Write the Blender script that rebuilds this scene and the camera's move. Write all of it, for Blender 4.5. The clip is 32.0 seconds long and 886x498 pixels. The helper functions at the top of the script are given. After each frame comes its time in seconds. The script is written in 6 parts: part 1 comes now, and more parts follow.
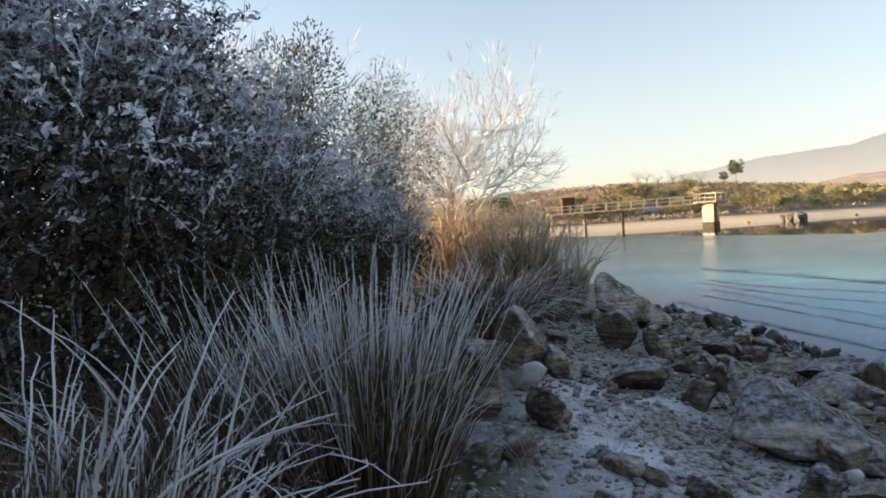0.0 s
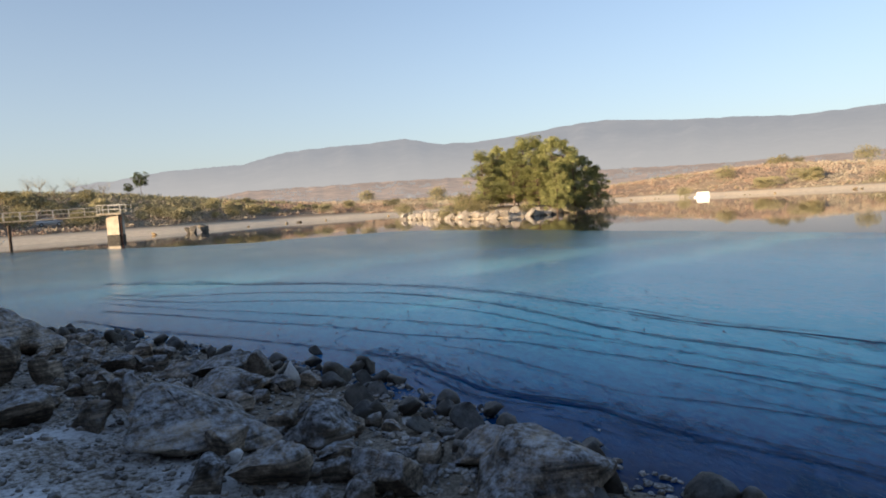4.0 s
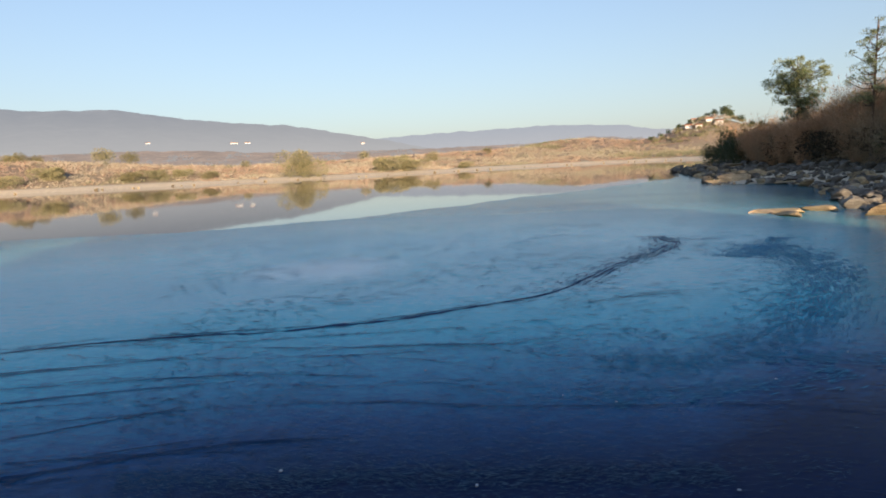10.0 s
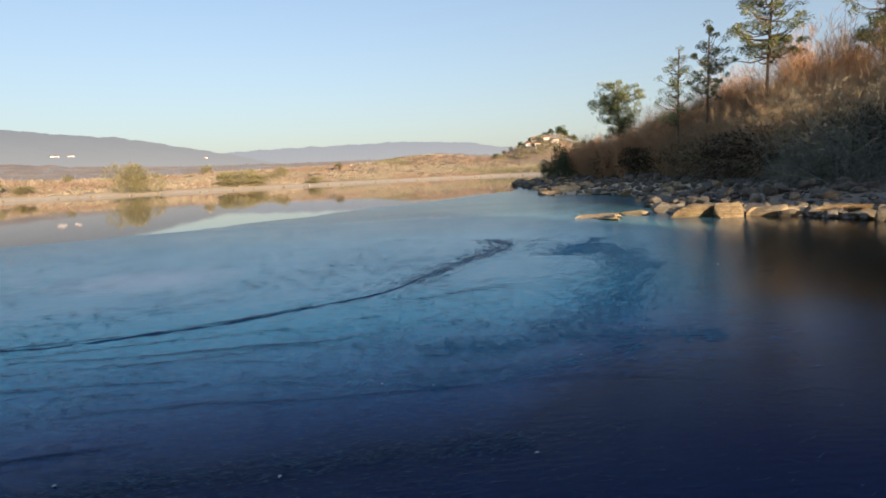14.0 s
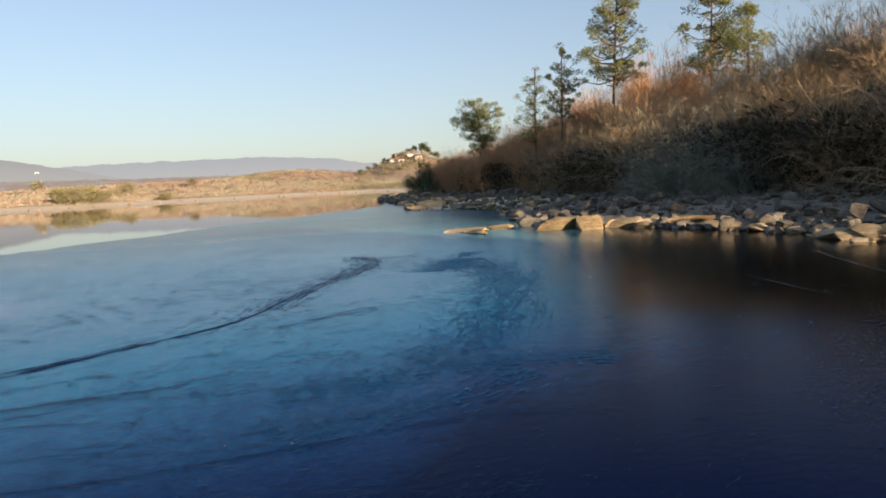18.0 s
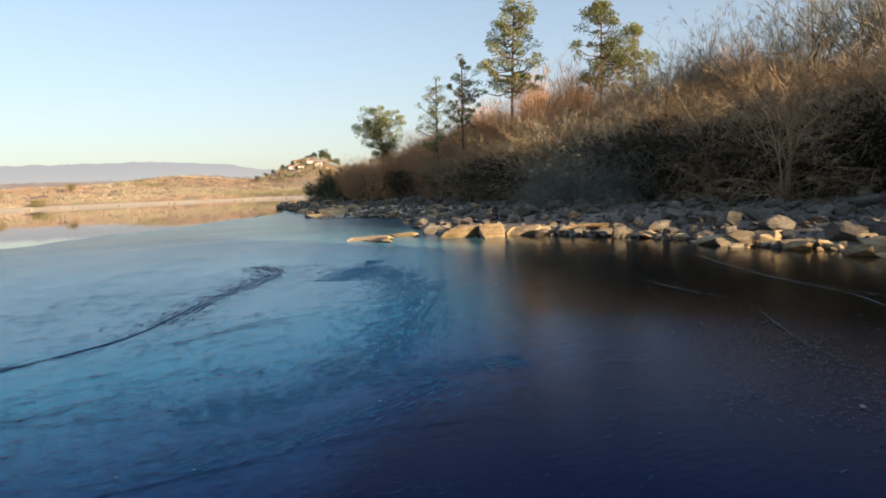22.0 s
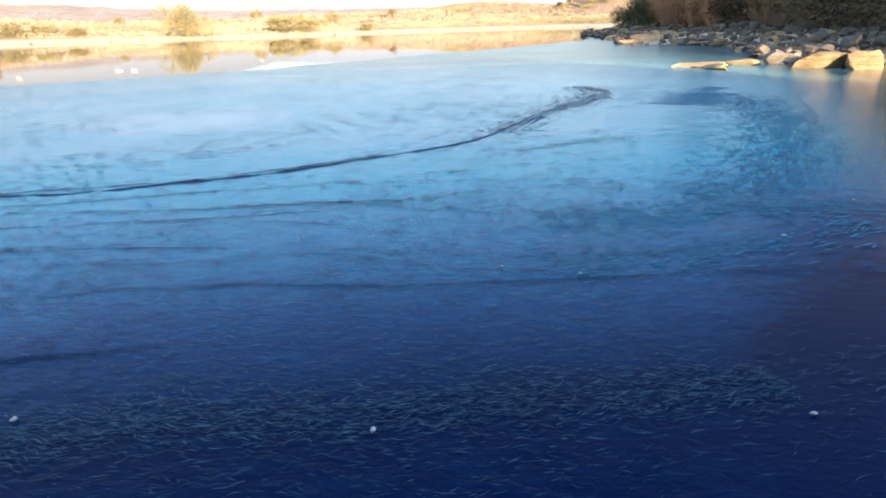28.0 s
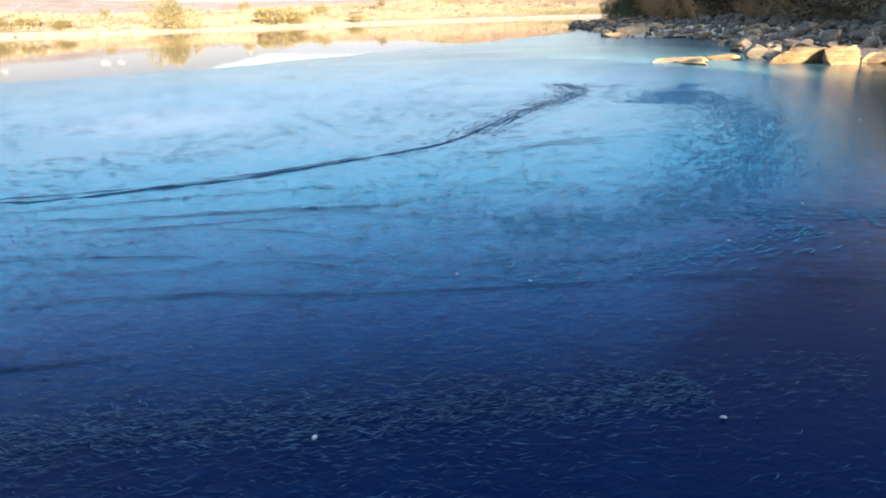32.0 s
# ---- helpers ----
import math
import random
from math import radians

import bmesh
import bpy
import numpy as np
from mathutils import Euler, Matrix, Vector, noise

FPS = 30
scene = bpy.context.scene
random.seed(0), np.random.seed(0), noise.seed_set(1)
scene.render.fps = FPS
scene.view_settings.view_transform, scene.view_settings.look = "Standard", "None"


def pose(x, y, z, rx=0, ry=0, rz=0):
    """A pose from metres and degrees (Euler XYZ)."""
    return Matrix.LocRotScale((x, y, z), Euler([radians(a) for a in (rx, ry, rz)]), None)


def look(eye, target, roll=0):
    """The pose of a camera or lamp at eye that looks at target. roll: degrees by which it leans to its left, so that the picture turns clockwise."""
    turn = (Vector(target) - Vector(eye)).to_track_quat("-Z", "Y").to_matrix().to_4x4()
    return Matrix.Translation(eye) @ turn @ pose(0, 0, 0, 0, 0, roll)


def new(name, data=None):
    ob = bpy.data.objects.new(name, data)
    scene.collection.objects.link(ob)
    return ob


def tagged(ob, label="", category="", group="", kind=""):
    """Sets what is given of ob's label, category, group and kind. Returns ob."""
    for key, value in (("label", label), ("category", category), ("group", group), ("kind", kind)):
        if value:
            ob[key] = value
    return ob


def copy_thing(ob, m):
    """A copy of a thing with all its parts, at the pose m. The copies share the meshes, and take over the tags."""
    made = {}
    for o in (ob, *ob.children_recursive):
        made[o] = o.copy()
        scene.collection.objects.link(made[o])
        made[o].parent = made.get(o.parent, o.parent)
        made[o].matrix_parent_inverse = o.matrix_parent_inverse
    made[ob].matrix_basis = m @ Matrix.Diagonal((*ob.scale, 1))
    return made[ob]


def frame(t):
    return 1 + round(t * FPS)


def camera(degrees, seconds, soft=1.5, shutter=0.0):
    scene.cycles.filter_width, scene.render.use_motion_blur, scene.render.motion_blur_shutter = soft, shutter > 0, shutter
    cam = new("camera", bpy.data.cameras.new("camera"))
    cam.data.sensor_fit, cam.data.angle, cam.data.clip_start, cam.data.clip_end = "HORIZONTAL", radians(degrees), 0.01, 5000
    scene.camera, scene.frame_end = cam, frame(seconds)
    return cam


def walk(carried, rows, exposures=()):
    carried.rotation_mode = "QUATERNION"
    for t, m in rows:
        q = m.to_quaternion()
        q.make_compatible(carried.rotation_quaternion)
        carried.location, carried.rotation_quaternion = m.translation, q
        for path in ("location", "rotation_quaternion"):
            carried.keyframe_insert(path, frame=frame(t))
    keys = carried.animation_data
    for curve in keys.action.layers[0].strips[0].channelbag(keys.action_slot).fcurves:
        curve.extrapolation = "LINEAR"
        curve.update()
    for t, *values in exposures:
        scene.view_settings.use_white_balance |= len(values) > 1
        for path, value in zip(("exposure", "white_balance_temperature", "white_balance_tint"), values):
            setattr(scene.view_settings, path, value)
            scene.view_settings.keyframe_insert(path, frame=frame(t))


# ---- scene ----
cam = camera(70.31, 32.0, 1.8)
# seconds, eye x y z, yaw, pitch, lean to the left
PATH = [
    (0.0, -0.315, 0.457, 2.099, 1.58, -1.97, -3.42),
    (0.5, -0.339, 0.486, 2.114, -3.73, -2.22, -3.52),
    (1.0, -0.307, 0.459, 2.099, -6.27, -2.23, -3.31),
    (1.5, -0.299, 0.464, 2.103, -11.21, -2.37, -3.34),
    (2.0, -0.285, 0.443, 2.102, -16.46, -2.53, -3.43),
    (2.5, -0.250, 0.404, 2.100, -24.95, -2.90, -3.51),
    (3.0, -0.203, 0.437, 2.089, -35.61, -3.57, -3.59),
    (3.5, -0.204, 0.424, 2.081, -42.33, -3.79, -3.40),
    (4.0, -0.177, 0.378, 2.070, -48.79, -4.02, -3.39),
    (4.5, -0.138, 0.301, 2.062, -55.63, -4.30, -3.33),
    (6.5, -0.171, 0.373, 2.080, -77.59, -7.32, -3.60),
    (7.0, -0.221, 0.405, 2.093, -84.48, -7.54, -3.38),
    (7.5, -0.297, 0.442, 2.125, -92.85, -7.72, -3.12),
    (8.0, -0.347, 0.458, 2.187, -99.22, -7.84, -2.91),
    (8.5, -0.417, 0.441, 2.266, -103.47, -7.92, -2.86),
    (9.0, -0.567, 0.418, 2.376, -106.60, -7.82, -2.74),
    (9.5, -0.692, 0.455, 2.373, -109.41, -7.77, -2.68),
    (10.0, -0.771, 0.562, 2.372, -110.72, -7.65, -2.65),
    (10.5, -0.892, 0.635, 2.380, -112.98, -7.53, -2.53),
    (11.0, -1.069, 0.618, 2.343, -116.98, -7.47, -2.36),
    (11.5, -1.188, 0.563, 2.291, -120.70, -7.48, -2.31),
    (12.0, -1.239, 0.520, 2.254, -122.94, -7.41, -2.37),
    (12.5, -1.284, 0.503, 2.214, -124.13, -7.24, -2.44),
    (13.0, -1.335, 0.533, 2.230, -124.62, -7.20, -2.57),
    (13.5, -1.121, 0.375, 2.113, -124.56, -7.03, -2.52),
    (15.5, -0.381, 0.018, 2.034, -120.06, -6.16, -2.45),
    (16.0, -0.120, -0.022, 2.039, -118.57, -5.89, -2.43),
    (16.5, -0.046, -0.136, 2.012, -118.38, -5.72, -2.43),
    (17.0, -0.030, -0.244, 1.994, -119.36, -5.50, -2.40),
    (17.5, -0.037, -0.370, 1.981, -126.13, -5.64, -2.44),
    (18.0, -0.065, -0.436, 1.987, -136.32, -5.92, -2.55),
    (18.5, -0.104, -0.434, 1.990, -143.11, -6.04, -2.71),
    (19.0, -0.122, -0.477, 1.993, -148.80, -6.27, -2.70),
    (19.5, -0.110, -0.523, 2.027, -154.81, -6.61, -2.71),
    (20.0, -0.126, -0.590, 2.039, -159.30, -6.76, -2.67),
    (20.5, -0.140, -0.603, 2.060, -162.20, -6.86, -2.57),
    (21.0, -0.116, -0.546, 2.063, -162.30, -6.65, -2.49),
    (21.5, -0.014, -0.506, 2.060, -156.31, -6.30, -2.41),
    (22.0, 0.084, -0.458, 1.986, -145.30, -5.57, -2.15),
    (22.5, 0.214, -0.353, 1.909, -134.57, -5.00, -2.01),
    (23.0, 0.322, -0.319, 1.875, -130.87, -4.83, -1.71),
    (23.5, 0.466, -0.343, 1.850, -127.16, -4.73, -1.70),
    (24.0, 0.600, -0.443, 1.766, -124.17, -4.60, -1.46),
    (24.5, 0.719, -0.374, 1.642, -122.07, -4.36, -1.46),
    (26.5, 1.168, -0.423, 1.650, -119.73, -10.08, -1.41),
    (27.0, 1.189, -0.341, 1.646, -119.77, -18.17, -1.28),
    (27.5, 1.188, -0.322, 1.606, -119.49, -19.55, -1.37),
    (28.0, 1.174, -0.342, 1.583, -118.98, -19.52, -1.50),
    (28.5, 1.166, -0.349, 1.593, -119.12, -19.75, -1.52),
    (29.0, 1.159, -0.329, 1.602, -119.11, -19.94, -1.51),
    (29.5, 1.161, -0.319, 1.604, -117.33, -20.02, -1.44),
    (30.0, 1.133, -0.360, 1.635, -116.23, -20.06, -1.50),
    (30.5, 1.042, -0.442, 1.690, -116.34, -20.04, -1.67),
    (31.0, 0.962, -0.483, 1.733, -117.67, -20.11, -1.70),
    (31.5, 0.921, -0.503, 1.755, -119.29, -20.19, -1.74),
    (32.0, 0.928, -0.498, 1.755, -119.73, -20.29, -1.69),
]


def eye_pose(x, y, z, yaw, pitch, lean):
    a, b = radians(yaw), radians(pitch)
    way = Vector((-math.sin(a) * math.cos(b), math.cos(a) * math.cos(b), math.sin(b)))
    return look(Vector((x, y, z)), Vector((x, y, z)) + way, lean)


walk(cam, [(row[0], eye_pose(*row[1:])) for row in PATH], exposures=[(t, stops, kelvin, 16) for t, stops, kelvin in (
    (0, 1.55, 7700), (2.0, 1.38, 7150), (4.0, 0.95, 6500), (9.0, 0.8, 6250), (13.0, 0.8, 6500), (16.0, 0.7, 6500), (17.5, 0.75, 6600), (19.0, 1.1, 6800), (20.8, 1.6, 6900), (22.0, 1.05, 6850), (23.0, 0.8, 6750), (24.0, 0.78, 6650), (26.5, 0.85, 6550), (26.9, 1.55, 6550), (27.3, 1.8, 6550), (28.0, 2.0, 6600), (32.0, 2.05, 6550))])

# ---- light ----
SUN_BEARING, SUN_HEIGHT = radians(-82), radians(10)      # clockwise from +y
world = bpy.data.worlds.new("world")
scene.world = world
world.use_nodes = True
sky = world.node_tree.nodes.new("ShaderNodeTexSky")
sky.sky_type, sky.sun_disc = "NISHITA", False
sky.sun_elevation, sky.sun_rotation = SUN_HEIGHT, SUN_BEARING
sky.air_density, sky.dust_density, sky.ozone_density = 1.0, 1.0, 2.1
background = world.node_tree.nodes["Background"]
background.inputs["Strength"].default_value = 0.13
veil = world.node_tree.nodes.new("ShaderNodeMix")          # thin winter haze over the whole sky
veil.data_type = "RGBA"
veil.inputs[7].default_value = (2.15, 2.4, 2.6, 1)
way_up = world.node_tree.nodes.new("ShaderNodeTexCoord")
split_up = world.node_tree.nodes.new("ShaderNodeSeparateXYZ")
thin = world.node_tree.nodes.new("ShaderNodeMapRange")      # densest at the horizon
thin.inputs[1].default_value, thin.inputs[2].default_value, thin.inputs[3].default_value, thin.inputs[4].default_value = 0.0, 0.5, 0.62, 0.04
world.node_tree.links.new(way_up.outputs["Generated"], split_up.inputs[0])
world.node_tree.links.new(split_up.outputs[2], thin.inputs[0])
world.node_tree.links.new(thin.outputs[0], veil.inputs[0])
world.node_tree.links.new(sky.outputs["Color"], veil.inputs[6])
world.node_tree.links.new(veil.outputs[2], background.inputs["Color"])
sun = new("sun", bpy.data.lights.new("sun", "SUN"))
sun.data.energy, sun.data.angle, sun.data.color = 5.0, radians(0.55), (1.0, 0.80, 0.52)
TO_SUN = Vector((math.sin(SUN_BEARING) * math.cos(SUN_HEIGHT), math.cos(SUN_BEARING) * math.cos(SUN_HEIGHT), math.sin(SUN_HEIGHT)))
sun.matrix_world = look(TO_SUN * 60, (0, 0, 0))


# ---- materials ----
def shader(name):
    m = bpy.data.materials.new(name)
    m.use_nodes = True
    return m, m.node_tree.nodes, m.node_tree.links, m.node_tree.nodes["Principled BSDF"]


def colour_ramp(nodes, stops):
    r = nodes.new("ShaderNodeValToRGB")
    e = r.color_ramp.elements
    while len(e) < len(stops):
        e.new(0.5)
    for item, (at, c) in zip(e, stops):
        item.position, item.color = at, (*c, 1)
    return r


def noise_node(nodes, links, vec, scale, detail=6, rough=0.6, distort=0.0):
    n = nodes.new("ShaderNodeTexNoise")
    n.inputs["Scale"].default_value, n.inputs["Detail"].default_value = scale, detail
    n.inputs["Roughness"].default_value, n.inputs["Distortion"].default_value = rough, distort
    links.new(vec, n.inputs["Vector"])
    return n.outputs["Fac"]


def math_node(nodes, links, op, a, b=0.0, clamp=False):
    n = nodes.new("ShaderNodeMath")
    n.operation, n.use_clamp = op, clamp
    for i, v in enumerate((a, b)):
        if isinstance(v, (int, float)):
            n.inputs[i].default_value = v
        else:
            links.new(v, n.inputs[i])
    return n.outputs[0]


def mix_colour(nodes, links, fac, a, b, blend="MIX"):
    n = nodes.new("ShaderNodeMix")
    n.data_type, n.blend_type = "RGBA", blend
    for sock, v in ((n.inputs[0], fac), (n.inputs[6], a), (n.inputs[7], b)):
        if isinstance(v, (int, float)):
            sock.default_value = v
        elif isinstance(v, tuple):
            sock.default_value = (*v, 1)
        else:
            links.new(v, sock)
    return n.outputs[2]


def map_range(nodes, links, v, a, b, c=0.0, d=1.0):
    n = nodes.new("ShaderNodeMapRange")
    links.new(v, n.inputs[0])
    for i, k in enumerate((a, b, c, d)):
        n.inputs[i + 1].default_value = k
    return n.outputs[0]


def surface(name, stops, scale=1.0, fine=14.0, rough=0.85, relief=0.3, depth=0.02, frost=0.0, frost_colour=(0.72, 0.77, 0.84), per="object", spread=0.25, low=0.25, up=0.35, bands=0.0):
    """Grainy natural surface: broad and fine variation, relief, and frost that settles on what faces up."""
    m, nodes, links, bsdf = shader(name)
    geo = nodes.new("ShaderNodeNewGeometry")
    info = nodes.new("ShaderNodeObjectInfo")
    vec = geo.outputs["Position"]
    shift = nodes.new("ShaderNodeVectorMath")
    shift.operation = "ADD"
    links.new(vec, shift.inputs[0])
    comb = nodes.new("ShaderNodeCombineXYZ")
    links.new(math_node(nodes, links, "MULTIPLY", info.outputs["Random"], 37.0), comb.inputs[0])
    links.new(comb.outputs[0], shift.inputs[1])
    vec = shift.outputs[0]
    broad, grain = noise_node(nodes, links, vec, scale), noise_node(nodes, links, vec, fine, 8, 0.7)
    mixed = math_node(nodes, links, "ADD", math_node(nodes, links, "MULTIPLY", broad, 0.6), math_node(nodes, links, "MULTIPLY", grain, 0.4))
    r = colour_ramp(nodes, stops)
    links.new(map_range(nodes, links, mixed, 0.32, 0.68), r.inputs[0])
    pick = info.outputs["Random"] if per == "object" else geo.outputs["Random Per Island"]
    shade = map_range(nodes, links, pick, 0, 1, 1 - spread, 1 + spread)
    grey = nodes.new("ShaderNodeCombineColor")
    for i in range(3):
        links.new(shade, grey.inputs[i])
    col = mix_colour(nodes, links, 1.0, r.outputs[0], grey.outputs[0], "MULTIPLY")
    if bands > 0:                      # tilted layers in the stone
        tilt = nodes.new("ShaderNodeMapping")
        tilt.inputs["Rotation"].default_value, tilt.inputs["Scale"].default_value = (0.5, 0.35, 0.2), (2.0, 2.0, 26.0)
        links.new(vec, tilt.inputs["Vector"])
        layer = map_range(nodes, links, noise_node(nodes, links, tilt.outputs[0], 1.0, 5, 0.65, 0.4), 0.35, 0.65, 1 - bands, 1 + 0.6 * bands)
        tone = nodes.new("ShaderNodeCombineColor")
        for i in range(3):
            links.new(layer, tone.inputs[i])
        col = mix_colour(nodes, links, 1.0, col, tone.outputs[0], "MULTIPLY")
    if frost > 0:
        sep = nodes.new("ShaderNodeSeparateXYZ")
        links.new(geo.outputs["Normal"], sep.inputs[0])
        facing = map_range(nodes, links, sep.outputs[2], up, up + 0.5)
        crust = noise_node(nodes, links, vec, fine * 0.45, 9, 0.75)
        cover = math_node(nodes, links, "MULTIPLY", facing, map_range(nodes, links, crust, low + 0.12, low + (0.34 if bands > 0.5 else 0.4)), True)
        cover = math_node(nodes, links, "MULTIPLY", cover, frost, True)
        col = mix_colour(nodes, links, cover, col, frost_colour)
    links.new(col, bsdf.inputs["Base Color"])
    bsdf.inputs["Roughness"].default_value = rough
    bsdf.inputs["Specular IOR Level"].default_value = 0.25
    b = nodes.new("ShaderNodeBump")
    b.inputs["Strength"].default_value, b.inputs["Distance"].default_value = relief, depth
    links.new(grain, b.inputs["Height"])
    links.new(b.outputs[0], bsdf.inputs["Normal"])
    return m


def leafy(name, stops, frost=0.0, rough=0.7, through_light=0.25, frost_colour=(0.68, 0.74, 0.82), tips=False):
    """Leaf, needle or twig mass: a colour for each island, frost on some of each."""
    m, nodes, links, bsdf = shader(name)
    geo = nodes.new("ShaderNodeNewGeometry")
    r = colour_ramp(nodes, stops)
    clump = noise_node(nodes, links, geo.outputs["Position"], 0.7, 3)
    links.new(math_node(nodes, links, "ADD", math_node(nodes, links, "MULTIPLY", geo.outputs["Random Per Island"], 0.6), math_node(nodes, links, "MULTIPLY", clump, 0.4)), r.inputs[0])
    col = r.outputs[0]
    if frost > 0:
        rime = noise_node(nodes, links, geo.outputs["Position"], 45.0, 5, 0.7)
        cover = map_range(nodes, links, math_node(nodes, links, "ADD", rime, math_node(nodes, links, "MULTIPLY", geo.outputs["Random Per Island"], 0.35)), 0.95 - 0.6 * frost, 1.2 - 0.6 * frost)
        if tips:                       # rime settles on the upper stalk
            up = nodes.new("ShaderNodeTexCoord")
            part_up = nodes.new("ShaderNodeSeparateXYZ")
            links.new(up.outputs["Generated"], part_up.inputs[0])
            info = nodes.new("ShaderNodeObjectInfo")
            reach = math_node(nodes, links, "ADD", part_up.outputs[2], math_node(nodes, links, "MULTIPLY", info.outputs["Random"], 0.3))
            cover = math_node(nodes, links, "MULTIPLY", cover, map_range(nodes, links, reach, 0.48, 0.9))
        col = mix_colour(nodes, links, cover, col, frost_colour)
    links.new(col, bsdf.inputs["Base Color"])
    bsdf.inputs["Roughness"].default_value = rough
    bsdf.inputs["Specular IOR Level"].default_value = 0.2
    if through_light > 0:
        tr = nodes.new("ShaderNodeBsdfTranslucent")
        links.new(col, tr.inputs["Color"])
        mx = nodes.new("ShaderNodeMixShader")
        mx.inputs[0].default_value = through_light
        links.new(bsdf.outputs[0], mx.inputs[1])
        links.new(tr.outputs[0], mx.inputs[2])
        links.new(mx.outputs[0], nodes["Material Output"].inputs["Surface"])
    return m


def ground_material():
    """Frosted gravel on the near shore, pale drawn-down sand along the water, dry heath inland."""
    m, nodes, links, bsdf = shader("ground_earth")
    geo = nodes.new("ShaderNodeNewGeometry")
    pos = geo.outputs["Position"]
    sep = nodes.new("ShaderNodeSeparateXYZ")
    links.new(pos, sep.inputs[0])
    broad, mid, fine = noise_node(nodes, links, pos, 0.05, 5), noise_node(nodes, links, pos, 1.1, 6), noise_node(nodes, links, pos, 22.0, 8, 0.75)
    sand = colour_ramp(nodes, [(0.25, (0.56, 0.44, 0.295)), (0.5, (0.70, 0.565, 0.40)), (0.75, (0.79, 0.675, 0.50))])
    links.new(mid, sand.inputs[0])
    # heath earth kept dark so that gaps in the scrub look shaded
    heath = colour_ramp(nodes, [(0.3, (0.22, 0.175, 0.13)), (0.45, (0.29, 0.21, 0.15)), (0.6, (0.32, 0.26, 0.18)), (0.75, (0.23, 0.21, 0.14))])
    links.new(math_node(nodes, links, "ADD", math_node(nodes, links, "MULTIPLY", broad, 0.7), math_node(nodes, links, "MULTIPLY", mid, 0.3)), heath.inputs[0])
    inland = map_range(nodes, links, math_node(nodes, links, "ADD", sep.outputs[2], math_node(nodes, links, "MULTIPLY", mid, 0.5)), 0.95, 1.5)
    far = mix_colour(nodes, links, inland, sand.outputs[0], heath.outputs[0])
    gravel = colour_ramp(nodes, [(0.3, (0.075, 0.06, 0.047)), (0.5, (0.21, 0.17, 0.13)), (0.7, (0.39, 0.33, 0.265))])
    links.new(fine, gravel.inputs[0])
    rime = math_node(nodes, links, "ADD", math_node(nodes, links, "MULTIPLY", mid, 0.55), math_node(nodes, links, "MULTIPLY", fine, 0.45))
    dry = map_range(nodes, links, sep.outputs[2], 0.12, 0.4)
    rime = math_node(nodes, links, "MULTIPLY", map_range(nodes, links, rime, 0.42, 0.55), dry)
    open_ground = nodes.new("ShaderNodeVectorMath")       # the open gravel holds most of the frost
    open_ground.operation = "DISTANCE"
    open_ground.inputs[1].default_value = (1.25, 4.9, 0.4)
    links.new(pos, open_ground.inputs[0])
    rime = math_node(nodes, links, "MULTIPLY", rime, map_range(nodes, links, math_node(nodes, links, "ADD", open_ground.outputs["Value"], mid), 3.4, 2.0, 0.32, 1.0))
    near = mix_colour(nodes, links, math_node(nodes, links, "MULTIPLY", rime, 0.85), gravel.outputs[0], (0.76, 0.77, 0.79))
    flat = nodes.new("ShaderNodeVectorMath")
    flat.operation = "LENGTH"
    links.new(pos, flat.inputs[0])
    away = map_range(nodes, links, flat.outputs["Value"], 26, 46)
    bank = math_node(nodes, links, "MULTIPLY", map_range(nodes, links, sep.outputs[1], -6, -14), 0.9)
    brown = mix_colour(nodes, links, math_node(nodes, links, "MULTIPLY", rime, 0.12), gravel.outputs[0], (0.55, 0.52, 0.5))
    # dark turf by the brambles, with shade under the plants in its colour
    turf_shade = math_node(nodes, links, "MULTIPLY", map_range(nodes, links, sep.outputs[0], 0.6, -0.3), map_range(nodes, links, sep.outputs[1], 0.8, 2.0))
    near = mix_colour(nodes, links, math_node(nodes, links, "MULTIPLY", turf_shade, map_range(nodes, links, mid, 0.30, 0.55)), near, (0.06, 0.05, 0.03))
    # earth behind the bank foot blackened to stand for the thicket's shade
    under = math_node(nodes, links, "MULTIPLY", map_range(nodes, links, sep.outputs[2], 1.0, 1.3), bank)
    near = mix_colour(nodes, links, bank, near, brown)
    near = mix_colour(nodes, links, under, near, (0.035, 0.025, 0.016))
    links.new(mix_colour(nodes, links, away, near, far), bsdf.inputs["Base Color"])
    bsdf.inputs["Roughness"].default_value = 0.95
    bsdf.inputs["Specular IOR Level"].default_value = 0.15
    b = nodes.new("ShaderNodeBump")
    b.inputs["Strength"].default_value, b.inputs["Distance"].default_value = 0.6, 0.03
    links.new(fine, b.inputs["Height"])
    links.new(b.outputs[0], bsdf.inputs["Normal"])
    return m


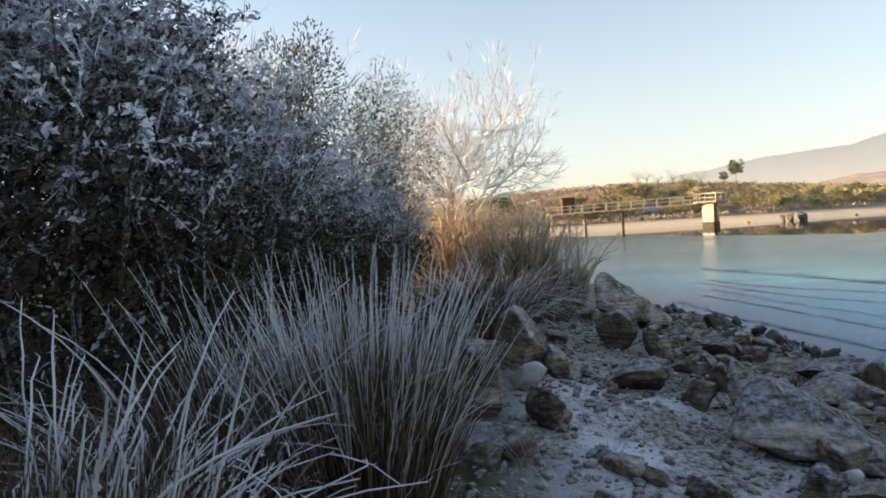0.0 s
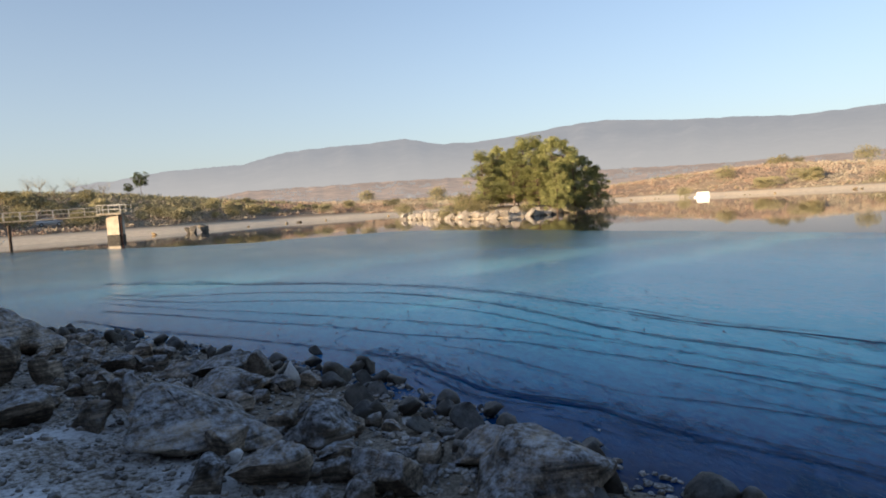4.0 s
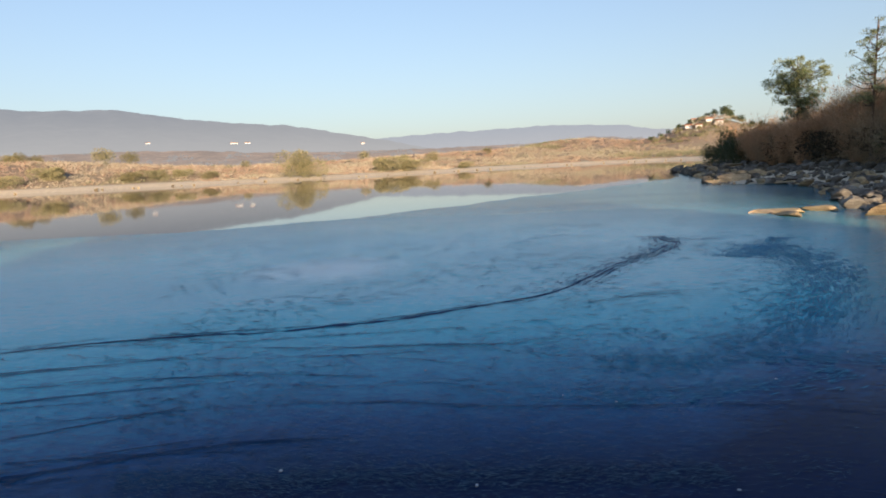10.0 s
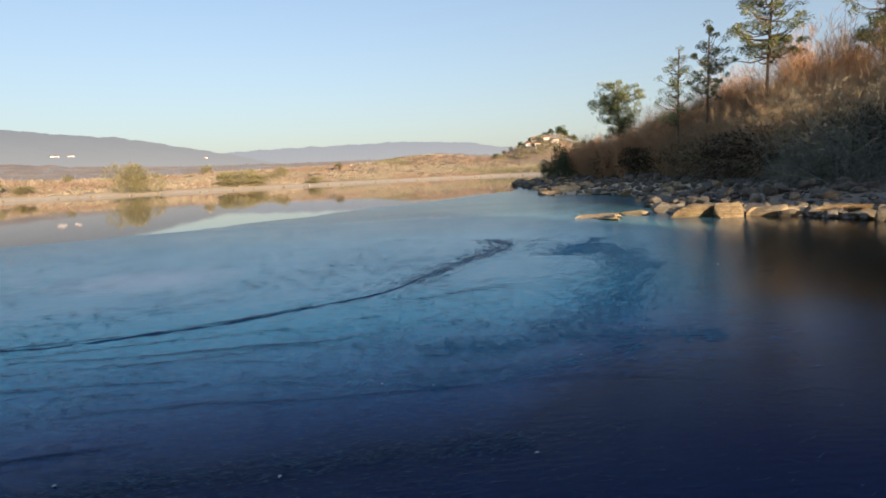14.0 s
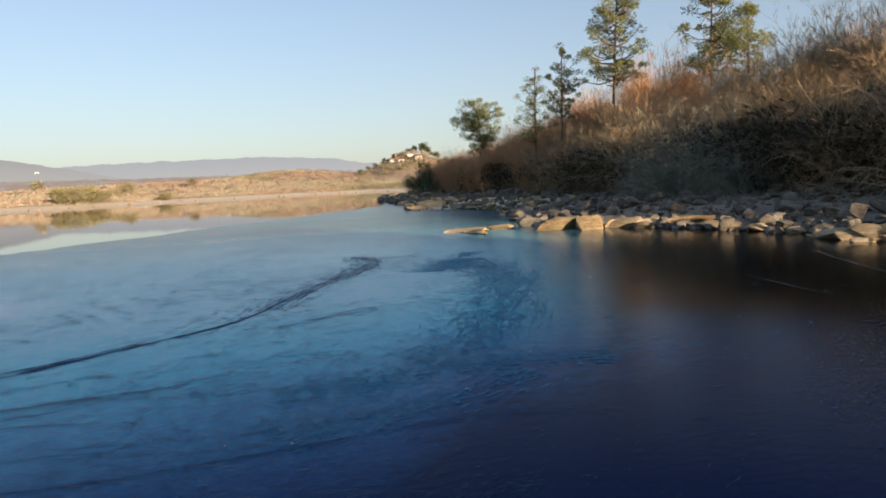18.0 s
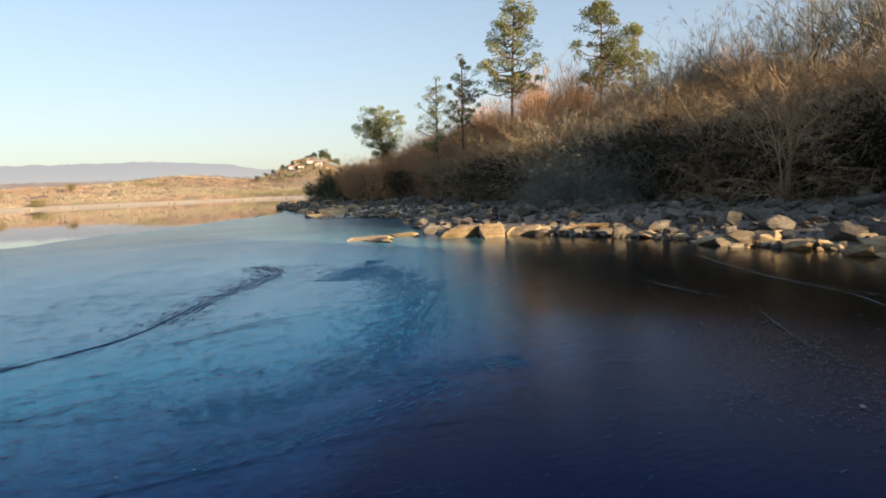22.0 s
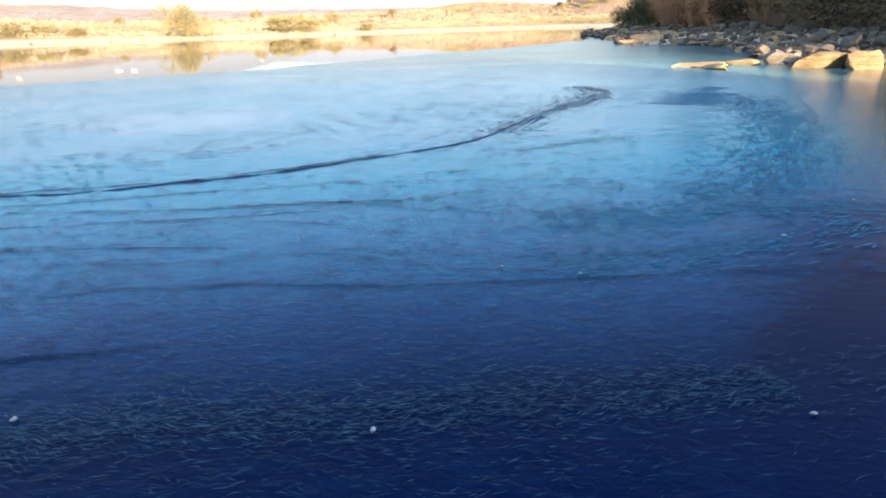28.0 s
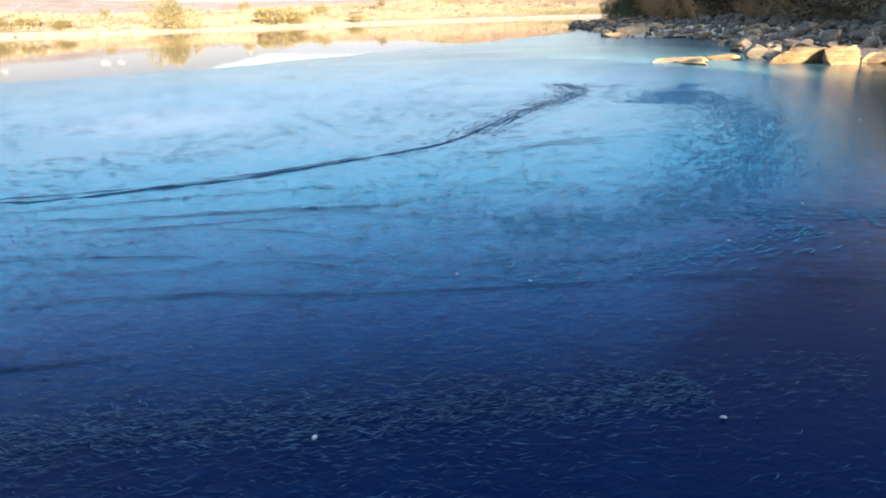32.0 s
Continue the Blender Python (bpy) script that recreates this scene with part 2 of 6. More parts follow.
def ice_material(name="lake_ice", dark=False):
    """Thin ice over deep water: a gloss a little dulled by rime, brown bed in the shallows by the bank. Sky and bank
    reflections are partly put into the colour.
    """
    m, nodes, links, bsdf = shader(name)
    geo = nodes.new("ShaderNodeNewGeometry")
    pos = geo.outputs["Position"]
    sep = nodes.new("ShaderNodeSeparateXYZ")
    links.new(pos, sep.inputs[0])
    flow = nodes.new("ShaderNodeMapping")
    flow.vector_type = "TEXTURE"
    flow.inputs["Rotation"].default_value = (0, 0, radians(62))
    flow.inputs["Scale"].default_value = (2.1, 1.0, 1.0)
    links.new(pos, flow.inputs["Vector"])
    streak = noise_node(nodes, links, flow.outputs[0], 6.0, 8, 0.72, 0.6)
    patch = noise_node(nodes, links, flow.outputs[0], 0.22, 5, 0.6, 0.4)
    tiny = noise_node(nodes, links, flow.outputs[0], 34.0, 6, 0.7)
    ridge = noise_node(nodes, links, flow.outputs[0], 15.0, 6, 0.65, 0.8)
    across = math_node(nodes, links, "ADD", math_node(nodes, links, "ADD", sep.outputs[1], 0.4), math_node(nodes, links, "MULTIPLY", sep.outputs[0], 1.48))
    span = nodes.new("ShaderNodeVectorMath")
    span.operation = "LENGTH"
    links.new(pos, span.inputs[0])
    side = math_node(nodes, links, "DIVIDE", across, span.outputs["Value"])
    # dark wedge by bearing: the bank's reflection put into the ice colour
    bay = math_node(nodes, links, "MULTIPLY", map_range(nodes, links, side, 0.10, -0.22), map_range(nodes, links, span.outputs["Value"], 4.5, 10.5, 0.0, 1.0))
    if dark:
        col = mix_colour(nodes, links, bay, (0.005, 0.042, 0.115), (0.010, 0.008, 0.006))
        bsdf.inputs["Roughness"].default_value = 0.5
        bsdf.inputs["Specular IOR Level"].default_value = 0.02
    else:
        # clear, dark near shore; air, rime and sky reflection coloured in towards the middle
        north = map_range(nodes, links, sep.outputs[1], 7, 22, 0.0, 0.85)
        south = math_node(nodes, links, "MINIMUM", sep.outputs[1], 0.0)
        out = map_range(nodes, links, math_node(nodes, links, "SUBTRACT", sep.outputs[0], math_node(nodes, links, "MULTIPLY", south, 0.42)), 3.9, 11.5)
        spot = nodes.new("ShaderNodeVectorMath")
        spot.operation = "DISTANCE"
        spot.inputs[1].default_value = (14.2, -2.1, 0)
        links.new(pos, spot.inputs[0])
        vary = math_node(nodes, links, "ADD", map_range(nodes, links, streak, 0.3, 0.7, -0.12, 0.12), map_range(nodes, links, ridge, 0.35, 0.65, -0.08, 0.08))
        vary = math_node(nodes, links, "ADD", vary, map_range(nodes, links, patch, 0.3, 0.7, -0.06, 0.06))
        vary = math_node(nodes, links, "MULTIPLY", vary, map_range(nodes, links, out, 0.0, 0.5, 0.12, 1.0))
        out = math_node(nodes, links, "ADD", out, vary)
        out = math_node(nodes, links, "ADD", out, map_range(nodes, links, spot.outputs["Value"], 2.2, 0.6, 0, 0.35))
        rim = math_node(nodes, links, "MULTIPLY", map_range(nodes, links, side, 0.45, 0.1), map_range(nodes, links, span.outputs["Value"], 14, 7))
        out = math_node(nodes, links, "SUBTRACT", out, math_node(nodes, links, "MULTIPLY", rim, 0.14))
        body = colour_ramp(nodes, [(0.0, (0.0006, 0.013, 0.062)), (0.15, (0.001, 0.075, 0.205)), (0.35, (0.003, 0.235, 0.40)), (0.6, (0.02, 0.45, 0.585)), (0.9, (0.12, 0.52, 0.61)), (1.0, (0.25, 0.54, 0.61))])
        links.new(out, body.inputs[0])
        # dark colours stand for the mirrored bank and sky, brown is the bed
        mirror_bed = mix_colour(nodes, links, math_node(nodes, links, "MULTIPLY", map_range(nodes, links, patch, 0.2, 0.55), map_range(nodes, links, math_node(nodes, links, "ADD", sep.outputs[0], math_node(nodes, links, "MULTIPLY", sep.outputs[1], 0.12)), 1.4, -2.6)), mix_colour(nodes, links, map_range(nodes, links, sep.outputs[1], -6.5, -11.5), (0.001, 0.017, 0.042), (0.004, 0.0045, 0.005)), (0.050, 0.032, 0.014))
        rime_spot = map_range(nodes, links, math_node(nodes, links, "ADD", spot.outputs["Value"], math_node(nodes, links, "MULTIPLY", streak, 2.4)), 3.3, 1.7, 0.0, 0.85)
        # northern and far ice dulled in colour so sunlight on it stays faint
        col = mix_colour(nodes, links, rime_spot, mix_colour(nodes, links, north, body.outputs[0], (0.03, 0.17, 0.265)), (0.72, 0.80, 0.80))
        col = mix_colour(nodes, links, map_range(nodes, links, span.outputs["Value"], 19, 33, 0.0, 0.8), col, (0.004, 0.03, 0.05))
        col = mix_colour(nodes, links, bay, col, mirror_bed)
        links.new(math_node(nodes, links, "MULTIPLY", map_range(nodes, links, patch, 0.3, 0.7, 0.13, 0.22), map_range(nodes, links, bay, 0, 1, 1.0, 0.45)), bsdf.inputs["Roughness"])
        links.new(map_range(nodes, links, bay, 0, 1, 0.055, 0.28), bsdf.inputs["Specular IOR Level"])
    links.new(col, bsdf.inputs["Base Color"])
    bsdf.inputs["IOR"].default_value = 1.31 if dark else 1.36
    b = nodes.new("ShaderNodeBump")
    b.inputs["Distance"].default_value = 0.008
    links.new(map_range(nodes, links, bay, 0, 1, 0.6, 0.24), b.inputs["Strength"])
    links.new(math_node(nodes, links, "ADD", ridge, math_node(nodes, links, "MULTIPLY", tiny, 0.4)), b.inputs["Height"])
    links.new(b.outputs[0], bsdf.inputs["Normal"])
    return m


def water_material():
    m, nodes, links, bsdf = shader("open_water")
    geo = nodes.new("ShaderNodeNewGeometry")
    bsdf.inputs["Base Color"].default_value = (0.012, 0.016, 0.022, 1)
    bsdf.inputs["Roughness"].default_value = 0.03
    bsdf.inputs["IOR"].default_value = 1.33
    b = nodes.new("ShaderNodeBump")
    b.inputs["Strength"].default_value, b.inputs["Distance"].default_value = 0.03, 0.02
    links.new(noise_node(nodes, links, geo.outputs["Position"], 1.2, 3), b.inputs["Height"])
    links.new(b.outputs[0], bsdf.inputs["Normal"])
    return m


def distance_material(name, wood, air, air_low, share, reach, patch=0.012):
    """Far slopes; haze of kilometres of air added as glow, thickest at their foot."""
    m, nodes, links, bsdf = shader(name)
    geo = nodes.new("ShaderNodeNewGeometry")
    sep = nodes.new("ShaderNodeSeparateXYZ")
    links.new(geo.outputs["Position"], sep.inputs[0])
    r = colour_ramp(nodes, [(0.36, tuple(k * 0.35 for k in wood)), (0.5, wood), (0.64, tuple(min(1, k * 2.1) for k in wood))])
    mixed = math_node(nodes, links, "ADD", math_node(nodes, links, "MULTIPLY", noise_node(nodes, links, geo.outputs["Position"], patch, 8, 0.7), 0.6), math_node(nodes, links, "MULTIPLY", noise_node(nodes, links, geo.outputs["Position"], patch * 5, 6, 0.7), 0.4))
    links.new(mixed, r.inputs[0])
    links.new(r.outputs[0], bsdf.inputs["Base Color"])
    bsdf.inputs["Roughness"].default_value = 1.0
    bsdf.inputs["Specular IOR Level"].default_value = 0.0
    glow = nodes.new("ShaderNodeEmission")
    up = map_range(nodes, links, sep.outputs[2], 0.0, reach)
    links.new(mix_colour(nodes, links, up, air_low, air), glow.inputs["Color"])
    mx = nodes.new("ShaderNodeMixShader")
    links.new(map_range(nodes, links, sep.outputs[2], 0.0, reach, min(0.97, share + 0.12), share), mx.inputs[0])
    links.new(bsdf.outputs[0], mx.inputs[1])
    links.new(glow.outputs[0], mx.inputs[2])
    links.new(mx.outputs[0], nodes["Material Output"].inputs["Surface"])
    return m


def scrub_material(name, stops):
    """Winter scrub in drifts of one colour, each spray a little different."""
    m, nodes, links, bsdf = shader(name)
    geo = nodes.new("ShaderNodeNewGeometry")
    pos = geo.outputs["Position"]
    drift = math_node(nodes, links, "ADD", math_node(nodes, links, "MULTIPLY", noise_node(nodes, links, pos, 0.022, 4, 0.6), 0.62), math_node(nodes, links, "MULTIPLY", noise_node(nodes, links, pos, 0.16, 3, 0.5), 0.24))
    drift = math_node(nodes, links, "ADD", drift, math_node(nodes, links, "MULTIPLY", geo.outputs["Random Per Island"], 0.14))
    r = colour_ramp(nodes, stops)
    links.new(map_range(nodes, links, drift, 0.34, 0.66), r.inputs[0])
    shade = map_range(nodes, links, geo.outputs["Random Per Island"], 0, 1, 0.75, 1.15)
    grey = nodes.new("ShaderNodeCombineColor")
    for i in range(3):
        links.new(shade, grey.inputs[i])
    links.new(mix_colour(nodes, links, 1.0, r.outputs[0], grey.outputs[0], "MULTIPLY"), bsdf.inputs["Base Color"])
    bsdf.inputs["Roughness"].default_value = 0.85
    bsdf.inputs["Specular IOR Level"].default_value = 0.15
    return m


GROUND, ICE, CLEAR_ICE, WATER = ground_material(), ice_material(), ice_material("clear_ice", True), water_material()
# distant slopes and woods: haze colour and glow share for each layer
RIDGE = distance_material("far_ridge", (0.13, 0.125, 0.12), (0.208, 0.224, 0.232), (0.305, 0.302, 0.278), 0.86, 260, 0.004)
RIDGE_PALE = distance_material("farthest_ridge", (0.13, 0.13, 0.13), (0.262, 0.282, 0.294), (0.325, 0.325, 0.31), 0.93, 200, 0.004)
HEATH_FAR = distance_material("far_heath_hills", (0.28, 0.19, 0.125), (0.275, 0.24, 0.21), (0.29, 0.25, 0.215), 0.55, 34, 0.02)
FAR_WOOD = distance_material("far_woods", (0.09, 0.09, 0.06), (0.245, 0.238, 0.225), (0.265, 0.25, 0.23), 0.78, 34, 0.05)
ROCK_FROST = surface("frosted_granite", [(0.1, (0.03, 0.023, 0.017)), (0.45, (0.14, 0.108, 0.08)), (0.8, (0.38, 0.305, 0.235))], 3.2, 30, 0.8, 0.9, 0.03, 0.68, (0.68, 0.73, 0.81), up=0.36, low=0.31, spread=0.5, bands=0.7)
ROCK_PALE = surface("rimed_pale_stone", [(0.1, (0.30, 0.28, 0.26)), (0.8, (0.55, 0.54, 0.53))], 4, 24, 0.85, 0.5, 0.02, 0.9)
ROCK_WET = surface("wet_dark_granite", [(0.1, (0.018, 0.016, 0.014)), (0.5, (0.05, 0.042, 0.034)), (0.9, (0.10, 0.085, 0.07))], 3, 26, 0.55, 0.6, 0.02, 0.12)
# One bank granite in two tones: sunlight in the ochre, shade in the grey
ROCK_BANK = surface("sunlit_ochre_granite", [(0.1, (0.20, 0.14, 0.078)), (0.5, (0.40, 0.29, 0.165)), (0.9, (0.55, 0.43, 0.27))], 1.3, 11, 0.88, 0.6, 0.04, bands=0.35)
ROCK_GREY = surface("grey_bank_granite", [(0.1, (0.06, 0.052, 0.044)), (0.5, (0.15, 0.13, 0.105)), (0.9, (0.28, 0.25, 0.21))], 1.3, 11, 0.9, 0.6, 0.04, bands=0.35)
ROCK_ISLET = surface("pale_islet_granite", [(0.1, (0.17, 0.145, 0.115)), (0.5, (0.30, 0.26, 0.215)), (0.9, (0.43, 0.385, 0.325))], 1.0, 8, 0.9, 0.6, 0.04)
PEBBLE = surface("shore_pebbles", [(0.1, (0.06, 0.05, 0.04)), (0.5, (0.18, 0.15, 0.12)), (0.9, (0.38, 0.34, 0.29))], 5, 40, 0.85, 0.3, 0.01, 0.45, per="island", spread=0.5)
TWIG = leafy("bare_twigs", [(0.2, (0.20, 0.125, 0.075)), (0.5, (0.35, 0.235, 0.135)), (0.8, (0.50, 0.385, 0.235))], 0, 0.8, 0)
TWIG_RED = leafy("red_brown_twigs", [(0.2, (0.34, 0.175, 0.09)), (0.5, (0.52, 0.29, 0.15)), (0.8, (0.66, 0.43, 0.25))], 0, 0.8, 0)
TWIG_GREY = leafy("grey_twigs", [(0.2, (0.12, 0.108, 0.082)), (0.5, (0.22, 0.20, 0.15)), (0.8, (0.34, 0.315, 0.24))], 0, 0.8, 0)
LICHEN = leafy("lichened_twigs", [(0.2, (0.10, 0.105, 0.08)), (0.5, (0.18, 0.185, 0.145)), (0.8, (0.28, 0.285, 0.23))], 0, 0.8, 0)
TWIG_RIME = leafy("rimed_twigs", [(0.2, (0.30, 0.22, 0.17)), (0.5, (0.42, 0.34, 0.29)), (0.8, (0.55, 0.50, 0.47))], 0.75, 0.8, 0)
BARK = surface("pine_bark", [(0.2, (0.07, 0.05, 0.035)), (0.8, (0.20, 0.135, 0.09))], 6, 30, 0.95, 0.8, 0.02)
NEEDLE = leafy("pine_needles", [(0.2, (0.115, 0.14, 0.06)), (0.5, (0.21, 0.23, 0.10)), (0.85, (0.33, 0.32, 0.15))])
# brighter copy of the needles, the islet's sunlight put into the colour
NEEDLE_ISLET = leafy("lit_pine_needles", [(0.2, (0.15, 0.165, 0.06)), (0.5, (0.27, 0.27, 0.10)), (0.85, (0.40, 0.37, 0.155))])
NEEDLE_DARK = leafy("dark_evergreen", [(0.2, (0.055, 0.075, 0.04)), (0.8, (0.12, 0.135, 0.065))])
# near-black leaves: the shade deep inside thickets put into their colour
SHADED_LEAVES = leafy("shaded_undergrowth", [(0.2, (0.022, 0.02, 0.014)), (0.5, (0.05, 0.04, 0.026)), (0.85, (0.09, 0.07, 0.04))], 0, 0.9, 0)
HEATH = scrub_material("dry_heath", [(0.05, (0.30, 0.24, 0.20)), (0.3, (0.38, 0.24, 0.165)), (0.5, (0.36, 0.29, 0.22)), (0.7, (0.43, 0.37, 0.275)), (0.95, (0.28, 0.265, 0.185))])
SCRUB_GREEN = scrub_material("green_scrub", [(0.1, (0.165, 0.165, 0.10)), (0.5, (0.24, 0.22, 0.13)), (0.9, (0.33, 0.285, 0.17))])
OLIVE = leafy("olive_scrub", [(0.2, (0.18, 0.175, 0.095)), (0.5, (0.30, 0.265, 0.14)), (0.85, (0.40, 0.33, 0.18))])
BRAMBLE = leafy("frosted_bramble_leaves", [(0.2, (0.03, 0.035, 0.032)), (0.5, (0.06, 0.056, 0.047)), (0.8, (0.10, 0.065, 0.055))], 0.55, 0.8, 0.1, (0.52, 0.54, 0.61))
SPRAY = leafy("rimed_shoots", [(0.2, (0.10, 0.10, 0.10)), (0.8, (0.24, 0.23, 0.22))], 0.95, 0.8, 0.15, (0.82, 0.83, 0.88))
EVERGREEN = leafy("frosted_evergreen_leaves", [(0.2, (0.09, 0.095, 0.065)), (0.5, (0.17, 0.165, 0.12)), (0.8, (0.26, 0.235, 0.175))], 0.35, 0.8, 0.1)
BROOM = leafy("blue_grey_broom", [(0.2, (0.035, 0.042, 0.036)), (0.5, (0.075, 0.085, 0.08)), (0.85, (0.15, 0.165, 0.17))], 0.15, 0.8, 0.1)
STEM = leafy("rimed_stems", [(0.2, (0.10, 0.08, 0.06)), (0.8, (0.24, 0.20, 0.17))], 0.55, 0.8, 0)
GRASS_RIME = leafy("frosted_grass", [(0.2, (0.20, 0.155, 0.10)), (0.5, (0.33, 0.27, 0.19)), (0.8, (0.42, 0.37, 0.29))], 0.95, 0.8, 0.15, (0.68, 0.68, 0.71), tips=True)
GRASS_BASE = leafy("brown_grass_base", [(0.2, (0.06, 0.042, 0.028)), (0.8, (0.20, 0.14, 0.085))], 0.1, 0.85, 0.1)
REED = leafy("golden_reed", [(0.2, (0.32, 0.20, 0.10)), (0.5, (0.48, 0.33, 0.18)), (0.8, (0.58, 0.47, 0.31))], 0.52, 0.8, 0.15, tips=True)
CONCRETE = surface("old_concrete", [(0.2, (0.33, 0.27, 0.20)), (0.8, (0.55, 0.48, 0.38))], 0.9, 8, 0.9, 0.3, 0.02)
RUST = surface("rusted_steel", [(0.2, (0.06, 0.03, 0.02)), (0.8, (0.16, 0.075, 0.045))], 3, 20, 0.8, 0.3, 0.01)
RAIL = surface("weathered_rail", [(0.2, (0.34, 0.31, 0.27)), (0.8, (0.50, 0.47, 0.42))], 3, 20, 0.6, 0.2, 0.01)
WHITE = surface("white_paint", [(0.2, (0.72, 0.71, 0.69)), (0.8, (0.84, 0.83, 0.81))], 1, 9, 0.5, 0.1, 0.01)
TILE = surface("clay_roof", [(0.2, (0.26, 0.11, 0.06)), (0.8, (0.42, 0.20, 0.11))], 1, 9, 0.85, 0.3, 0.02)
GLASS_DARK = surface("dark_window", [(0.2, (0.02, 0.025, 0.03)), (0.8, (0.04, 0.05, 0.06))], 1, 9, 0.15, 0.05, 0.01)
CAR_PAINT = surface("silver_car_paint", [(0.2, (0.42, 0.43, 0.44)), (0.8, (0.5, 0.5, 0.5))], 1, 9, 0.3, 0.05, 0.01)
RUBBER = surface("black_rubber", [(0.2, (0.015, 0.015, 0.015)), (0.8, (0.03, 0.03, 0.03))], 3, 20, 0.8, 0.2, 0.01)
RIME_LINE = leafy("rime_ridges", [(0.2, (0.08, 0.076, 0.068)), (0.8, (0.20, 0.19, 0.175))], 0.2, 0.9, 0)
SLIT = leafy("dark_ice_slits", [(0.2, (0.004, 0.025, 0.075)), (0.5, (0.007, 0.045, 0.115)), (0.85, (0.012, 0.07, 0.15))], 0, 0.6, 0)
SLIT_SOFT = leafy("thin_dark_ice", [(0.2, (0.006, 0.13, 0.25)), (0.5, (0.01, 0.20, 0.33)), (0.85, (0.02, 0.30, 0.43))], 0, 0.6, 0)
SCUM = leafy("frost_feathers", [(0.15, (0.006, 0.03, 0.075)), (0.5, (0.022, 0.085, 0.15)), (0.85, (0.08, 0.20, 0.28))], 0, 0.7, 0)


# ---- building helpers ----
def mesh_of(name, verts, faces, material, smooth=False):
    me = bpy.data.meshes.new(name)
    me.from_pydata([tuple(v) for v in verts], [], [tuple(f) for f in faces])
    me.materials.append(material)
    if smooth:
        me.polygons.foreach_set("use_smooth", [True] * len(me.polygons))
    me.update()
    return me


def from_bm(name, bm, material, smooth=False):
    me = bpy.data.meshes.new(name)
    bm.to_mesh(me)
    bm.free()
    me.materials.append(material)
    if smooth:
        me.polygons.foreach_set("use_smooth", [True] * len(me.polygons))
    return me


def part(name, me, parent, label=""):
    ob = new(name, me)
    ob.parent = parent
    return tagged(ob, label)


def box(sx, sy, sz, x=0, y=0, z=0, bevel=0.0, bm=None):
    bm = bm or bmesh.new()
    made = bmesh.ops.create_cube(bm, size=1.0)["verts"]
    for v in made:
        v.co = Vector((v.co.x * sx + x, v.co.y * sy + y, v.co.z * sz + z))
    if bevel:
        edges = list({e for v in made for e in v.link_edges})
        bmesh.ops.bevel(bm, geom=edges, offset=bevel, segments=2, affect="EDGES", profile=0.7)
    return bm


class Mass:
    """Gathers tubes and blades for one mesh."""

    def __init__(self):
        self.v, self.f = [], []

    def tube(self, pts, radii, sides=5):
        base = len(self.v)
        n = len(pts)
        for i, p in enumerate(pts):
            d = pts[min(i + 1, n - 1)] - pts[max(i - 1, 0)]
            d = d.normalized() if d.length > 1e-9 else Vector((0, 0, 1))
            a = d.orthogonal().normalized()
            b = d.cross(a)
            for k in range(sides):
                w = 2 * math.pi * k / sides
                self.v.append(p + (a * math.cos(w) + b * math.sin(w)) * radii[i])
        for i in range(n - 1):
            for k in range(sides):
                k2 = (k + 1) % sides
                self.f.append((base + i * sides + k, base + i * sides + k2, base + (i + 1) * sides + k2, base + (i + 1) * sides + k))

    def blade(self, a, b, width, side, bend=None):
        """A flat leaf from a to b."""
        mid = (a + b) / 2 + (bend or Vector((0, 0, 0)))
        base = len(self.v)
        s = side * width / 2
        self.v += [a, mid + s, b, mid - s]
        self.f.append((base, base + 1, base + 2, base + 3))

    def mesh(self, name, material, smooth=False):
        return mesh_of(name, self.v, self.f, material, smooth)


def rand_dir(rng, up=0.0):
    v = Vector((rng.gauss(0, 1), rng.gauss(0, 1), rng.gauss(0, 1) + up))
    return v.normalized()


def rock_mesh(name, seed, material, detail=3, cuts=9, rough=0.10, low=0.2, high=0.42, flat=0.97, layers=0.25, smooth=False):
    """An angular, weathered boulder, about one metre in each direction, its foot at z = 0."""
    rng = random.Random(seed)
    bm = bmesh.new()
    bmesh.ops.create_icosphere(bm, subdivisions=detail, radius=0.62)
    planes = [(rand_dir(rng), rng.uniform(low, high)) for _ in range(cuts)]
    off = Vector((rng.uniform(0, 50), rng.uniform(0, 50), rng.uniform(0, 50)))
    lay = Euler((rng.gauss(0, 0.4), rng.gauss(0, 0.4), rng.uniform(0, 6.3))).to_matrix()
    for v in bm.verts:
        p = v.co.copy()
        for n, d in planes:
            k = p.dot(n) - d
            if k > 0:
                p -= n * k * flat
        q = lay @ p
        p += p.normalized() * rough * (0.7 * noise.noise(p * 2.4 + off) + 0.45 * noise.noise(p * 7 + off) + layers * noise.noise(Vector((q.x * 1.6, q.y * 1.6, q.z * 15)) + off))
        v.co = p
    lo = min(v.co.z for v in bm.verts)
    hi = max(v.co.z for v in bm.verts)
    wx = max(abs(v.co.x) for v in bm.verts) * 2
    wy = max(abs(v.co.y) for v in bm.verts) * 2
    for v in bm.verts:
        v.co = Vector((v.co.x / wx, v.co.y / wy, (v.co.z - lo) / (hi - lo) * 1.18 - 0.18))
    return from_bm(name, bm, material, smooth)


def ground_z(x, y):
    return float(height(np.array([x]), np.array([y]))[0])


def rest_z(x, y):
    return max(ground_z(x, y), 0.0)


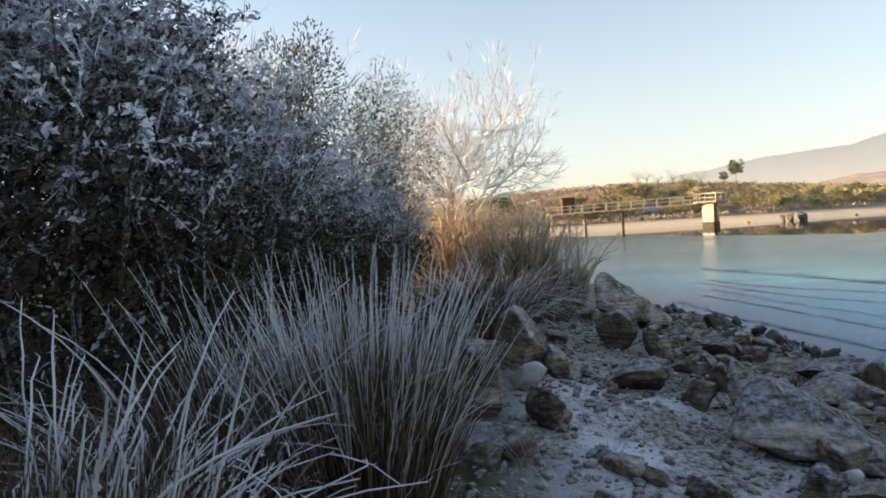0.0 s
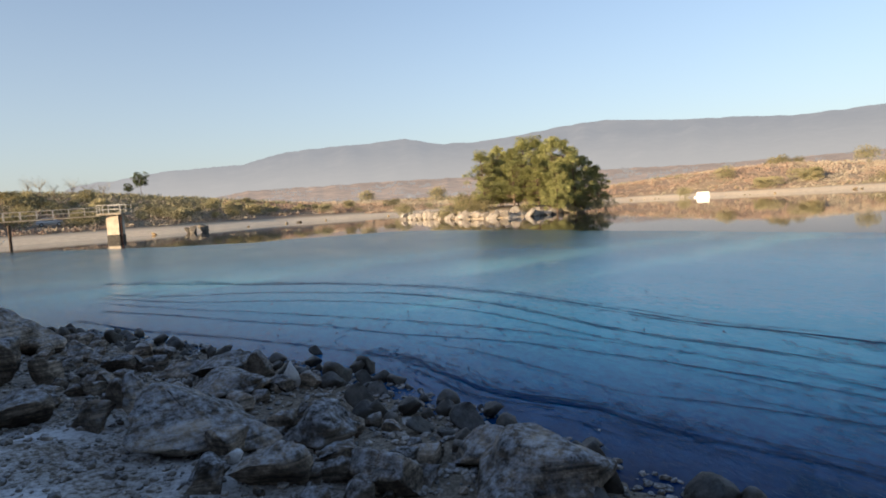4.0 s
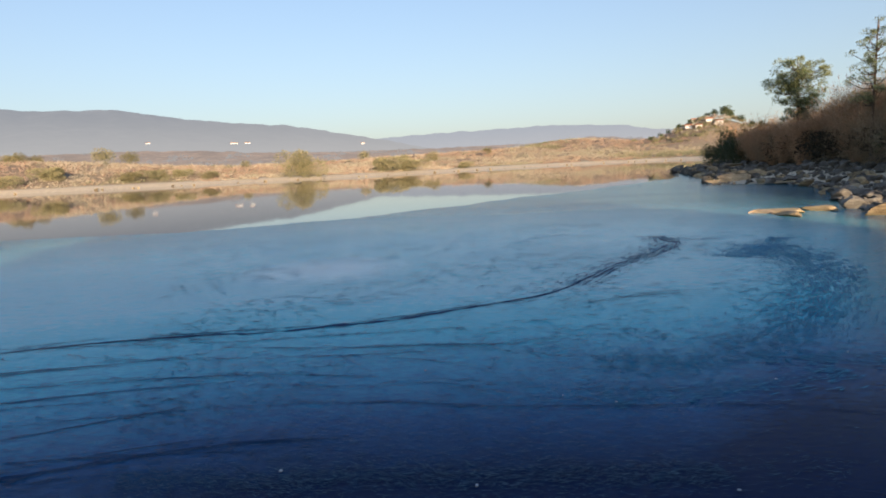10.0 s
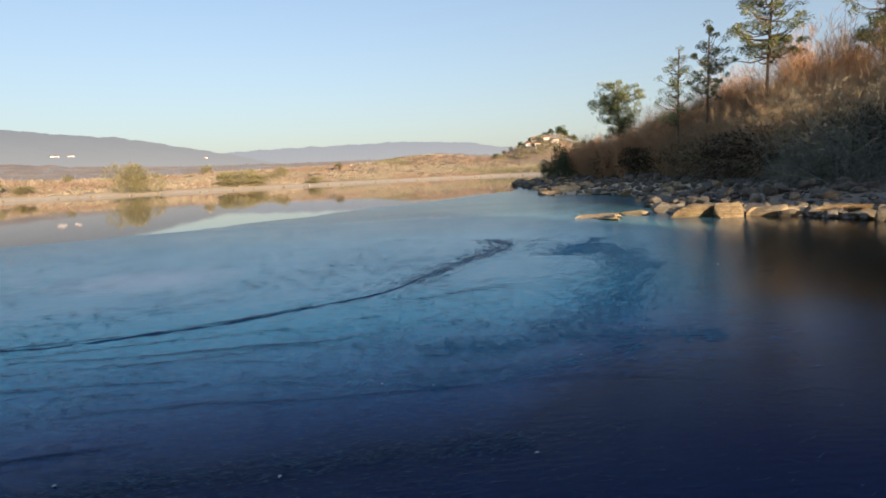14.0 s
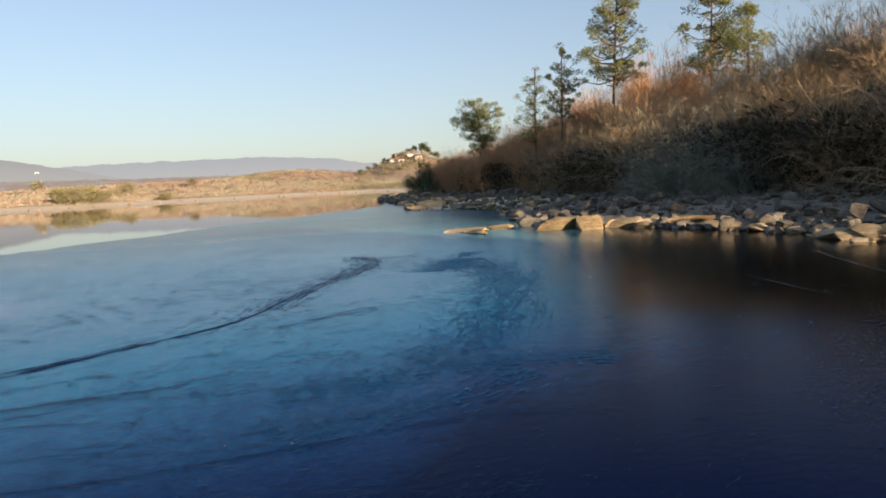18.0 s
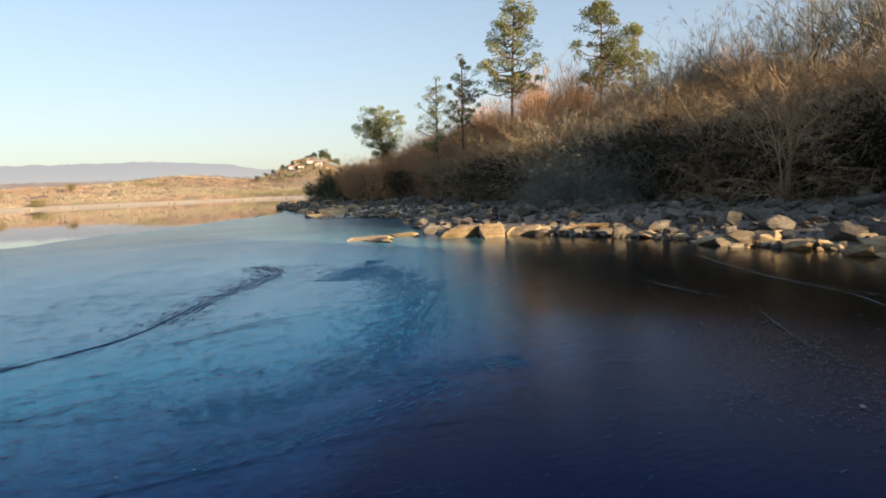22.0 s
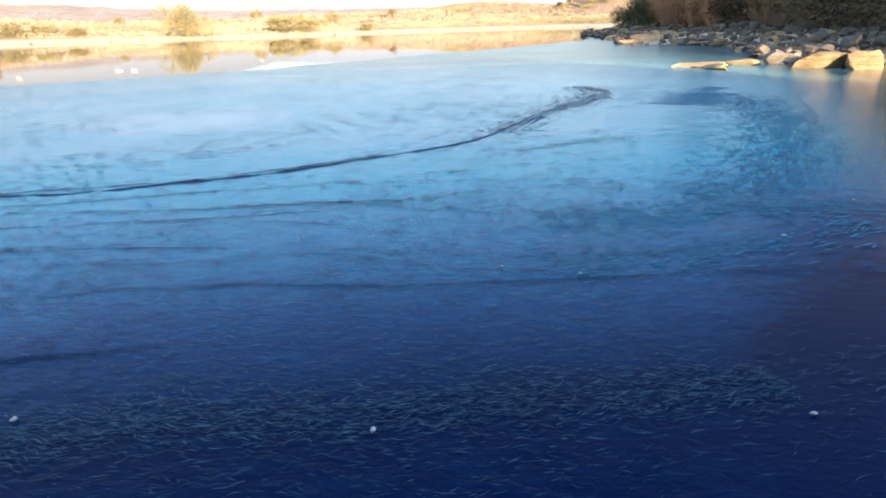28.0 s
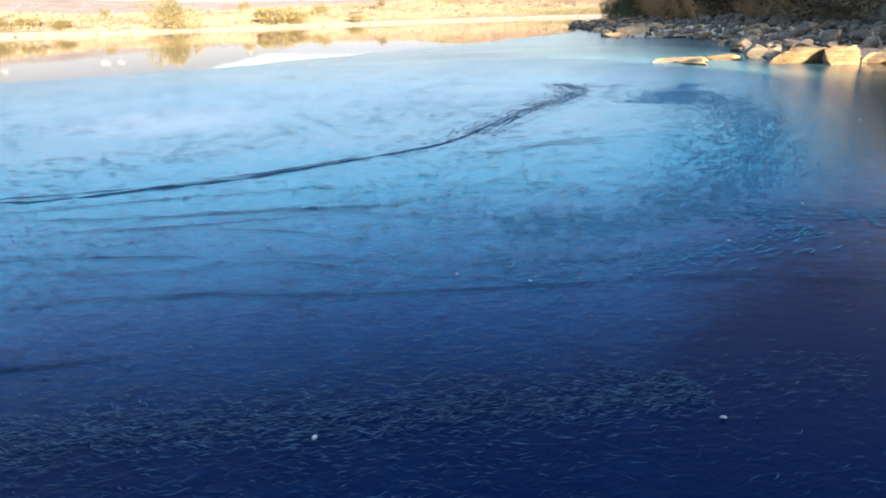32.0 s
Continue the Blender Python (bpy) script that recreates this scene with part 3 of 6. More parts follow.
# ---- plan: shorelines and relief ----
SHORE_NEAR = [(-2.0, -4.0), (-0.6, -2.9), (0.6, -1.9), (1.6, -1.2), (2.5, -0.5), (3.1, 0.3), (3.5, 1.1), (3.9, 1.9), (4.0, 2.6), (4.3, 3.5), (4.5, 4.8), (4.7, 6.0), (4.7, 7.5), (4.6, 9.0), (4.6, 10.8), (4.3, 13.5), (4.1, 16.5), (3.9, 21), (4.2, 28), (5.5, 38), (7.5, 52), (9, 70), (12, 86), (19, 95)]
SHORE_FAR = [(30, 97.5), (42, 100), (50, 100), (62, 106), (74, 114), (90, 120), (120, 116), (155, 104), (190, 84), (182, 62), (176, 36), (176, 10), (176, -15), (174, -40), (180, -62), (190, -84), (200, -108), (206, -140), (200, -168), (170, -166), (120, -132), (90, -88), (76, -68)]
SHORE_BANK = [(68, -59.5), (58, -52.5), (48, -45.2), (40, -38.5), (34.7, -34.3), (32.3, -36.5), (28, -35), (22, -29.3), (18.4, -25.6), (14.6, -21.8), (12.9, -22.2), (11, -23), (7.6, -22.4), (5, -21.6), (3, -20.2), (1.3, -19.8), (-0.2, -18.4), (-1.6, -18.3), (-2.9, -18.7), (-4.4, -18.5), (-5.6, -17.3), (-7, -15.5), (-7.4, -12), (-6, -8.5), (-4, -6)]
ISLAND = [(74, 74), (67, 59), (62.5, 49.5), (63.5, 45), (69, 43), (80, 44.5), (98, 51), (101, 56), (92, 66), (84, 75)]


def polygon_distance(px, py, poly):
    """Signed distance to a closed outline, positive inside."""
    n = len(poly)
    best = np.full(px.shape, 1e18)
    inside = np.zeros(px.shape, bool)
    for i in range(n):
        ax, ay = poly[i]
        bx, by = poly[(i + 1) % n]
        ex, ey = bx - ax, by - ay
        k = np.clip(((px - ax) * ex + (py - ay) * ey) / (ex * ex + ey * ey), 0, 1)
        best = np.minimum(best, (px - ax - k * ex) ** 2 + (py - ay - k * ey) ** 2)
        if ay != by:
            hit = ((ay > py) != (by > py)) & (px < ex * (py - ay) / ey + ax)
            inside ^= hit
    return np.where(inside, 1, -1) * np.sqrt(best)


def ramp(v, a, b):
    k = np.clip((v - a) / (b - a), 0, 1)
    return k * k * (3 - 2 * k)


def bump(x, y, cx, cy, sx, sy, turn=0.0):
    c, s = math.cos(turn), math.sin(turn)
    u, v = (x - cx) * c + (y - cy) * s, -(x - cx) * s + (y - cy) * c
    return np.exp(-(u / sx) ** 2 - (v / sy) ** 2)


def wobble(x, y):
    """Gentle unevenness, about -1 to 1."""
    return (np.sin(x * 1.7 + 1.3 * np.sin(y * 1.1)) + np.sin(y * 2.3 + 1.7 * np.sin(x * 0.9 + 2)) + 0.6 * np.sin(x * 5.1 + y * 3.7) + 0.6 * np.sin(y * 6.3 - x * 4.1)) / 3.2


def height(x, y):
    x, y = np.asarray(x, float), np.asarray(y, float)
    lake = polygon_distance(x, y, SHORE_NEAR + SHORE_FAR + SHORE_BANK)
    isle = polygon_distance(x, y, ISLAND)
    d = np.maximum(-lake, isle)          # metres inland; negative over water
    r = np.hypot(x, y)
    land = np.maximum(d, 0)
    near = 0.115 * np.minimum(land, 8) + 0.05 * np.maximum(land - 8, 0).clip(0, 60)
    bank = 0.10 * np.minimum(land, 11) + 0.40 * np.clip(land - 11, 0, 13)
    far = 0.10 * np.minimum(land, 7) + 0.045 * np.clip(land - 7, 0, 90)
    wb = ramp(-y - 0.55 * np.abs(x), 2, 14) * ramp(120 - x, 0, 40)
    wf = ramp(r, 45, 80) * (1 - wb)
    isl = 0.22 * np.minimum(land, 6)
    h = near * (1 - wb) * (1 - wf) + bank * wb + far * wf
    h = np.where(isle > -3, isl, h)
    gate = ramp(land, 4, 30)
    h = h + gate * (7.0 * bump(x, y, 52, 192, 70, 45) + 6 * bump(x, y, 235, 62, 45, 55) + 9 * bump(x, y, 345, -228, 46, 60, 0.6) + 16.5 * bump(x, y, 275, -269, 27, 27) + 3 * bump(x, y, 300, -130, 50, 70))
    h = h + gate * 2.0 * ramp(-x, 14, 34) * ramp(60 - np.abs(y), 0, 30)
    h = h + np.where(d > 0, 0.05 * wobble(x, y) * ramp(land, 0, 1.5) * ramp(80 - r, 0, 40), 0)
    bed = -0.05 + np.maximum(d, -12) * 0.10
    return np.where(d > 0, h, bed)


# ---- ground, water, ice ----
def build_ground():
    turns = 640
    radii = np.concatenate([[0.0], np.geomspace(0.5, 4600, 190)])
    a = np.linspace(0, 2 * math.pi, turns, endpoint=False)
    rr, aa = np.meshgrid(radii[1:], a, indexing="ij")
    x, y = (rr * np.sin(aa)).ravel(), (rr * np.cos(aa)).ravel()
    z = height(x, y)
    verts = np.column_stack([x, y, z])
    verts = np.vstack([[0, 0, ground_z(0, 0)], verts])
    n = len(radii) - 1
    faces = [(0, 1 + (k + 1) % turns, 1 + k) for k in range(turns)]
    for i in range(n - 1):
        b0, b1 = 1 + i * turns, 1 + (i + 1) * turns
        faces += [(b0 + k, b0 + (k + 1) % turns, b1 + (k + 1) % turns, b1 + k) for k in range(turns)]
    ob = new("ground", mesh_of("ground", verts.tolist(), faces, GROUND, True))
    return tagged(ob, "frosted gravel shore rising to dry heath around the lake", "ground", kind="structure")


ground = build_ground()

ICE_EDGE = [(-25, -70), (-25, 80), (12, 80), (16, 72), (18.5, 66), (21.5, 57), (23.5, 49), (27, 43.5), (33, 42), (38.3, 39.5), (38.5, 33), (37, 25), (34, 19), (32, 11.5), (29.5, 5.2), (28, 0.5), (28.6, -5), (31.2, -10.5), (34.5, -17), (39.5, -26.5), (46, -38), (50, -44), (58, -51), (68, -64), (68, -70)]


def build_sheet(name, outline, z, thick, material, label, category):
    bm = bmesh.new()
    vs = [bm.verts.new((x, y, z)) for x, y in outline]
    face = bm.faces.new(vs)
    if face.normal.z < 0:
        bmesh.ops.reverse_faces(bm, faces=[face])
    if thick:
        ret = bmesh.ops.extrude_face_region(bm, geom=[face])
        for v in [g for g in ret["geom"] if isinstance(g, bmesh.types.BMVert)]:
            v.co.z -= thick
    bm.normal_update()
    bmesh.ops.recalc_face_normals(bm, faces=bm.faces)
    return tagged(new(name, from_bm(name, bm, material)), label, category, kind="structure")


build_sheet("water", [(-60, -330), (420, -330), (420, 330), (-60, 330)], -0.006, 0, WATER, "still open lake water mirroring the far shore", "water")


def rough_edge(outline, step, swing, seed):
    """The outline with its long sides broken into an uneven line."""
    out = []
    for i, (ax, ay) in enumerate(outline):
        bx, by = outline[(i + 1) % len(outline)]
        n = max(1, int(math.hypot(bx - ax, by - ay) / step))
        for k in range(n):
            t = k / n
            x, y = ax + (bx - ax) * t, ay + (by - ay) * t
            if x > 5:
                v = noise.noise(Vector((x * 0.35, y * 0.35, seed))) + 0.5 * noise.noise(Vector((x * 1.1, y * 1.1, seed)))
                x, y = x + v * swing, y + v * swing * 0.6
            out.append((x, y))
    return out


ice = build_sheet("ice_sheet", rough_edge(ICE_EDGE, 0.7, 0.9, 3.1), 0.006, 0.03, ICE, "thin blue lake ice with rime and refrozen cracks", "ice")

# refrozen cracks: each is a bundle of thin dark strands along its line
class Crack:
    made = 0


def smooth_line(pts, step=0.12):
    """Points along a rounded line through pts."""
    p = [Vector((x, y, 0)) for x, y in pts]
    out = []
    for i in range(len(p) - 1):
        a, b, c, d = p[max(i - 1, 0)], p[i], p[i + 1], p[min(i + 2, len(p) - 1)]
        n = max(2, min(60, int((c - b).length / step)))
        for k in range(n):
            t = k / n
            out.append(0.5 * (2 * b + (c - a) * t + (2 * a - 5 * b + 4 * c - d) * t * t + (3 * b - a - 3 * c + d) * t ** 3))
    return out + [p[-1]]


def strand(mass, line, width, shift, z, seed, broken=0.0):
    """A flat uneven band beside a line; broken opens gaps in it."""
    base, n = len(mass.v), len(line)
    wide = []
    for i, p in enumerate(line):
        d = (line[min(i + 1, n - 1)] - line[max(i - 1, 0)]).normalized()
        s = Vector((-d.y, d.x, 0))
        q = p * 1.3 + Vector((seed, seed * 2, 0))
        sway = 0.7 * noise.noise(q * 0.6) + 0.35 * noise.noise(q * 2.6)
        w = width * max(0.0, 0.62 + 0.8 * noise.noise(q * 0.55 + Vector((7, 0, 0))) + 0.6 * noise.noise(q * 3.1) - broken) * min(1, (i + 1) / 9, (n - i) / 9)
        c = p + s * (shift + width * sway)
        wide.append(w)
        mass.v += [c + s * w / 2 + Vector((0, 0, z)), c - s * w / 2 + Vector((0, 0, z))]
    for i in range(n - 1):
        if wide[i] > 0.002 or wide[i + 1] > 0.002:
            mass.f.append((base + 2 * i, base + 2 * i + 1, base + 2 * i + 3, base + 2 * i + 2))


def crack(wide, pts, solid=0.5, strands=4, chips=26.0, bit=1.0):
    """A crack as wide as given: a darker core, side strands that come and go, loose splinters."""
    Crack.made += 1
    k = Crack.made
    rng = random.Random(500 + k)
    z = 0.0100 + 0.00018 * k
    line = smooth_line(pts, 0.10)
    mass, bits = Mass(), Mass()
    if solid > 0:
        strand(mass, line, wide * 0.32 * solid, 0.0, z, k * 3.7, 0.12)
    for i in range(strands):
        strand(mass, line, wide * rng.uniform(0.05, 0.13), rng.gauss(0, 0.30) * wide, z + 0.00002 * (i + 1), k * 3.7 + 11 * (i + 1), rng.uniform(0.25, 0.6))
    run = sum((line[i + 1] - line[i]).length for i in range(len(line) - 1))
    for i in range(int(run * chips * (0.4 + 2.0 * wide))):
        q = rng.randrange(0, len(line) - 1)
        d = (line[q + 1] - line[q]).normalized()
        side = Vector((-d.y, d.x, 0))
        p = line[q] + side * rng.gauss(0, 0.42 * wide + 0.015)
        e = (d + side * rng.gauss(0, 0.14)).normalized()
        far = 0.35 + p.length / 13
        ln = rng.uniform(0.05, 0.26) * far
        up = Vector((0, 0, z + 0.0001 + 0.00001 * (i % 9)))
        bits.blade(p - e * ln / 2 + up, p + e * ln / 2 + up, rng.uniform(0.005, 0.016) * far * bit, Vector((-e.y, e.x, 0)), side * rng.gauss(0, 0.01))
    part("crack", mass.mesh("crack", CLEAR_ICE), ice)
    part("splintered_edge", bits.mesh("splintered_edge", SLIT if solid else SLIT_SOFT), ice, "dark splinters along a refrozen crack")


def rime_ridge(wide, pts):
    Crack.made += 1
    rng = random.Random(700 + Crack.made)
    z = 0.0100 + 0.00018 * Crack.made
    line, mass = smooth_line(pts), Mass()
    strand(mass, line, wide, 0.0, z, Crack.made * 2.3, 0.05)
    strand(mass, line, wide * 0.6, wide * 1.2, z, Crack.made * 5.3, 0.35)
    for k in range(len(line) * 5):
        p = line[k % len(line)] + Vector((rng.gauss(0, 0.10), rng.gauss(0, 0.10), z + 0.0001))
        e = rand_dir(rng)
        e = Vector((e.x, e.y, 0)).normalized()
        mass.blade(p - e * 0.03, p + e * 0.03, 0.007, Vector((-e.y, e.x, 0)))
    part("rime_ridge", mass.mesh("rime_ridge", RIME_LINE), ice, "pale frosted ridge in the ice")


def build_cracks():
    # the long outer crack that swings round the bay
    crack(0.40, [(8.54, 23.8), (9.76, 19.2), (11.14, 15.1), (11.55, 10.85), (11.2, 8.2), (10.48, 6.1), (9.97, 4.7), (9.63, 3.6), (9.5, 2.3), (9.23, 1.2), (9.0, 0.4)])
    crack(0.62, [(9.3, 1.6), (9.05, 0.55), (8.7, -0.46), (8.5, -1.8), (8.5, -2.7), (8.64, -3.8)], 0.8)
    crack(0.36, [(8.55, -2.9), (8.66, -3.9), (8.87, -5.1), (9.75, -6.5)], 0.5)
    crack(0.55, [(9.3, -5.9), (9.9, -6.7), (10.75, -7.9), (11.6, -9.5), (12.6, -10.9), (13.7, -11.5), (14.2, -11.7)], 0.3, 4, 80, 1.2)
    crack(0.22, [(13.3, -11.2), (12.9, -12.0), (12.4, -12.6)], 0.2)
    # parallel lines nearer in
    crack(0.20, [(10.1, 20.4), (10.15, 17.4), (11.1, 15.1)], 0.4)
    crack(0.20, [(7.2, 20.2), (7.8, 17.4), (9.17, 15.3), (9.93, 12.9), (10.4, 11.3), (10.16, 8.6), (9.64, 6.9), (8.73, 4.7), (8.37, 2.8), (8.12, 1.7), (8.04, 0.6)], 0.5)
    crack(0.12, [(6.7, 19.4), (7.3, 15.8), (8.4, 13.4), (9.1, 11.2), (9.3, 9.1), (9.0, 7.2), (8.3, 5.2), (7.8, 3.6)], 0.4, 3)
    crack(0.14, [(5.69, 16.3), (6.12, 13.9), (6.52, 11.1), (6.83, 9.6), (6.95, 7.7), (7.29, 5.8), (7.27, 4.4), (7.13, 2.8), (6.91, 1.5), (6.6, 0.3)], 0.5)
    crack(0.12, [(6.3, 17.6), (6.7, 14.6), (7.2, 12.4), (7.6, 10.0), (7.9, 8.0), (8.0, 6.2), (7.9, 4.6), (7.75, 3.2)], 0.3, 3)
    crack(0.10, [(6.62, 6.9), (6.57, 5.8), (6.16, 4.2), (5.85, 3.3), (5.96, 2.4), (6.05, 0.9)], 0.5, 3)
    crack(0.05, [(6.39, 8.1), (6.4, 8.4), (6.09, 8.25), (5.83, 7.75), (5.79, 7.2)], 0.8, 1, 10)
    crack(0.14, [(10.04, 4.2), (9.6, 2.9), (9.1, 1.75), (8.4, 0.17), (7.95, -1.36), (7.4, -2.9)], 0.4)
    crack(0.10, [(8.96, 2.5), (8.06, 1.3), (6.95, -1.1), (6.5, -2.5), (6.3, -4.0), (5.5, -5.4)], 0.3, 3)
    crack(0.14, [(7.83, 3.4), (7.6, 2.6), (7.27, 1.5), (6.87, 0.4), (6.3, -0.66), (6.0, -1.1)], 0.5)
    crack(0.09, [(6.1, -0.95), (5.69, -1.5), (5.27, -2.1), (4.6, -2.9), (3.9, -4.2)], 0.15, 3)
    crack(0.07, [(7.02, 3.2), (6.79, 2.3), (6.6, 1.6), (6.3, 0.9)], 0.5, 2)
    crack(0.10, [(6.33, 2.9), (6.25, 2.2), (6.0, 1.2), (5.67, 0.0), (5.2, -1.0), (4.85, -1.5), (4.43, -2.2), (3.99, -3.1), (3.59, -3.9), (3.2, -4.5), (2.5, -5.2)], 0.35)
    crack(0.09, [(5.45, 2.7), (5.35, 2.3), (5.09, 1.5), (4.78, 0.7), (4.5, 0.1)], 0.6, 3)
    crack(0.06, [(4.55, 0.85), (4.35, 0.2), (4.1, -0.4)], 0.5, 2)
    crack(0.10, [(4.97, 2.5), (4.86, 2.1), (4.8, 1.7), (4.7, 1.3)], 0.5, 3)
    crack(0.12, [(7.44, -0.9), (7.12, -1.55), (6.76, -2.3), (5.7, -3.3), (5.35, -4.0)], 0.3, 3)
    crack(0.08, [(6.93, -0.85), (6.46, -1.65), (5.63, -2.45)], 0.3, 2)
    crack(0.07, [(5.7, -0.6), (5.65, -1.2), (5.4, -1.75), (4.6, -2.4)], 0.3, 2)
    crack(0.07, [(6.5, 0.4), (6.2, -0.15), (5.87, -0.7), (5.6, -1.5)], 0.5, 2)
    crack(0.04, [(4.98, -0.0), (4.79, -0.4), (4.72, -0.75)], 0.8, 1)
    crack(0.05, [(4.74, -2.07), (4.44, -2.66), (3.96, -3.2), (3.83, -3.6)], 0.3, 2)
    crack(0.12, [(8.21, 0.5), (7.4, -0.9), (6.78, -2.3), (6.2, -3.4)], 0.3, 3)
    crack(0.16, [(7.81, -4.9), (7.85, -5.9), (7.6, -7.1)], 0.35, 3)
    # dark broken band by the stones
    crack(0.26, [(4.75, 15.6), (4.9, 13.2), (5.09, 11.7), (5.5, 9.6), (5.69, 7.8), (5.75, 6.6)], 0.75, 4, 12)
    crack(0.46, [(5.74, 7.2), (5.77, 6.5), (5.5, 5.5), (5.2, 4.7), (5.14, 4.2), (5.24, 3.3), (5.08, 2.6), (5.03, 2.1)], 0.7, 7, 70, 1.6)
    crack(0.22, [(5.2, 3.1), (5.05, 2.5), (5.02, 2.0), (5.0, 1.4), (4.93, 0.8), (4.78, 0.2), (4.5, -0.5)], 0.6, 6, 60, 1.5)
    crack(0.14, [(4.96, 3.4), (4.9, 2.8), (4.78, 2.25), (4.68, 1.55), (4.62, 0.95)], 0.5, 4, 40)
    crack(0.10, [(5.45, 5.9), (5.2, 5.2), (4.95, 4.6), (4.8, 3.9)], 0.4, 4, 30)
    # rough feathered bands round the mouth of the bay
    crack(0.85, [(9.9, -10.6), (10.9, -12.3), (9.5, -11.9), (8.0, -10.7), (6.5, -8.9), (5.5, -7.3), (4.95, -6.2), (4.9, -5.2)], 0.0, 0, 150, 1.2)
    crack(0.40, [(11.7, -13.8), (10.6, -12.0), (10.0, -11.0)], 0.0, 2, 120, 1.2)
    crack(0.55, [(5.2, -3.6), (4.95, -4.1), (4.5, -4.5)], 0.0, 0, 130, 1.5)
    crack(0.45, [(5.1, -3.9), (4.86, -4.5), (4.45, -5.3), (3.9, -6.1), (3.3, -6.7)], 0.0, 0, 120, 1.8)
    crack(0.32, [(4.12, -3.0), (3.9, -4.0), (3.75, -4.8), (3.7, -5.7)], 0.0, 0, 120, 1.6)
    crack(0.20, [(8.0, -5.8), (7.9, -6.8), (7.55, -7.7)], 0.2, 3, 20)
    # pale ridges in the dark ice by the far bank
    rime_ridge(0.05, [(4.0, -17.6), (2.5, -15.1), (1.2, -13.5), (-0.1, -12.5), (-1.2, -11.1), (-1.95, -10.2), (-2.6, -9.2)])
    rime_ridge(0.04, [(1.67, -13.9), (0.37, -12.5), (-0.36, -11.0), (-1.0, -10.1), (-1.34, -9.0)])
    rime_ridge(0.03, [(1.54, -10.8), (0.89, -9.1), (0.4, -8.2)])
    rime_ridge(0.03, [(4.0, -13.0), (2.9, -12.0), (2.15, -11.5)])
    rime_ridge(0.035, [(-0.77, -12.6), (-1.8, -11.7), (-2.8, -10.7), (-3.4, -9.9)])
    rng = random.Random(5)
    for cx, cy, wide in ((0.85, -9.0, 0.34), (0.63, -8.3, 0.34), (0.30, -7.7, 0.32), (-0.3, -7.0, 0.26), (0.7, -6.6, 0.4)):
        mass = Mass()
        for _ in range(520):
            p = Vector((cx + rng.gauss(0, wide), cy + rng.gauss(0, wide * 0.8), 0.0178))
            e = rand_dir(rng)
            e = Vector((e.x, e.y, 0)).normalized()
            ln = rng.uniform(0.012, 0.035)
            mass.blade(p - e * ln, p + e * ln, 0.008, Vector((-e.y, e.x, 0)))
        part("rime_patch", mass.mesh("rime_patch", RIME_LINE), ice, "grainy pale rime patch in the ice")


build_cracks()


def build_feathers():
    """Short raised frost needles and thin dark slits strewn over the ice, finer towards the shore."""
    rng = random.Random(9)
    pale, slit = Mass(), Mass()
    for k in range(60000):
        r = 1.7 * 15.0 ** (rng.random() ** 0.9)
        a = radians(rng.uniform(30, 205))
        x, y = r * math.sin(a), r * math.cos(a)
        band = x - 0.445 * y
        thick = noise.noise(Vector((x * 0.45 + y * 0.2, y * 0.2, 4))) + 0.5 * noise.noise(Vector((x * 1.3, y * 1.3, 9)))
        frosty = math.exp(-((band - 3.93) / 0.17) ** 2) if y < 0.8 else 0.0
        if (r > 8 and rng.random() < 0.5) or (y > 1.5 and rng.random() < 0.85):
            continue
        if 0.5 * thick + 0.9 * frosty + 0.5 * rng.random() < 0.22:
            continue
        if y + 1.48 * x + 0.4 < 0 and rng.random() < 0.93:
            continue
        turn = radians(rng.gauss(64, 17))
        d = Vector((math.cos(turn), math.sin(turn), 0))
        ln = r * rng.uniform(0.008, 0.03)
        w = min(0.03, max(0.0034, 0.00028 * r * r)) * rng.uniform(0.5, 1.2)
        p = Vector((x, y, 0.0165))
        mass = slit if rng.random() < (0.10 + 0.2 * (1 - frosty) if r < 5 else 0.3 if r < 9 else 0.08) else pale
        mass.blade(p - d * ln / 2, p + d * ln / 2, w, Vector((-d.y, d.x, 0.1)), Vector((-d.y, d.x, 0)) * ln * rng.gauss(0, 0.12))
    for _ in range(3600):              # rough frosted seam along the shore
        y = rng.uniform(-2.9, 1.4)
        x = 3.93 + 0.445 * y + rng.gauss(0, 0.13) + 0.10 * noise.noise(Vector((0, y * 1.5, 2)))
        turn = radians(rng.gauss(64, 22))
        d = Vector((math.cos(turn), math.sin(turn), 0))
        ln = rng.uniform(0.03, 0.10)
        p = Vector((x, y, 0.0168))
        (slit if rng.random() < 0.35 else pale).blade(p - d * ln / 2, p + d * ln / 2, rng.uniform(0.003, 0.007), Vector((-d.y, d.x, 0.1)), Vector((-d.y, d.x, 0)) * ln * rng.gauss(0, 0.15))
    tagged(new("frost_feathers", pale.mesh("frost_feathers", SCUM)), "short frost needles scattered over the lake ice", "frost", kind="stuff")
    tagged(new("ice_slits", slit.mesh("ice_slits", SLIT)), "thin dark slits broken through the rime on the ice", "ice", kind="stuff")


build_feathers()


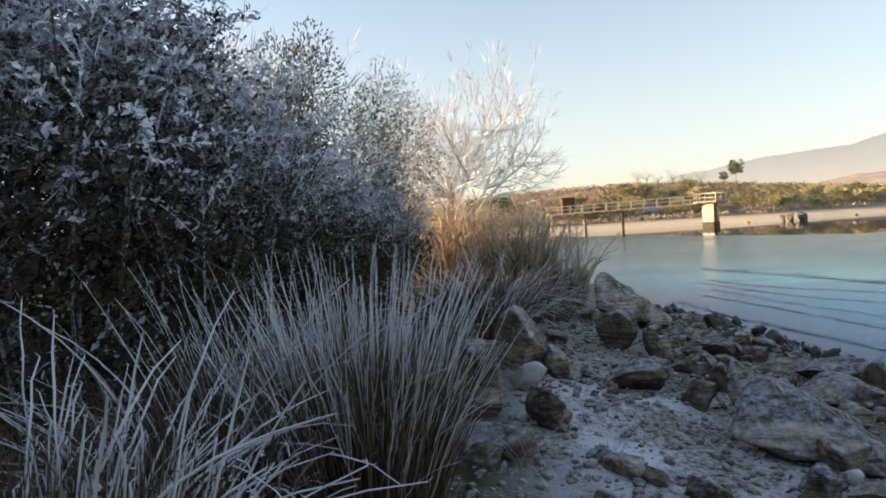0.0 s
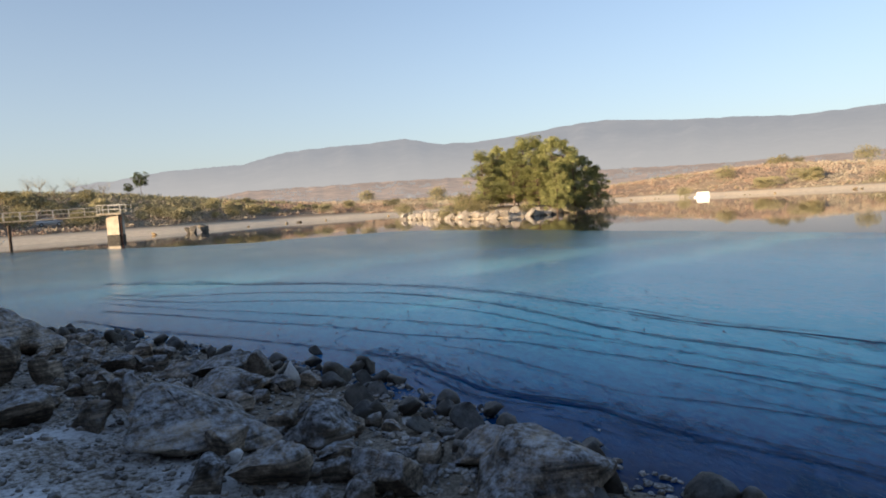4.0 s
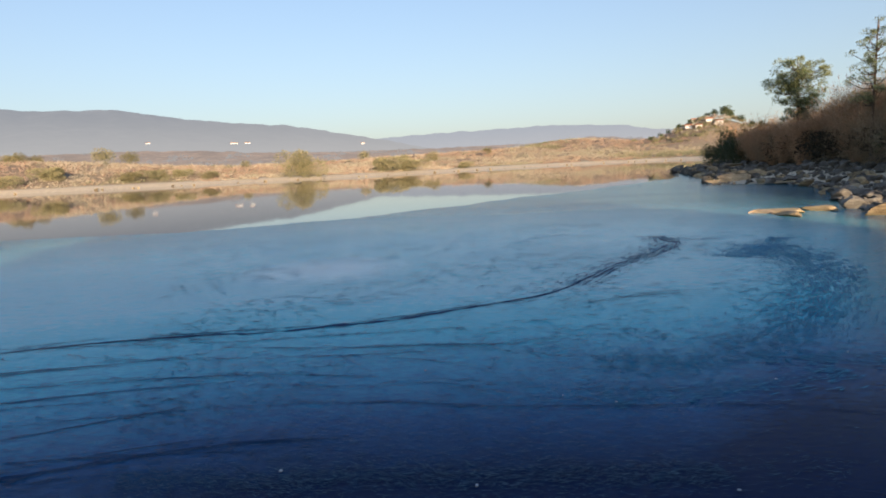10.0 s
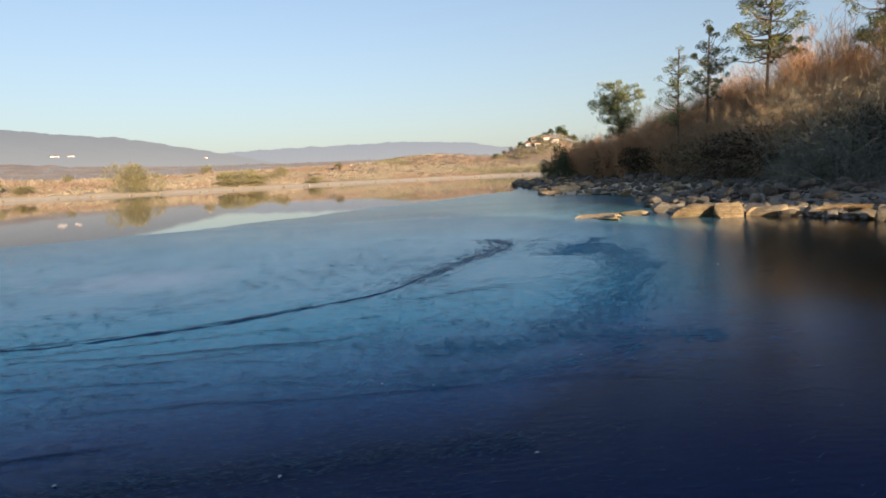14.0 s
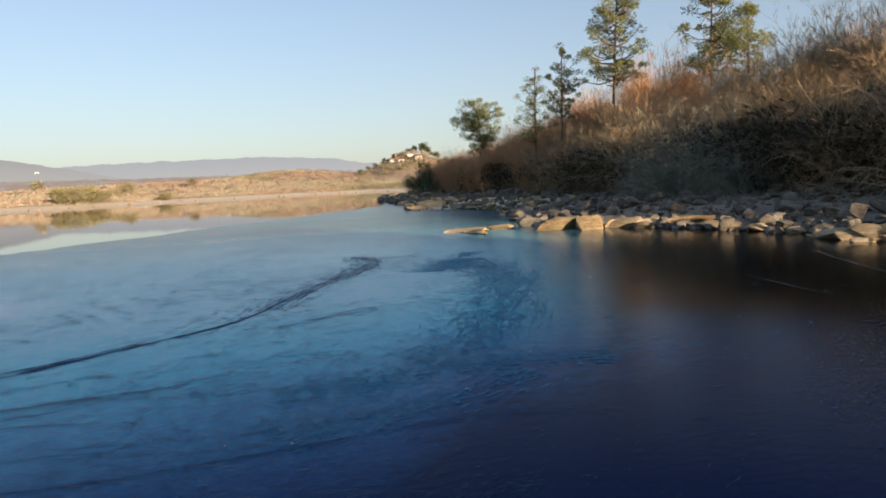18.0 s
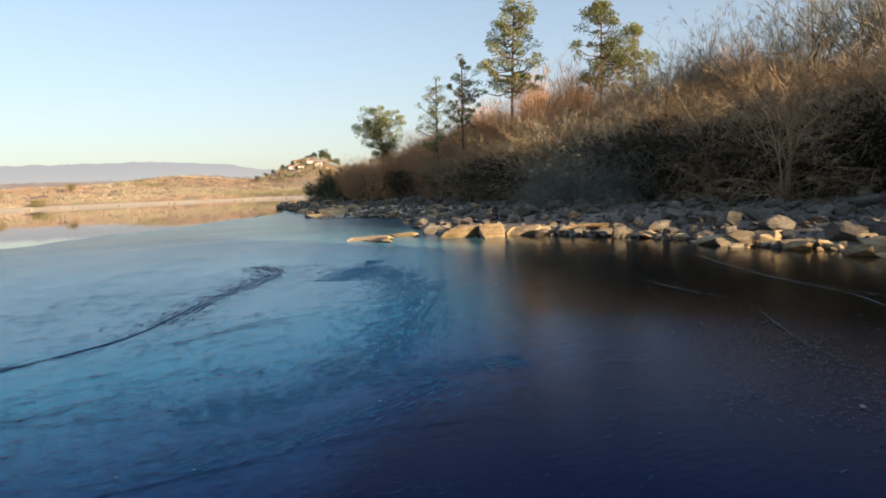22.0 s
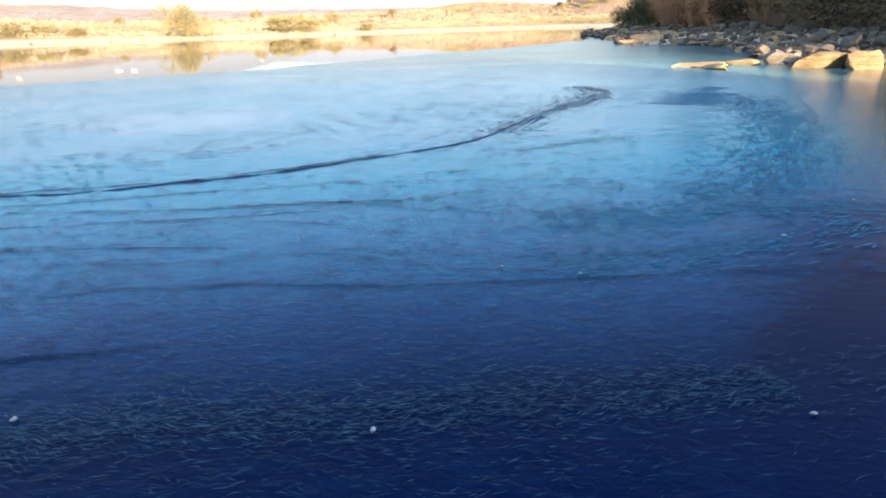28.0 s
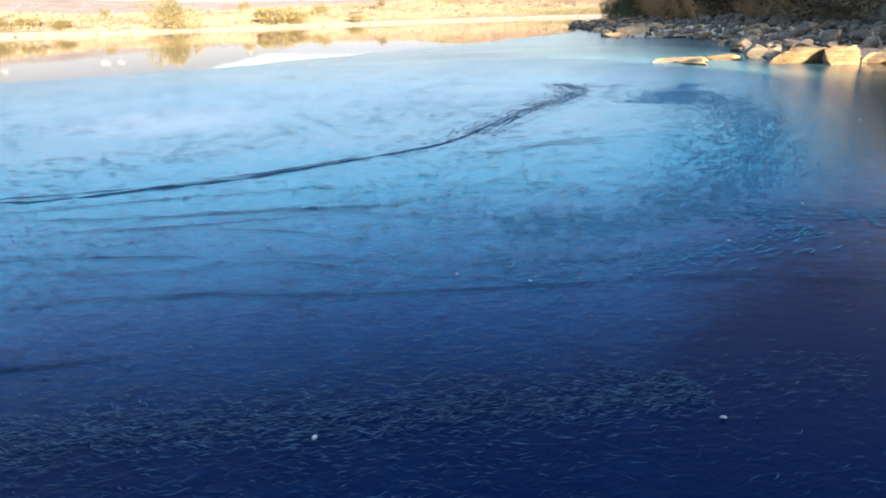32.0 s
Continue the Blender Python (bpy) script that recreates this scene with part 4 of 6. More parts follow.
def build_ridge(name, crest, dist, depth, material, seed):
    """A long wooded ridge: crest heights by bearing in degrees, sloping down towards the lake."""
    bear = np.linspace(crest[0][0], crest[-1][0], 420)
    el = np.interp(bear, [c[0] for c in crest], [c[1] for c in crest])
    verts, faces = [], []
    rows = 9
    for b, e in zip(bear, el):
        w = noise.noise(Vector((b * 0.9, seed, 0))) * 0.10 + noise.noise(Vector((b * 4.1, seed, 3))) * 0.05 + noise.noise(Vector((b * 14, seed, 5))) * 0.025
        top = dist * math.tan(radians(max(0.2, e + w))) + 2
        for k in range(rows):
            t = k / (rows - 1)
            d = dist - depth * (1 - t)
            rough = 1 + 0.10 * noise.noise(Vector((b * 0.5, t * 4, seed)))
            z = top * t ** 1.3 * (rough if 0 < k < rows - 1 else 1) - 3 * (1 - t)
            verts.append((d * math.sin(radians(b)), d * math.cos(radians(b)), z))
    for i in range(len(bear) - 1):
        for k in range(rows - 1):
            faces.append((i * rows + k, (i + 1) * rows + k, (i + 1) * rows + k + 1, i * rows + k + 1))
    return tagged(new(name, mesh_of(name, verts, faces, material, True)), "hazy wooded mountain ridge behind the lake", "mountain", kind="structure")


CREST = [(14, 0.6), (19, 3.2), (21.6, 3.45), (25.4, 4.1), (31.7, 4.45), (35.1, 5.35), (38.6, 5.65), (42.1, 5.8), (45.9, 6.1), (48.6, 5.5), (52.2, 5.42), (56.5, 5.8), (60.3, 6.3), (63.7, 6.5), (69.7, 5.95), (74, 5.75), (78, 5.37), (81, 5.4), (84.1, 5.5), (88.5, 4.8), (93.1, 4.3), (97.9, 3.95), (102.9, 3.0), (106, 2.4), (110.5, 1.4), (116, 0.5)]
CREST_FAR = [(96, 0.8), (101, 2.0), (106, 2.6), (110.9, 2.8), (115.5, 2.88), (121, 3.0), (126.8, 2.68), (129.4, 2.2), (134.5, 1.8), (140, 1.2), (146, 0.6)]
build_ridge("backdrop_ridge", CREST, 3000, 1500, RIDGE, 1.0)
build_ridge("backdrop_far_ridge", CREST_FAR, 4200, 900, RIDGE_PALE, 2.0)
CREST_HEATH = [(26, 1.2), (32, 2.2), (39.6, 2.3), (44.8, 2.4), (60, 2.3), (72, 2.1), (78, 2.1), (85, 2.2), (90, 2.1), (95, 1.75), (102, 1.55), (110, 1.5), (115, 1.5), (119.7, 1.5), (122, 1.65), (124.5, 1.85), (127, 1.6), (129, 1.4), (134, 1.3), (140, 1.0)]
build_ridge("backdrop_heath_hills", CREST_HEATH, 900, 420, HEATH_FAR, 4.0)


# ---- rocks ----
ROCKS = {key: [rock_mesh(name, seed0 + i, mat, det, cuts, rg, low, high, 0.95 if key in ("frost", "wet") else 0.97, 0.55 if key == "frost" else 0.25, key in ("frost", "wet", "pale")) for i in range(count)] for key, name, seed0, mat, det, cuts, rg, low, high, count in (
    ("frost", "shore_boulder", 10, ROCK_FROST, 4, 12, 0.075, 0.17, 0.43, 12), ("pale", "pale_stone", 40, ROCK_PALE, 3, 6, 0.08, 0.25, 0.45, 3), ("wet", "wet_boulder", 60, ROCK_WET, 3, 9, 0.07, 0.20, 0.46, 6),
    ("bank", "bank_rock", 80, ROCK_BANK, 3, 8, 0.03, 0.12, 0.36, 9), ("grey", "grey_rock", 110, ROCK_GREY, 3, 8, 0.035, 0.12, 0.36, 9), ("islet", "islet_block", 170, ROCK_ISLET, 2, 8, 0.03, 0.12, 0.36, 5))}



def place_rock(kind, x, y, wide, high, rng, name, label, group, deep=None, z=None):
    me = rng.choice(ROCKS[kind])
    ob = new(name, me)
    z = rest_z(x, y) if z is None else z
    deep = deep or wide * rng.uniform(0.65, 0.95)
    ob.matrix_basis = Matrix.Translation((x, y, z - 0.01)) @ Matrix.Rotation(-math.atan2(x, y) + rng.gauss(0, 0.25), 4, "Z") @ Matrix.Rotation(rng.gauss(0, 0.06), 4, "X") @ Matrix.Diagonal((wide, deep, high, 1))
    return tagged(ob, label, "rock", group)


# x, y, width, height
SHORE_ROCKS = [(2.11, 5.15, 1.34, 0.50), (2.90, 4.54, 0.63, 0.30), (2.17, 6.08, 0.59, 0.44), (2.63, 6.20, 0.48, 0.30), (3.21, 6.50, 0.91, 0.26), (3.66, 7.53, 0.91, 0.28), (3.80, 6.67, 0.49, 0.38), (4.13, 6.20, 0.43, 0.20), (3.21, 3.60, 0.36, 0.18), (3.58, 3.23, 0.71, 0.30), (3.37, 2.72, 1.08, 0.36), (2.68, 3.40, 0.64, 0.28), (2.05, 4.05, 0.66, 0.26), (2.73, 4.08, 0.31, 0.12), (3.20, 4.97, 0.30, 0.13), (2.30, 6.79, 0.38, 0.28), (3.43, 7.87, 0.68, 0.20), (2.34, 3.82, 0.20, 0.11), (1.86, 4.40, 0.28, 0.13), (3.09, 2.89, 0.24, 0.12)]
POINT_ROCKS = [(0.40, 7.26, 0.92, 0.66), (-0.38, 7.97, 0.61, 0.32), (-0.35, 6.22, 0.66, 0.44), (0.67, 7.07, 0.40, 0.32), (1.27, 6.73, 0.70, 0.28), (1.71, 8.79, 0.54, 0.50), (2.09, 8.50, 0.40, 0.32), (-0.13, 4.88, 0.70, 0.20), (0.33, 5.29, 0.42, 0.30), (-0.23, 4.61, 0.32, 0.15), (2.97, 9.93, 0.50, 0.28), (1.08, 4.06, 0.33, 0.16), (0.59, 4.72, 0.19, 0.08), (2.53, 7.77, 0.36, 0.22), (-0.13, 5.54, 0.26, 0.40), (3.0, 8.9, 0.5, 0.22), (3.5, 8.7, 0.42, 0.2), (3.9, 9.4, 0.4, 0.2)]
WET_ROCKS = [(4.53, 6.26, 0.38, 0.26), (5.03, 6.33, 0.27, 0.24), (4.51, 5.69, 0.33, 0.10), (4.06, 4.67, 0.28, 0.18), (4.15, 3.96, 0.36, 0.22), (4.31, 3.72, 0.26, 0.15), (3.72, 2.36, 0.16, 0.18), (3.88, 1.81, 0.46, 0.20), (4.00, 1.56, 0.24, 0.15), (4.41, 9.01, 0.16, 0.18), (5.37, 7.81, 0.21, 0.13), (4.79, 8.07, 0.19, 0.10)]
PALE_ROCKS = [(3.88, 6.32, 0.22, 0.34), (2.10, 4.50, 0.15, 0.12), (0.24, 6.35, 0.40, 0.28)]
BANK_LIT = [(16.9, -19.6, 1.7, 0.30), (15.7, -19.0, 1.3, 0.33), (16.27, -21.12, 1.07, 0.38), (13.54, -21.23, 1.79, 0.85), (12.22, -21.68, 1.21, 0.93), (11.61, -22.94, 1.37, 0.64), (10.61, -23.55, 1.37, 0.46), (9.56, -23.98, 1.83, 0.50), (7.91, -22.9, 1.5, 0.42), (6.6, -22.6, 1.0, 0.34), (5.4, -22.0, 0.8, 0.30), (1.88, -19.93, 1.23, 0.39), (3.15, -19.75, 0.70, 0.21), (2.63, -20.41, 0.81, 0.33), (-0.73, -16.26, 0.50, 0.28), (-0.29, -16.38, 0.32, 0.17), (35.70, -35.31, 1.57, 0.54), (35.78, -37.46, 2.78, 0.83), (48.00, -45.13, 1.18, 0.71), (66.07, -58.35, 1.42, 1.11), (51.86, -52.24, 2.96, 1.19), (37.25, -41.34, 1.99, 0.70), (31.39, -36.73, 2.59, 0.35)]
BANK_GREY = [(0.87, -20.77, 1.10, 0.82), (2.64, -22.70, 1.11, 0.80), (-0.01, -21.20, 0.93, 0.65), (-0.99, -20.92, 1.56, 1.01), (-1.89, -18.61, 1.23, 0.90), (-0.94, -17.96, 1.34, 0.47), (-3.84, -18.98, 1.19, 0.68), (-4.61, -20.05, 1.62, 1.17), (-5.71, -19.66, 1.62, 1.44), (-2.74, -19.81, 0.96, 0.70), (-3.48, -20.86, 0.93, 0.65), (-4.22, -23.39, 1.15, 0.63), (-3.84, -25.34, 1.01, 0.68), (6.86, -26.23, 1.08, 0.72), (4.86, -25.31, 0.86, 0.64), (5.94, -26.47, 0.96, 0.53), (1.51, -26.08, 1.15, 0.58), (0.24, -27.47, 1.69, 0.60), (-1.95, -25.22, 1.33, 0.56), (-2.89, -23.53, 1.04, 0.52), (-5.66, -22.07, 1.00, 0.60), (-6.73, -24.97, 0.91, 0.34)]
BANK_GREY_FAR = [(12.90, -33.09, 0.79, 0.57), (15.95, -36.93, 1.07, 0.71), (17.49, -25.88, 0.97, 0.56), (18.44, -25.47, 1.12, 0.34)]


def build_rocks():
    rng = random.Random(21)
    for x, y, w, h in SHORE_ROCKS + POINT_ROCKS:
        place_rock("frost", x, y, w * 1.05, h * 1.1, rng, "boulder", "grey granite boulder dusted with frost on the shore", "boulders on the near shore")
    place_rock("frost", 2.41, 11.4, 1.6, 0.95, rng, "boulder", "large brown granite boulder on the point beside reeds", "boulders on the near shore")
    for x, y, w, h in WET_ROCKS:
        place_rock("wet", x, y, w * 1.08, h * 1.1, rng, "wet_stone", "dark wet stone standing at the edge of the ice", "stones at the water's edge")
    for x, y, w, h in PALE_ROCKS:
        place_rock("pale", x, y, w, h, rng, "pale_stone", "pale rounded stone thick with rime", "pale stones on the shore")
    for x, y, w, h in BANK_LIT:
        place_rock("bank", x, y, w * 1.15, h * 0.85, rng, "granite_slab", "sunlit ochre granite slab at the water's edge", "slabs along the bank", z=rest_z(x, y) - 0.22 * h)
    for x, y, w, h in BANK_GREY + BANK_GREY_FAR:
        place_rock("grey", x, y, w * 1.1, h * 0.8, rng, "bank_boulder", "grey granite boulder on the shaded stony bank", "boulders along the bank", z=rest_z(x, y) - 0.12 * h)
    # smaller loose stones between them
    lake = SHORE_NEAR + SHORE_FAR + SHORE_BANK
    loose = []
    while len(loose) < 620:
        x, y = rng.uniform(0.2, 5.6), rng.uniform(1.4, 14)
        d = -float(polygon_distance(np.array([x]), np.array([y]), lake)[0])
        if not -0.25 < d < 4.5 or math.hypot(x, y) < 1.9 or rng.random() > 1.15 - 0.2 * d or (y < 2.2 and d < 0.35) or math.hypot((x - 1.25) / 1.1, y - 5.2) < 0.75:
            continue
        loose.append((x * x + y * y, x, y, d))
    loose.sort()
    verts, faces, singles = [], [], 0
    for _, x, y, d in loose:
        s = 0.07 + 0.30 * rng.random() ** 2.2
        if d < 0.8:
            place_rock("wet", x, y, s, s * rng.uniform(0.45, 0.8), rng, "wet_stone", "small dark wet stone at the ice edge", "loose stones on the shore")
        elif singles < 270:
            singles += 1
            place_rock("frost", x, y, s, s * rng.uniform(0.45, 0.8), rng, "stone", "small frosted stone on the gravel shore", "loose stones on the shore")
        else:
            me = ROCKS["frost"][len(verts) % 12]
            m = Matrix.Translation((x, y, rest_z(x, y) - 0.01)) @ Matrix.Rotation(rng.uniform(0, 6.3), 4, "Z") @ Matrix.Diagonal((s, s * 0.8, s * rng.uniform(0.45, 0.8), 1))
            n = len(verts)
            verts += [m @ v.co for v in me.vertices]
            faces += [[n + q for q in p.vertices] for p in me.polygons]
    tagged(new("loose_rubble", mesh_of("loose_rubble", verts, faces, ROCK_FROST)), "loose frosted stones farther along the gravel shore", "stones", kind="stuff")
    spots = []
    while len(spots) < 2000:
        k = rng.random()
        x, y = -9 + 78 * k ** 2.0, rng.uniform(-66, -15)
        d = -float(polygon_distance(np.array([x]), np.array([y]), lake)[0])
        if -0.5 < d < 11.0:
            spots.append((math.hypot(x, y), x, y, d))
    spots.sort()
    verts, faces = [], []
    for i, (r, x, y, d) in enumerate(spots):
        s = 0.20 + 0.75 * rng.random() ** 2.8 + 0.008 * x
        # stones by the water and on the point take the sunlit tone
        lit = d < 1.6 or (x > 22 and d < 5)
        if i < 290:
            place_rock("bank" if lit else "grey", x, y, s, s * rng.uniform(0.3, 0.6), rng, "bank_stone", "stone in sunlit ochre at the foot of the bank" if lit else "stone in shaded grey on the stony bank", "stones along the bank")
        else:
            me = rng.choice(ROCKS["grey"])
            if x > 22 and d < 5 and i % 3 == 0:
                place_rock("bank", x, y, s, s * rng.uniform(0.35, 0.6), rng, "far_bank_stone", "sunlit ochre stone on the point of the bank", "stones on the point")
                continue
            m = Matrix.Translation((x, y, rest_z(x, y))) @ Matrix.Rotation(rng.uniform(0, 6.3), 4, "Z") @ Matrix.Diagonal((s, s * 0.8, s * rng.uniform(0.3, 0.6), 1))
            n = len(verts)
            verts += [m @ v.co for v in me.vertices]
            faces += [[n + q for q in p.vertices] for p in me.polygons]
    chip = [rock_mesh("bank_chip", 150 + i, ROCK_GREY, 2, 7, 0.03, 0.14, 0.36) for i in range(5)]
    for _ in range(7000):
        x, y = -9 + 60 * rng.random() ** 2.2, rng.uniform(-58, -15)
        d = -float(polygon_distance(np.array([x]), np.array([y]), lake)[0]) if -0.3 < -y - 12 - 0.72 * max(x, 0) + 14 else -9
        if not -0.3 < d < 11.5:
            continue
        s = 0.09 + 0.28 * rng.random() ** 1.6
        m = Matrix.Translation((x, y, rest_z(x, y))) @ Matrix.Rotation(rng.uniform(0, 6.3), 4, "Z") @ Matrix.Diagonal((s * 1.2, s, s * rng.uniform(0.35, 0.7), 1))
        me = chip[rng.randrange(5)]
        n = len(verts)
        verts += [m @ v.co for v in me.vertices]
        faces += [[n + q for q in p.vertices] for p in me.polygons]
    tagged(new("bank_rubble", mesh_of("bank_rubble", verts, faces, ROCK_GREY)), "loose grey stones scattered up the far bank", "stones", kind="stuff")


build_rocks()


def build_pebbles():
    rng = random.Random(33)
    base = bmesh.new()
    bmesh.ops.create_icosphere(base, subdivisions=1, radius=0.5)
    bv = [v.co.copy() for v in base.verts]
    bf = [[v.index for v in f.verts] for f in base.faces]
    base.free()
    verts, faces = [], []
    lake = SHORE_NEAR + SHORE_FAR + SHORE_BANK
    xs, ys = np.array([rng.uniform(-0.5, 5.8) for _ in range(16000)]), np.array([rng.uniform(0.6, 14) for _ in range(16000)])
    ds, zs = -polygon_distance(xs, ys, lake), np.maximum(height(xs, ys), 0)
    for x, y, d, z in zip(xs, ys, ds, zs):
        if not -0.25 < d < 5 or rng.random() > 0.95 - 0.1 * d:
            continue
        s = 0.02 + 0.07 * rng.random() ** 2
        m = Matrix.Translation((x, y, z + s * 0.12)) @ Euler((rng.gauss(0, 0.3), rng.gauss(0, 0.3), rng.uniform(0, 6.3))).to_matrix().to_4x4() @ Matrix.Diagonal((s * rng.uniform(0.8, 1.5), s, s * rng.uniform(0.5, 0.9), 1))
        n = len(verts)
        verts += [m @ (v * rng.uniform(0.85, 1.12)) for v in bv]
        faces += [[n + i for i in f] for f in bf]
    tagged(new("pebbles", mesh_of("pebbles", verts, faces, PEBBLE)), "small frosted pebbles strewn over the near shore", "pebbles", kind="stuff")


build_pebbles()


# ---- plants ----
def grow(mass, start, way, length, radius, level, rng, spread=0.55, lift=0.12, kids=4, wander=0.16, tips=None, sides=4):
    """A branch with its side branches."""
    n = 4 if level > 0 else 3 if sides > 4 else 2
    pts, d = [start], way.normalized()
    for _ in range(n):
        d = (d + rand_dir(rng) * wander + Vector((0, 0, lift))).normalized()
        pts.append(pts[-1] + d * length / n)
    mass.tube(pts, [radius * (1 - 0.75 * i / n) for i in range(n + 1)], sides if level > 1 else 3)
    if tips is not None and level == 0:
        tips.append((pts[-1], d))
    if level > 0:
        for _ in range(kids):
            i = rng.randrange(1, n + 1)
            t = (pts[i] - pts[i - 1]).normalized()
            grow(mass, pts[i].lerp(pts[i - 1], rng.random() * 0.8), t + rand_dir(rng) * spread * 1.4, length * rng.uniform(0.45, 0.7), radius * 0.5, level - 1, rng, spread, lift, kids, wander, tips, sides)


def bare_shrub(name, seed, material, tall, stems, label, category="shrub", spread=0.6, kids=5, radius=0.035, level=2, droop=0.1, fine=0.006, flare=0.75):
    rng = random.Random(seed)
    root = new(name)
    mass = Mass()
    tips = []
    for _ in range(stems):
        a, lean = rng.uniform(0, 6.3), rng.uniform(0.1, flare)
        d = Vector((math.cos(a) * lean, math.sin(a) * lean, 1))
        grow(mass, Vector((math.cos(a) * 0.35 * rng.random(), math.sin(a) * 0.35 * rng.random(), -0.1)), d, tall * rng.uniform(0.55, 0.85), radius, level, rng, spread, droop, kids, 0.28, tips)
    part("branch_frame", mass.mesh("branch_frame", material), root)
    fuzz = Mass()
    for p, d in tips:
        for _ in range(5):
            e = (d + rand_dir(rng) * 0.9).normalized()
            fuzz.blade(p - d * 0.15, p + e * tall * rng.uniform(0.07, 0.17), fine * 2.4, rand_dir(rng))
    part("twig_haze", fuzz.mesh("twig_haze", material), root)
    return tagged(root, label, category)


def needle_ball(mass, c, r, rng, count, ln, w):
    for _ in range(count):
        d = rand_dir(rng, 0.3)
        p = c + Vector((d.x, d.y, d.z * 0.7)) * r * rng.random() ** 0.4
        e = (d + rand_dir(rng) * 0.8).normalized()
        mass.blade(p - e * ln / 2, p + e * ln / 2, w, e.orthogonal().normalized())


def pine(name, seed, tall, crown_from, crown_wide, material, label, clumps=46, lean=0.05, shape="umbrella", dense=42, split=False):
    rng = random.Random(seed)
    root = new(name)
    wood, crown = Mass(), Mass()
    lean_way = Vector((rng.uniform(-1, 1), rng.uniform(-1, 1), 0)) * lean
    trunk = [Vector((0, 0, -0.2)) + lean_way * tall * (i / 7) ** 2 + Vector((0, 0, tall * i / 7)) for i in range(8)]
    wood.tube(trunk, [0.0105 * tall * (1 - 0.8 * i / 7) + 0.015 for i in range(8)], 7)
    part("trunk", wood.mesh("trunk", BARK, True), root)
    limbs = Mass()
    for k in range(clumps):
        t = crown_from + (1 - crown_from) * rng.random()
        u = (t - crown_from) / (1 - crown_from)
        prof = (0.45 + 1.1 * u * (1.35 - u)) if shape == "umbrella" else (1.05 - 0.85 * u) if shape == "cone" else math.sqrt(max(0.05, 1 - (2 * u - 0.75) ** 2 * 0.8))
        reach = crown_wide * prof * rng.uniform(0.25, 1.0)
        a = rng.uniform(0, 6.3)
        p0 = trunk[0].lerp(trunk[-1], t - 0.06) + lean_way * tall * (t * t - t)
        p1 = p0 + Vector((math.cos(a) * reach, math.sin(a) * reach, tall * rng.uniform(0.0, 0.08)))
        if split:
            limbs = Mass()
        limbs.tube([p0, p0.lerp(p1, 0.5) + Vector((0, 0, -0.02 * tall)), p1], [0.0045 * tall, 0.003 * tall, 0.0015 * tall], 3)
        if split:
            part("limb", limbs.mesh("limb", BARK), root)
        s = crown_wide * rng.uniform(0.13, 0.27)
        needle_ball(crown, p1, s, rng, dense, crown_wide * 0.12, crown_wide * 0.022)
    if not split:
        tagged(part("limb_frame", limbs.mesh("limb_frame", BARK), root), kind="stuff")
    part("crown", crown.mesh("crown", material), root)
    return tagged(root, label, "tree")


def leaf_bush(name, seed, wide, tall, material, label, count=500, leaf=0.12, category="shrub"):
    """A rounded bush of many small sprays on a few stems."""
    rng = random.Random(seed)
    root = new(name)
    mass, wood = Mass(), Mass()
    lobes = [(Vector((rng.gauss(0, 0.25) * wide, rng.gauss(0, 0.25) * wide, tall * rng.uniform(0.25, 0.75))), rng.uniform(0.22, 0.36)) for _ in range(9)]
    for c, s in lobes:
        wood.tube([Vector((0, 0, -0.1)), Vector((c.x * 0.5, c.y * 0.5, c.z * 0.6)), c], [0.03, 0.02, 0.008], 4)
        for _ in range(count // 9):
            d = rand_dir(rng, 0.2)
            p = c + Vector((d.x * wide * s, d.y * wide * s, d.z * tall * s)) * rng.random() ** 0.35
            p.z = max(p.z, 0.02)
            e = (d + rand_dir(rng) * 0.7).normalized()
            mass.blade(p, p + e * leaf * rng.uniform(0.7, 1.6), leaf * 0.4, e.orthogonal().normalized())
    part("stem_frame", wood.mesh("stem_frame", TWIG_GREY), root)
    part("foliage", mass.mesh("foliage", material), root)
    return tagged(root, label, category)


def stand(ob, x, y, scale=1.0, turn=0.0, z=None, squash=1.0):
    ob.matrix_basis = Matrix.Translation((x, y, rest_z(x, y) if z is None else z)) @ Matrix.Rotation(turn, 4, "Z")
    ob.scale = (scale, scale, scale * squash)
    return ob


def repeat(ob, x, y, scale, turn, group="", z=None, squash=1.0):
    c = copy_thing(ob, Matrix.Translation((x, y, rest_z(x, y) if z is None else z)) @ Matrix.Rotation(turn, 4, "Z"))
    c.scale = (scale, scale, scale * squash)
    if group:
        c["group"] = group
    return c


# ---- near shore plants ----
def blade_meshes(kind, count, tall, material, seed, width=0.0043, droop=1.0):
    """Single frosted stalks, bent by their weight, foot at the origin."""
    out = []
    rng = random.Random(seed)
    for _ in range(count):
        mass = Mass()
        lean, bend = rng.uniform(0.0, 0.22), droop * rng.choice((rng.uniform(0, 0.25), rng.uniform(0, 0.25), rng.uniform(0.3, 0.9)))
        h = tall * rng.uniform(0.6, 1.05)
        pts = []
        for i in range(12):
            t = i / 11
            pts.append(Vector((lean * t * h + bend * h * t ** 3, rng.gauss(0, 0.004), h * (t - 0.45 * bend * t ** 3))))
        mass.tube(pts, [width * (1 - 0.6 * (i / 11) ** 2) * rng.uniform(0.75, 1.3) for i in range(12)], 3)
        for _ in range(16):                # rime needles
            i = rng.randrange(5, 12)
            e = rand_dir(rng, 0.4)
            mass.blade(pts[i], pts[i] + e * width * rng.uniform(2, 4), width * 0.9, rand_dir(rng))
        out.append(mass.mesh(kind, material))
    return out


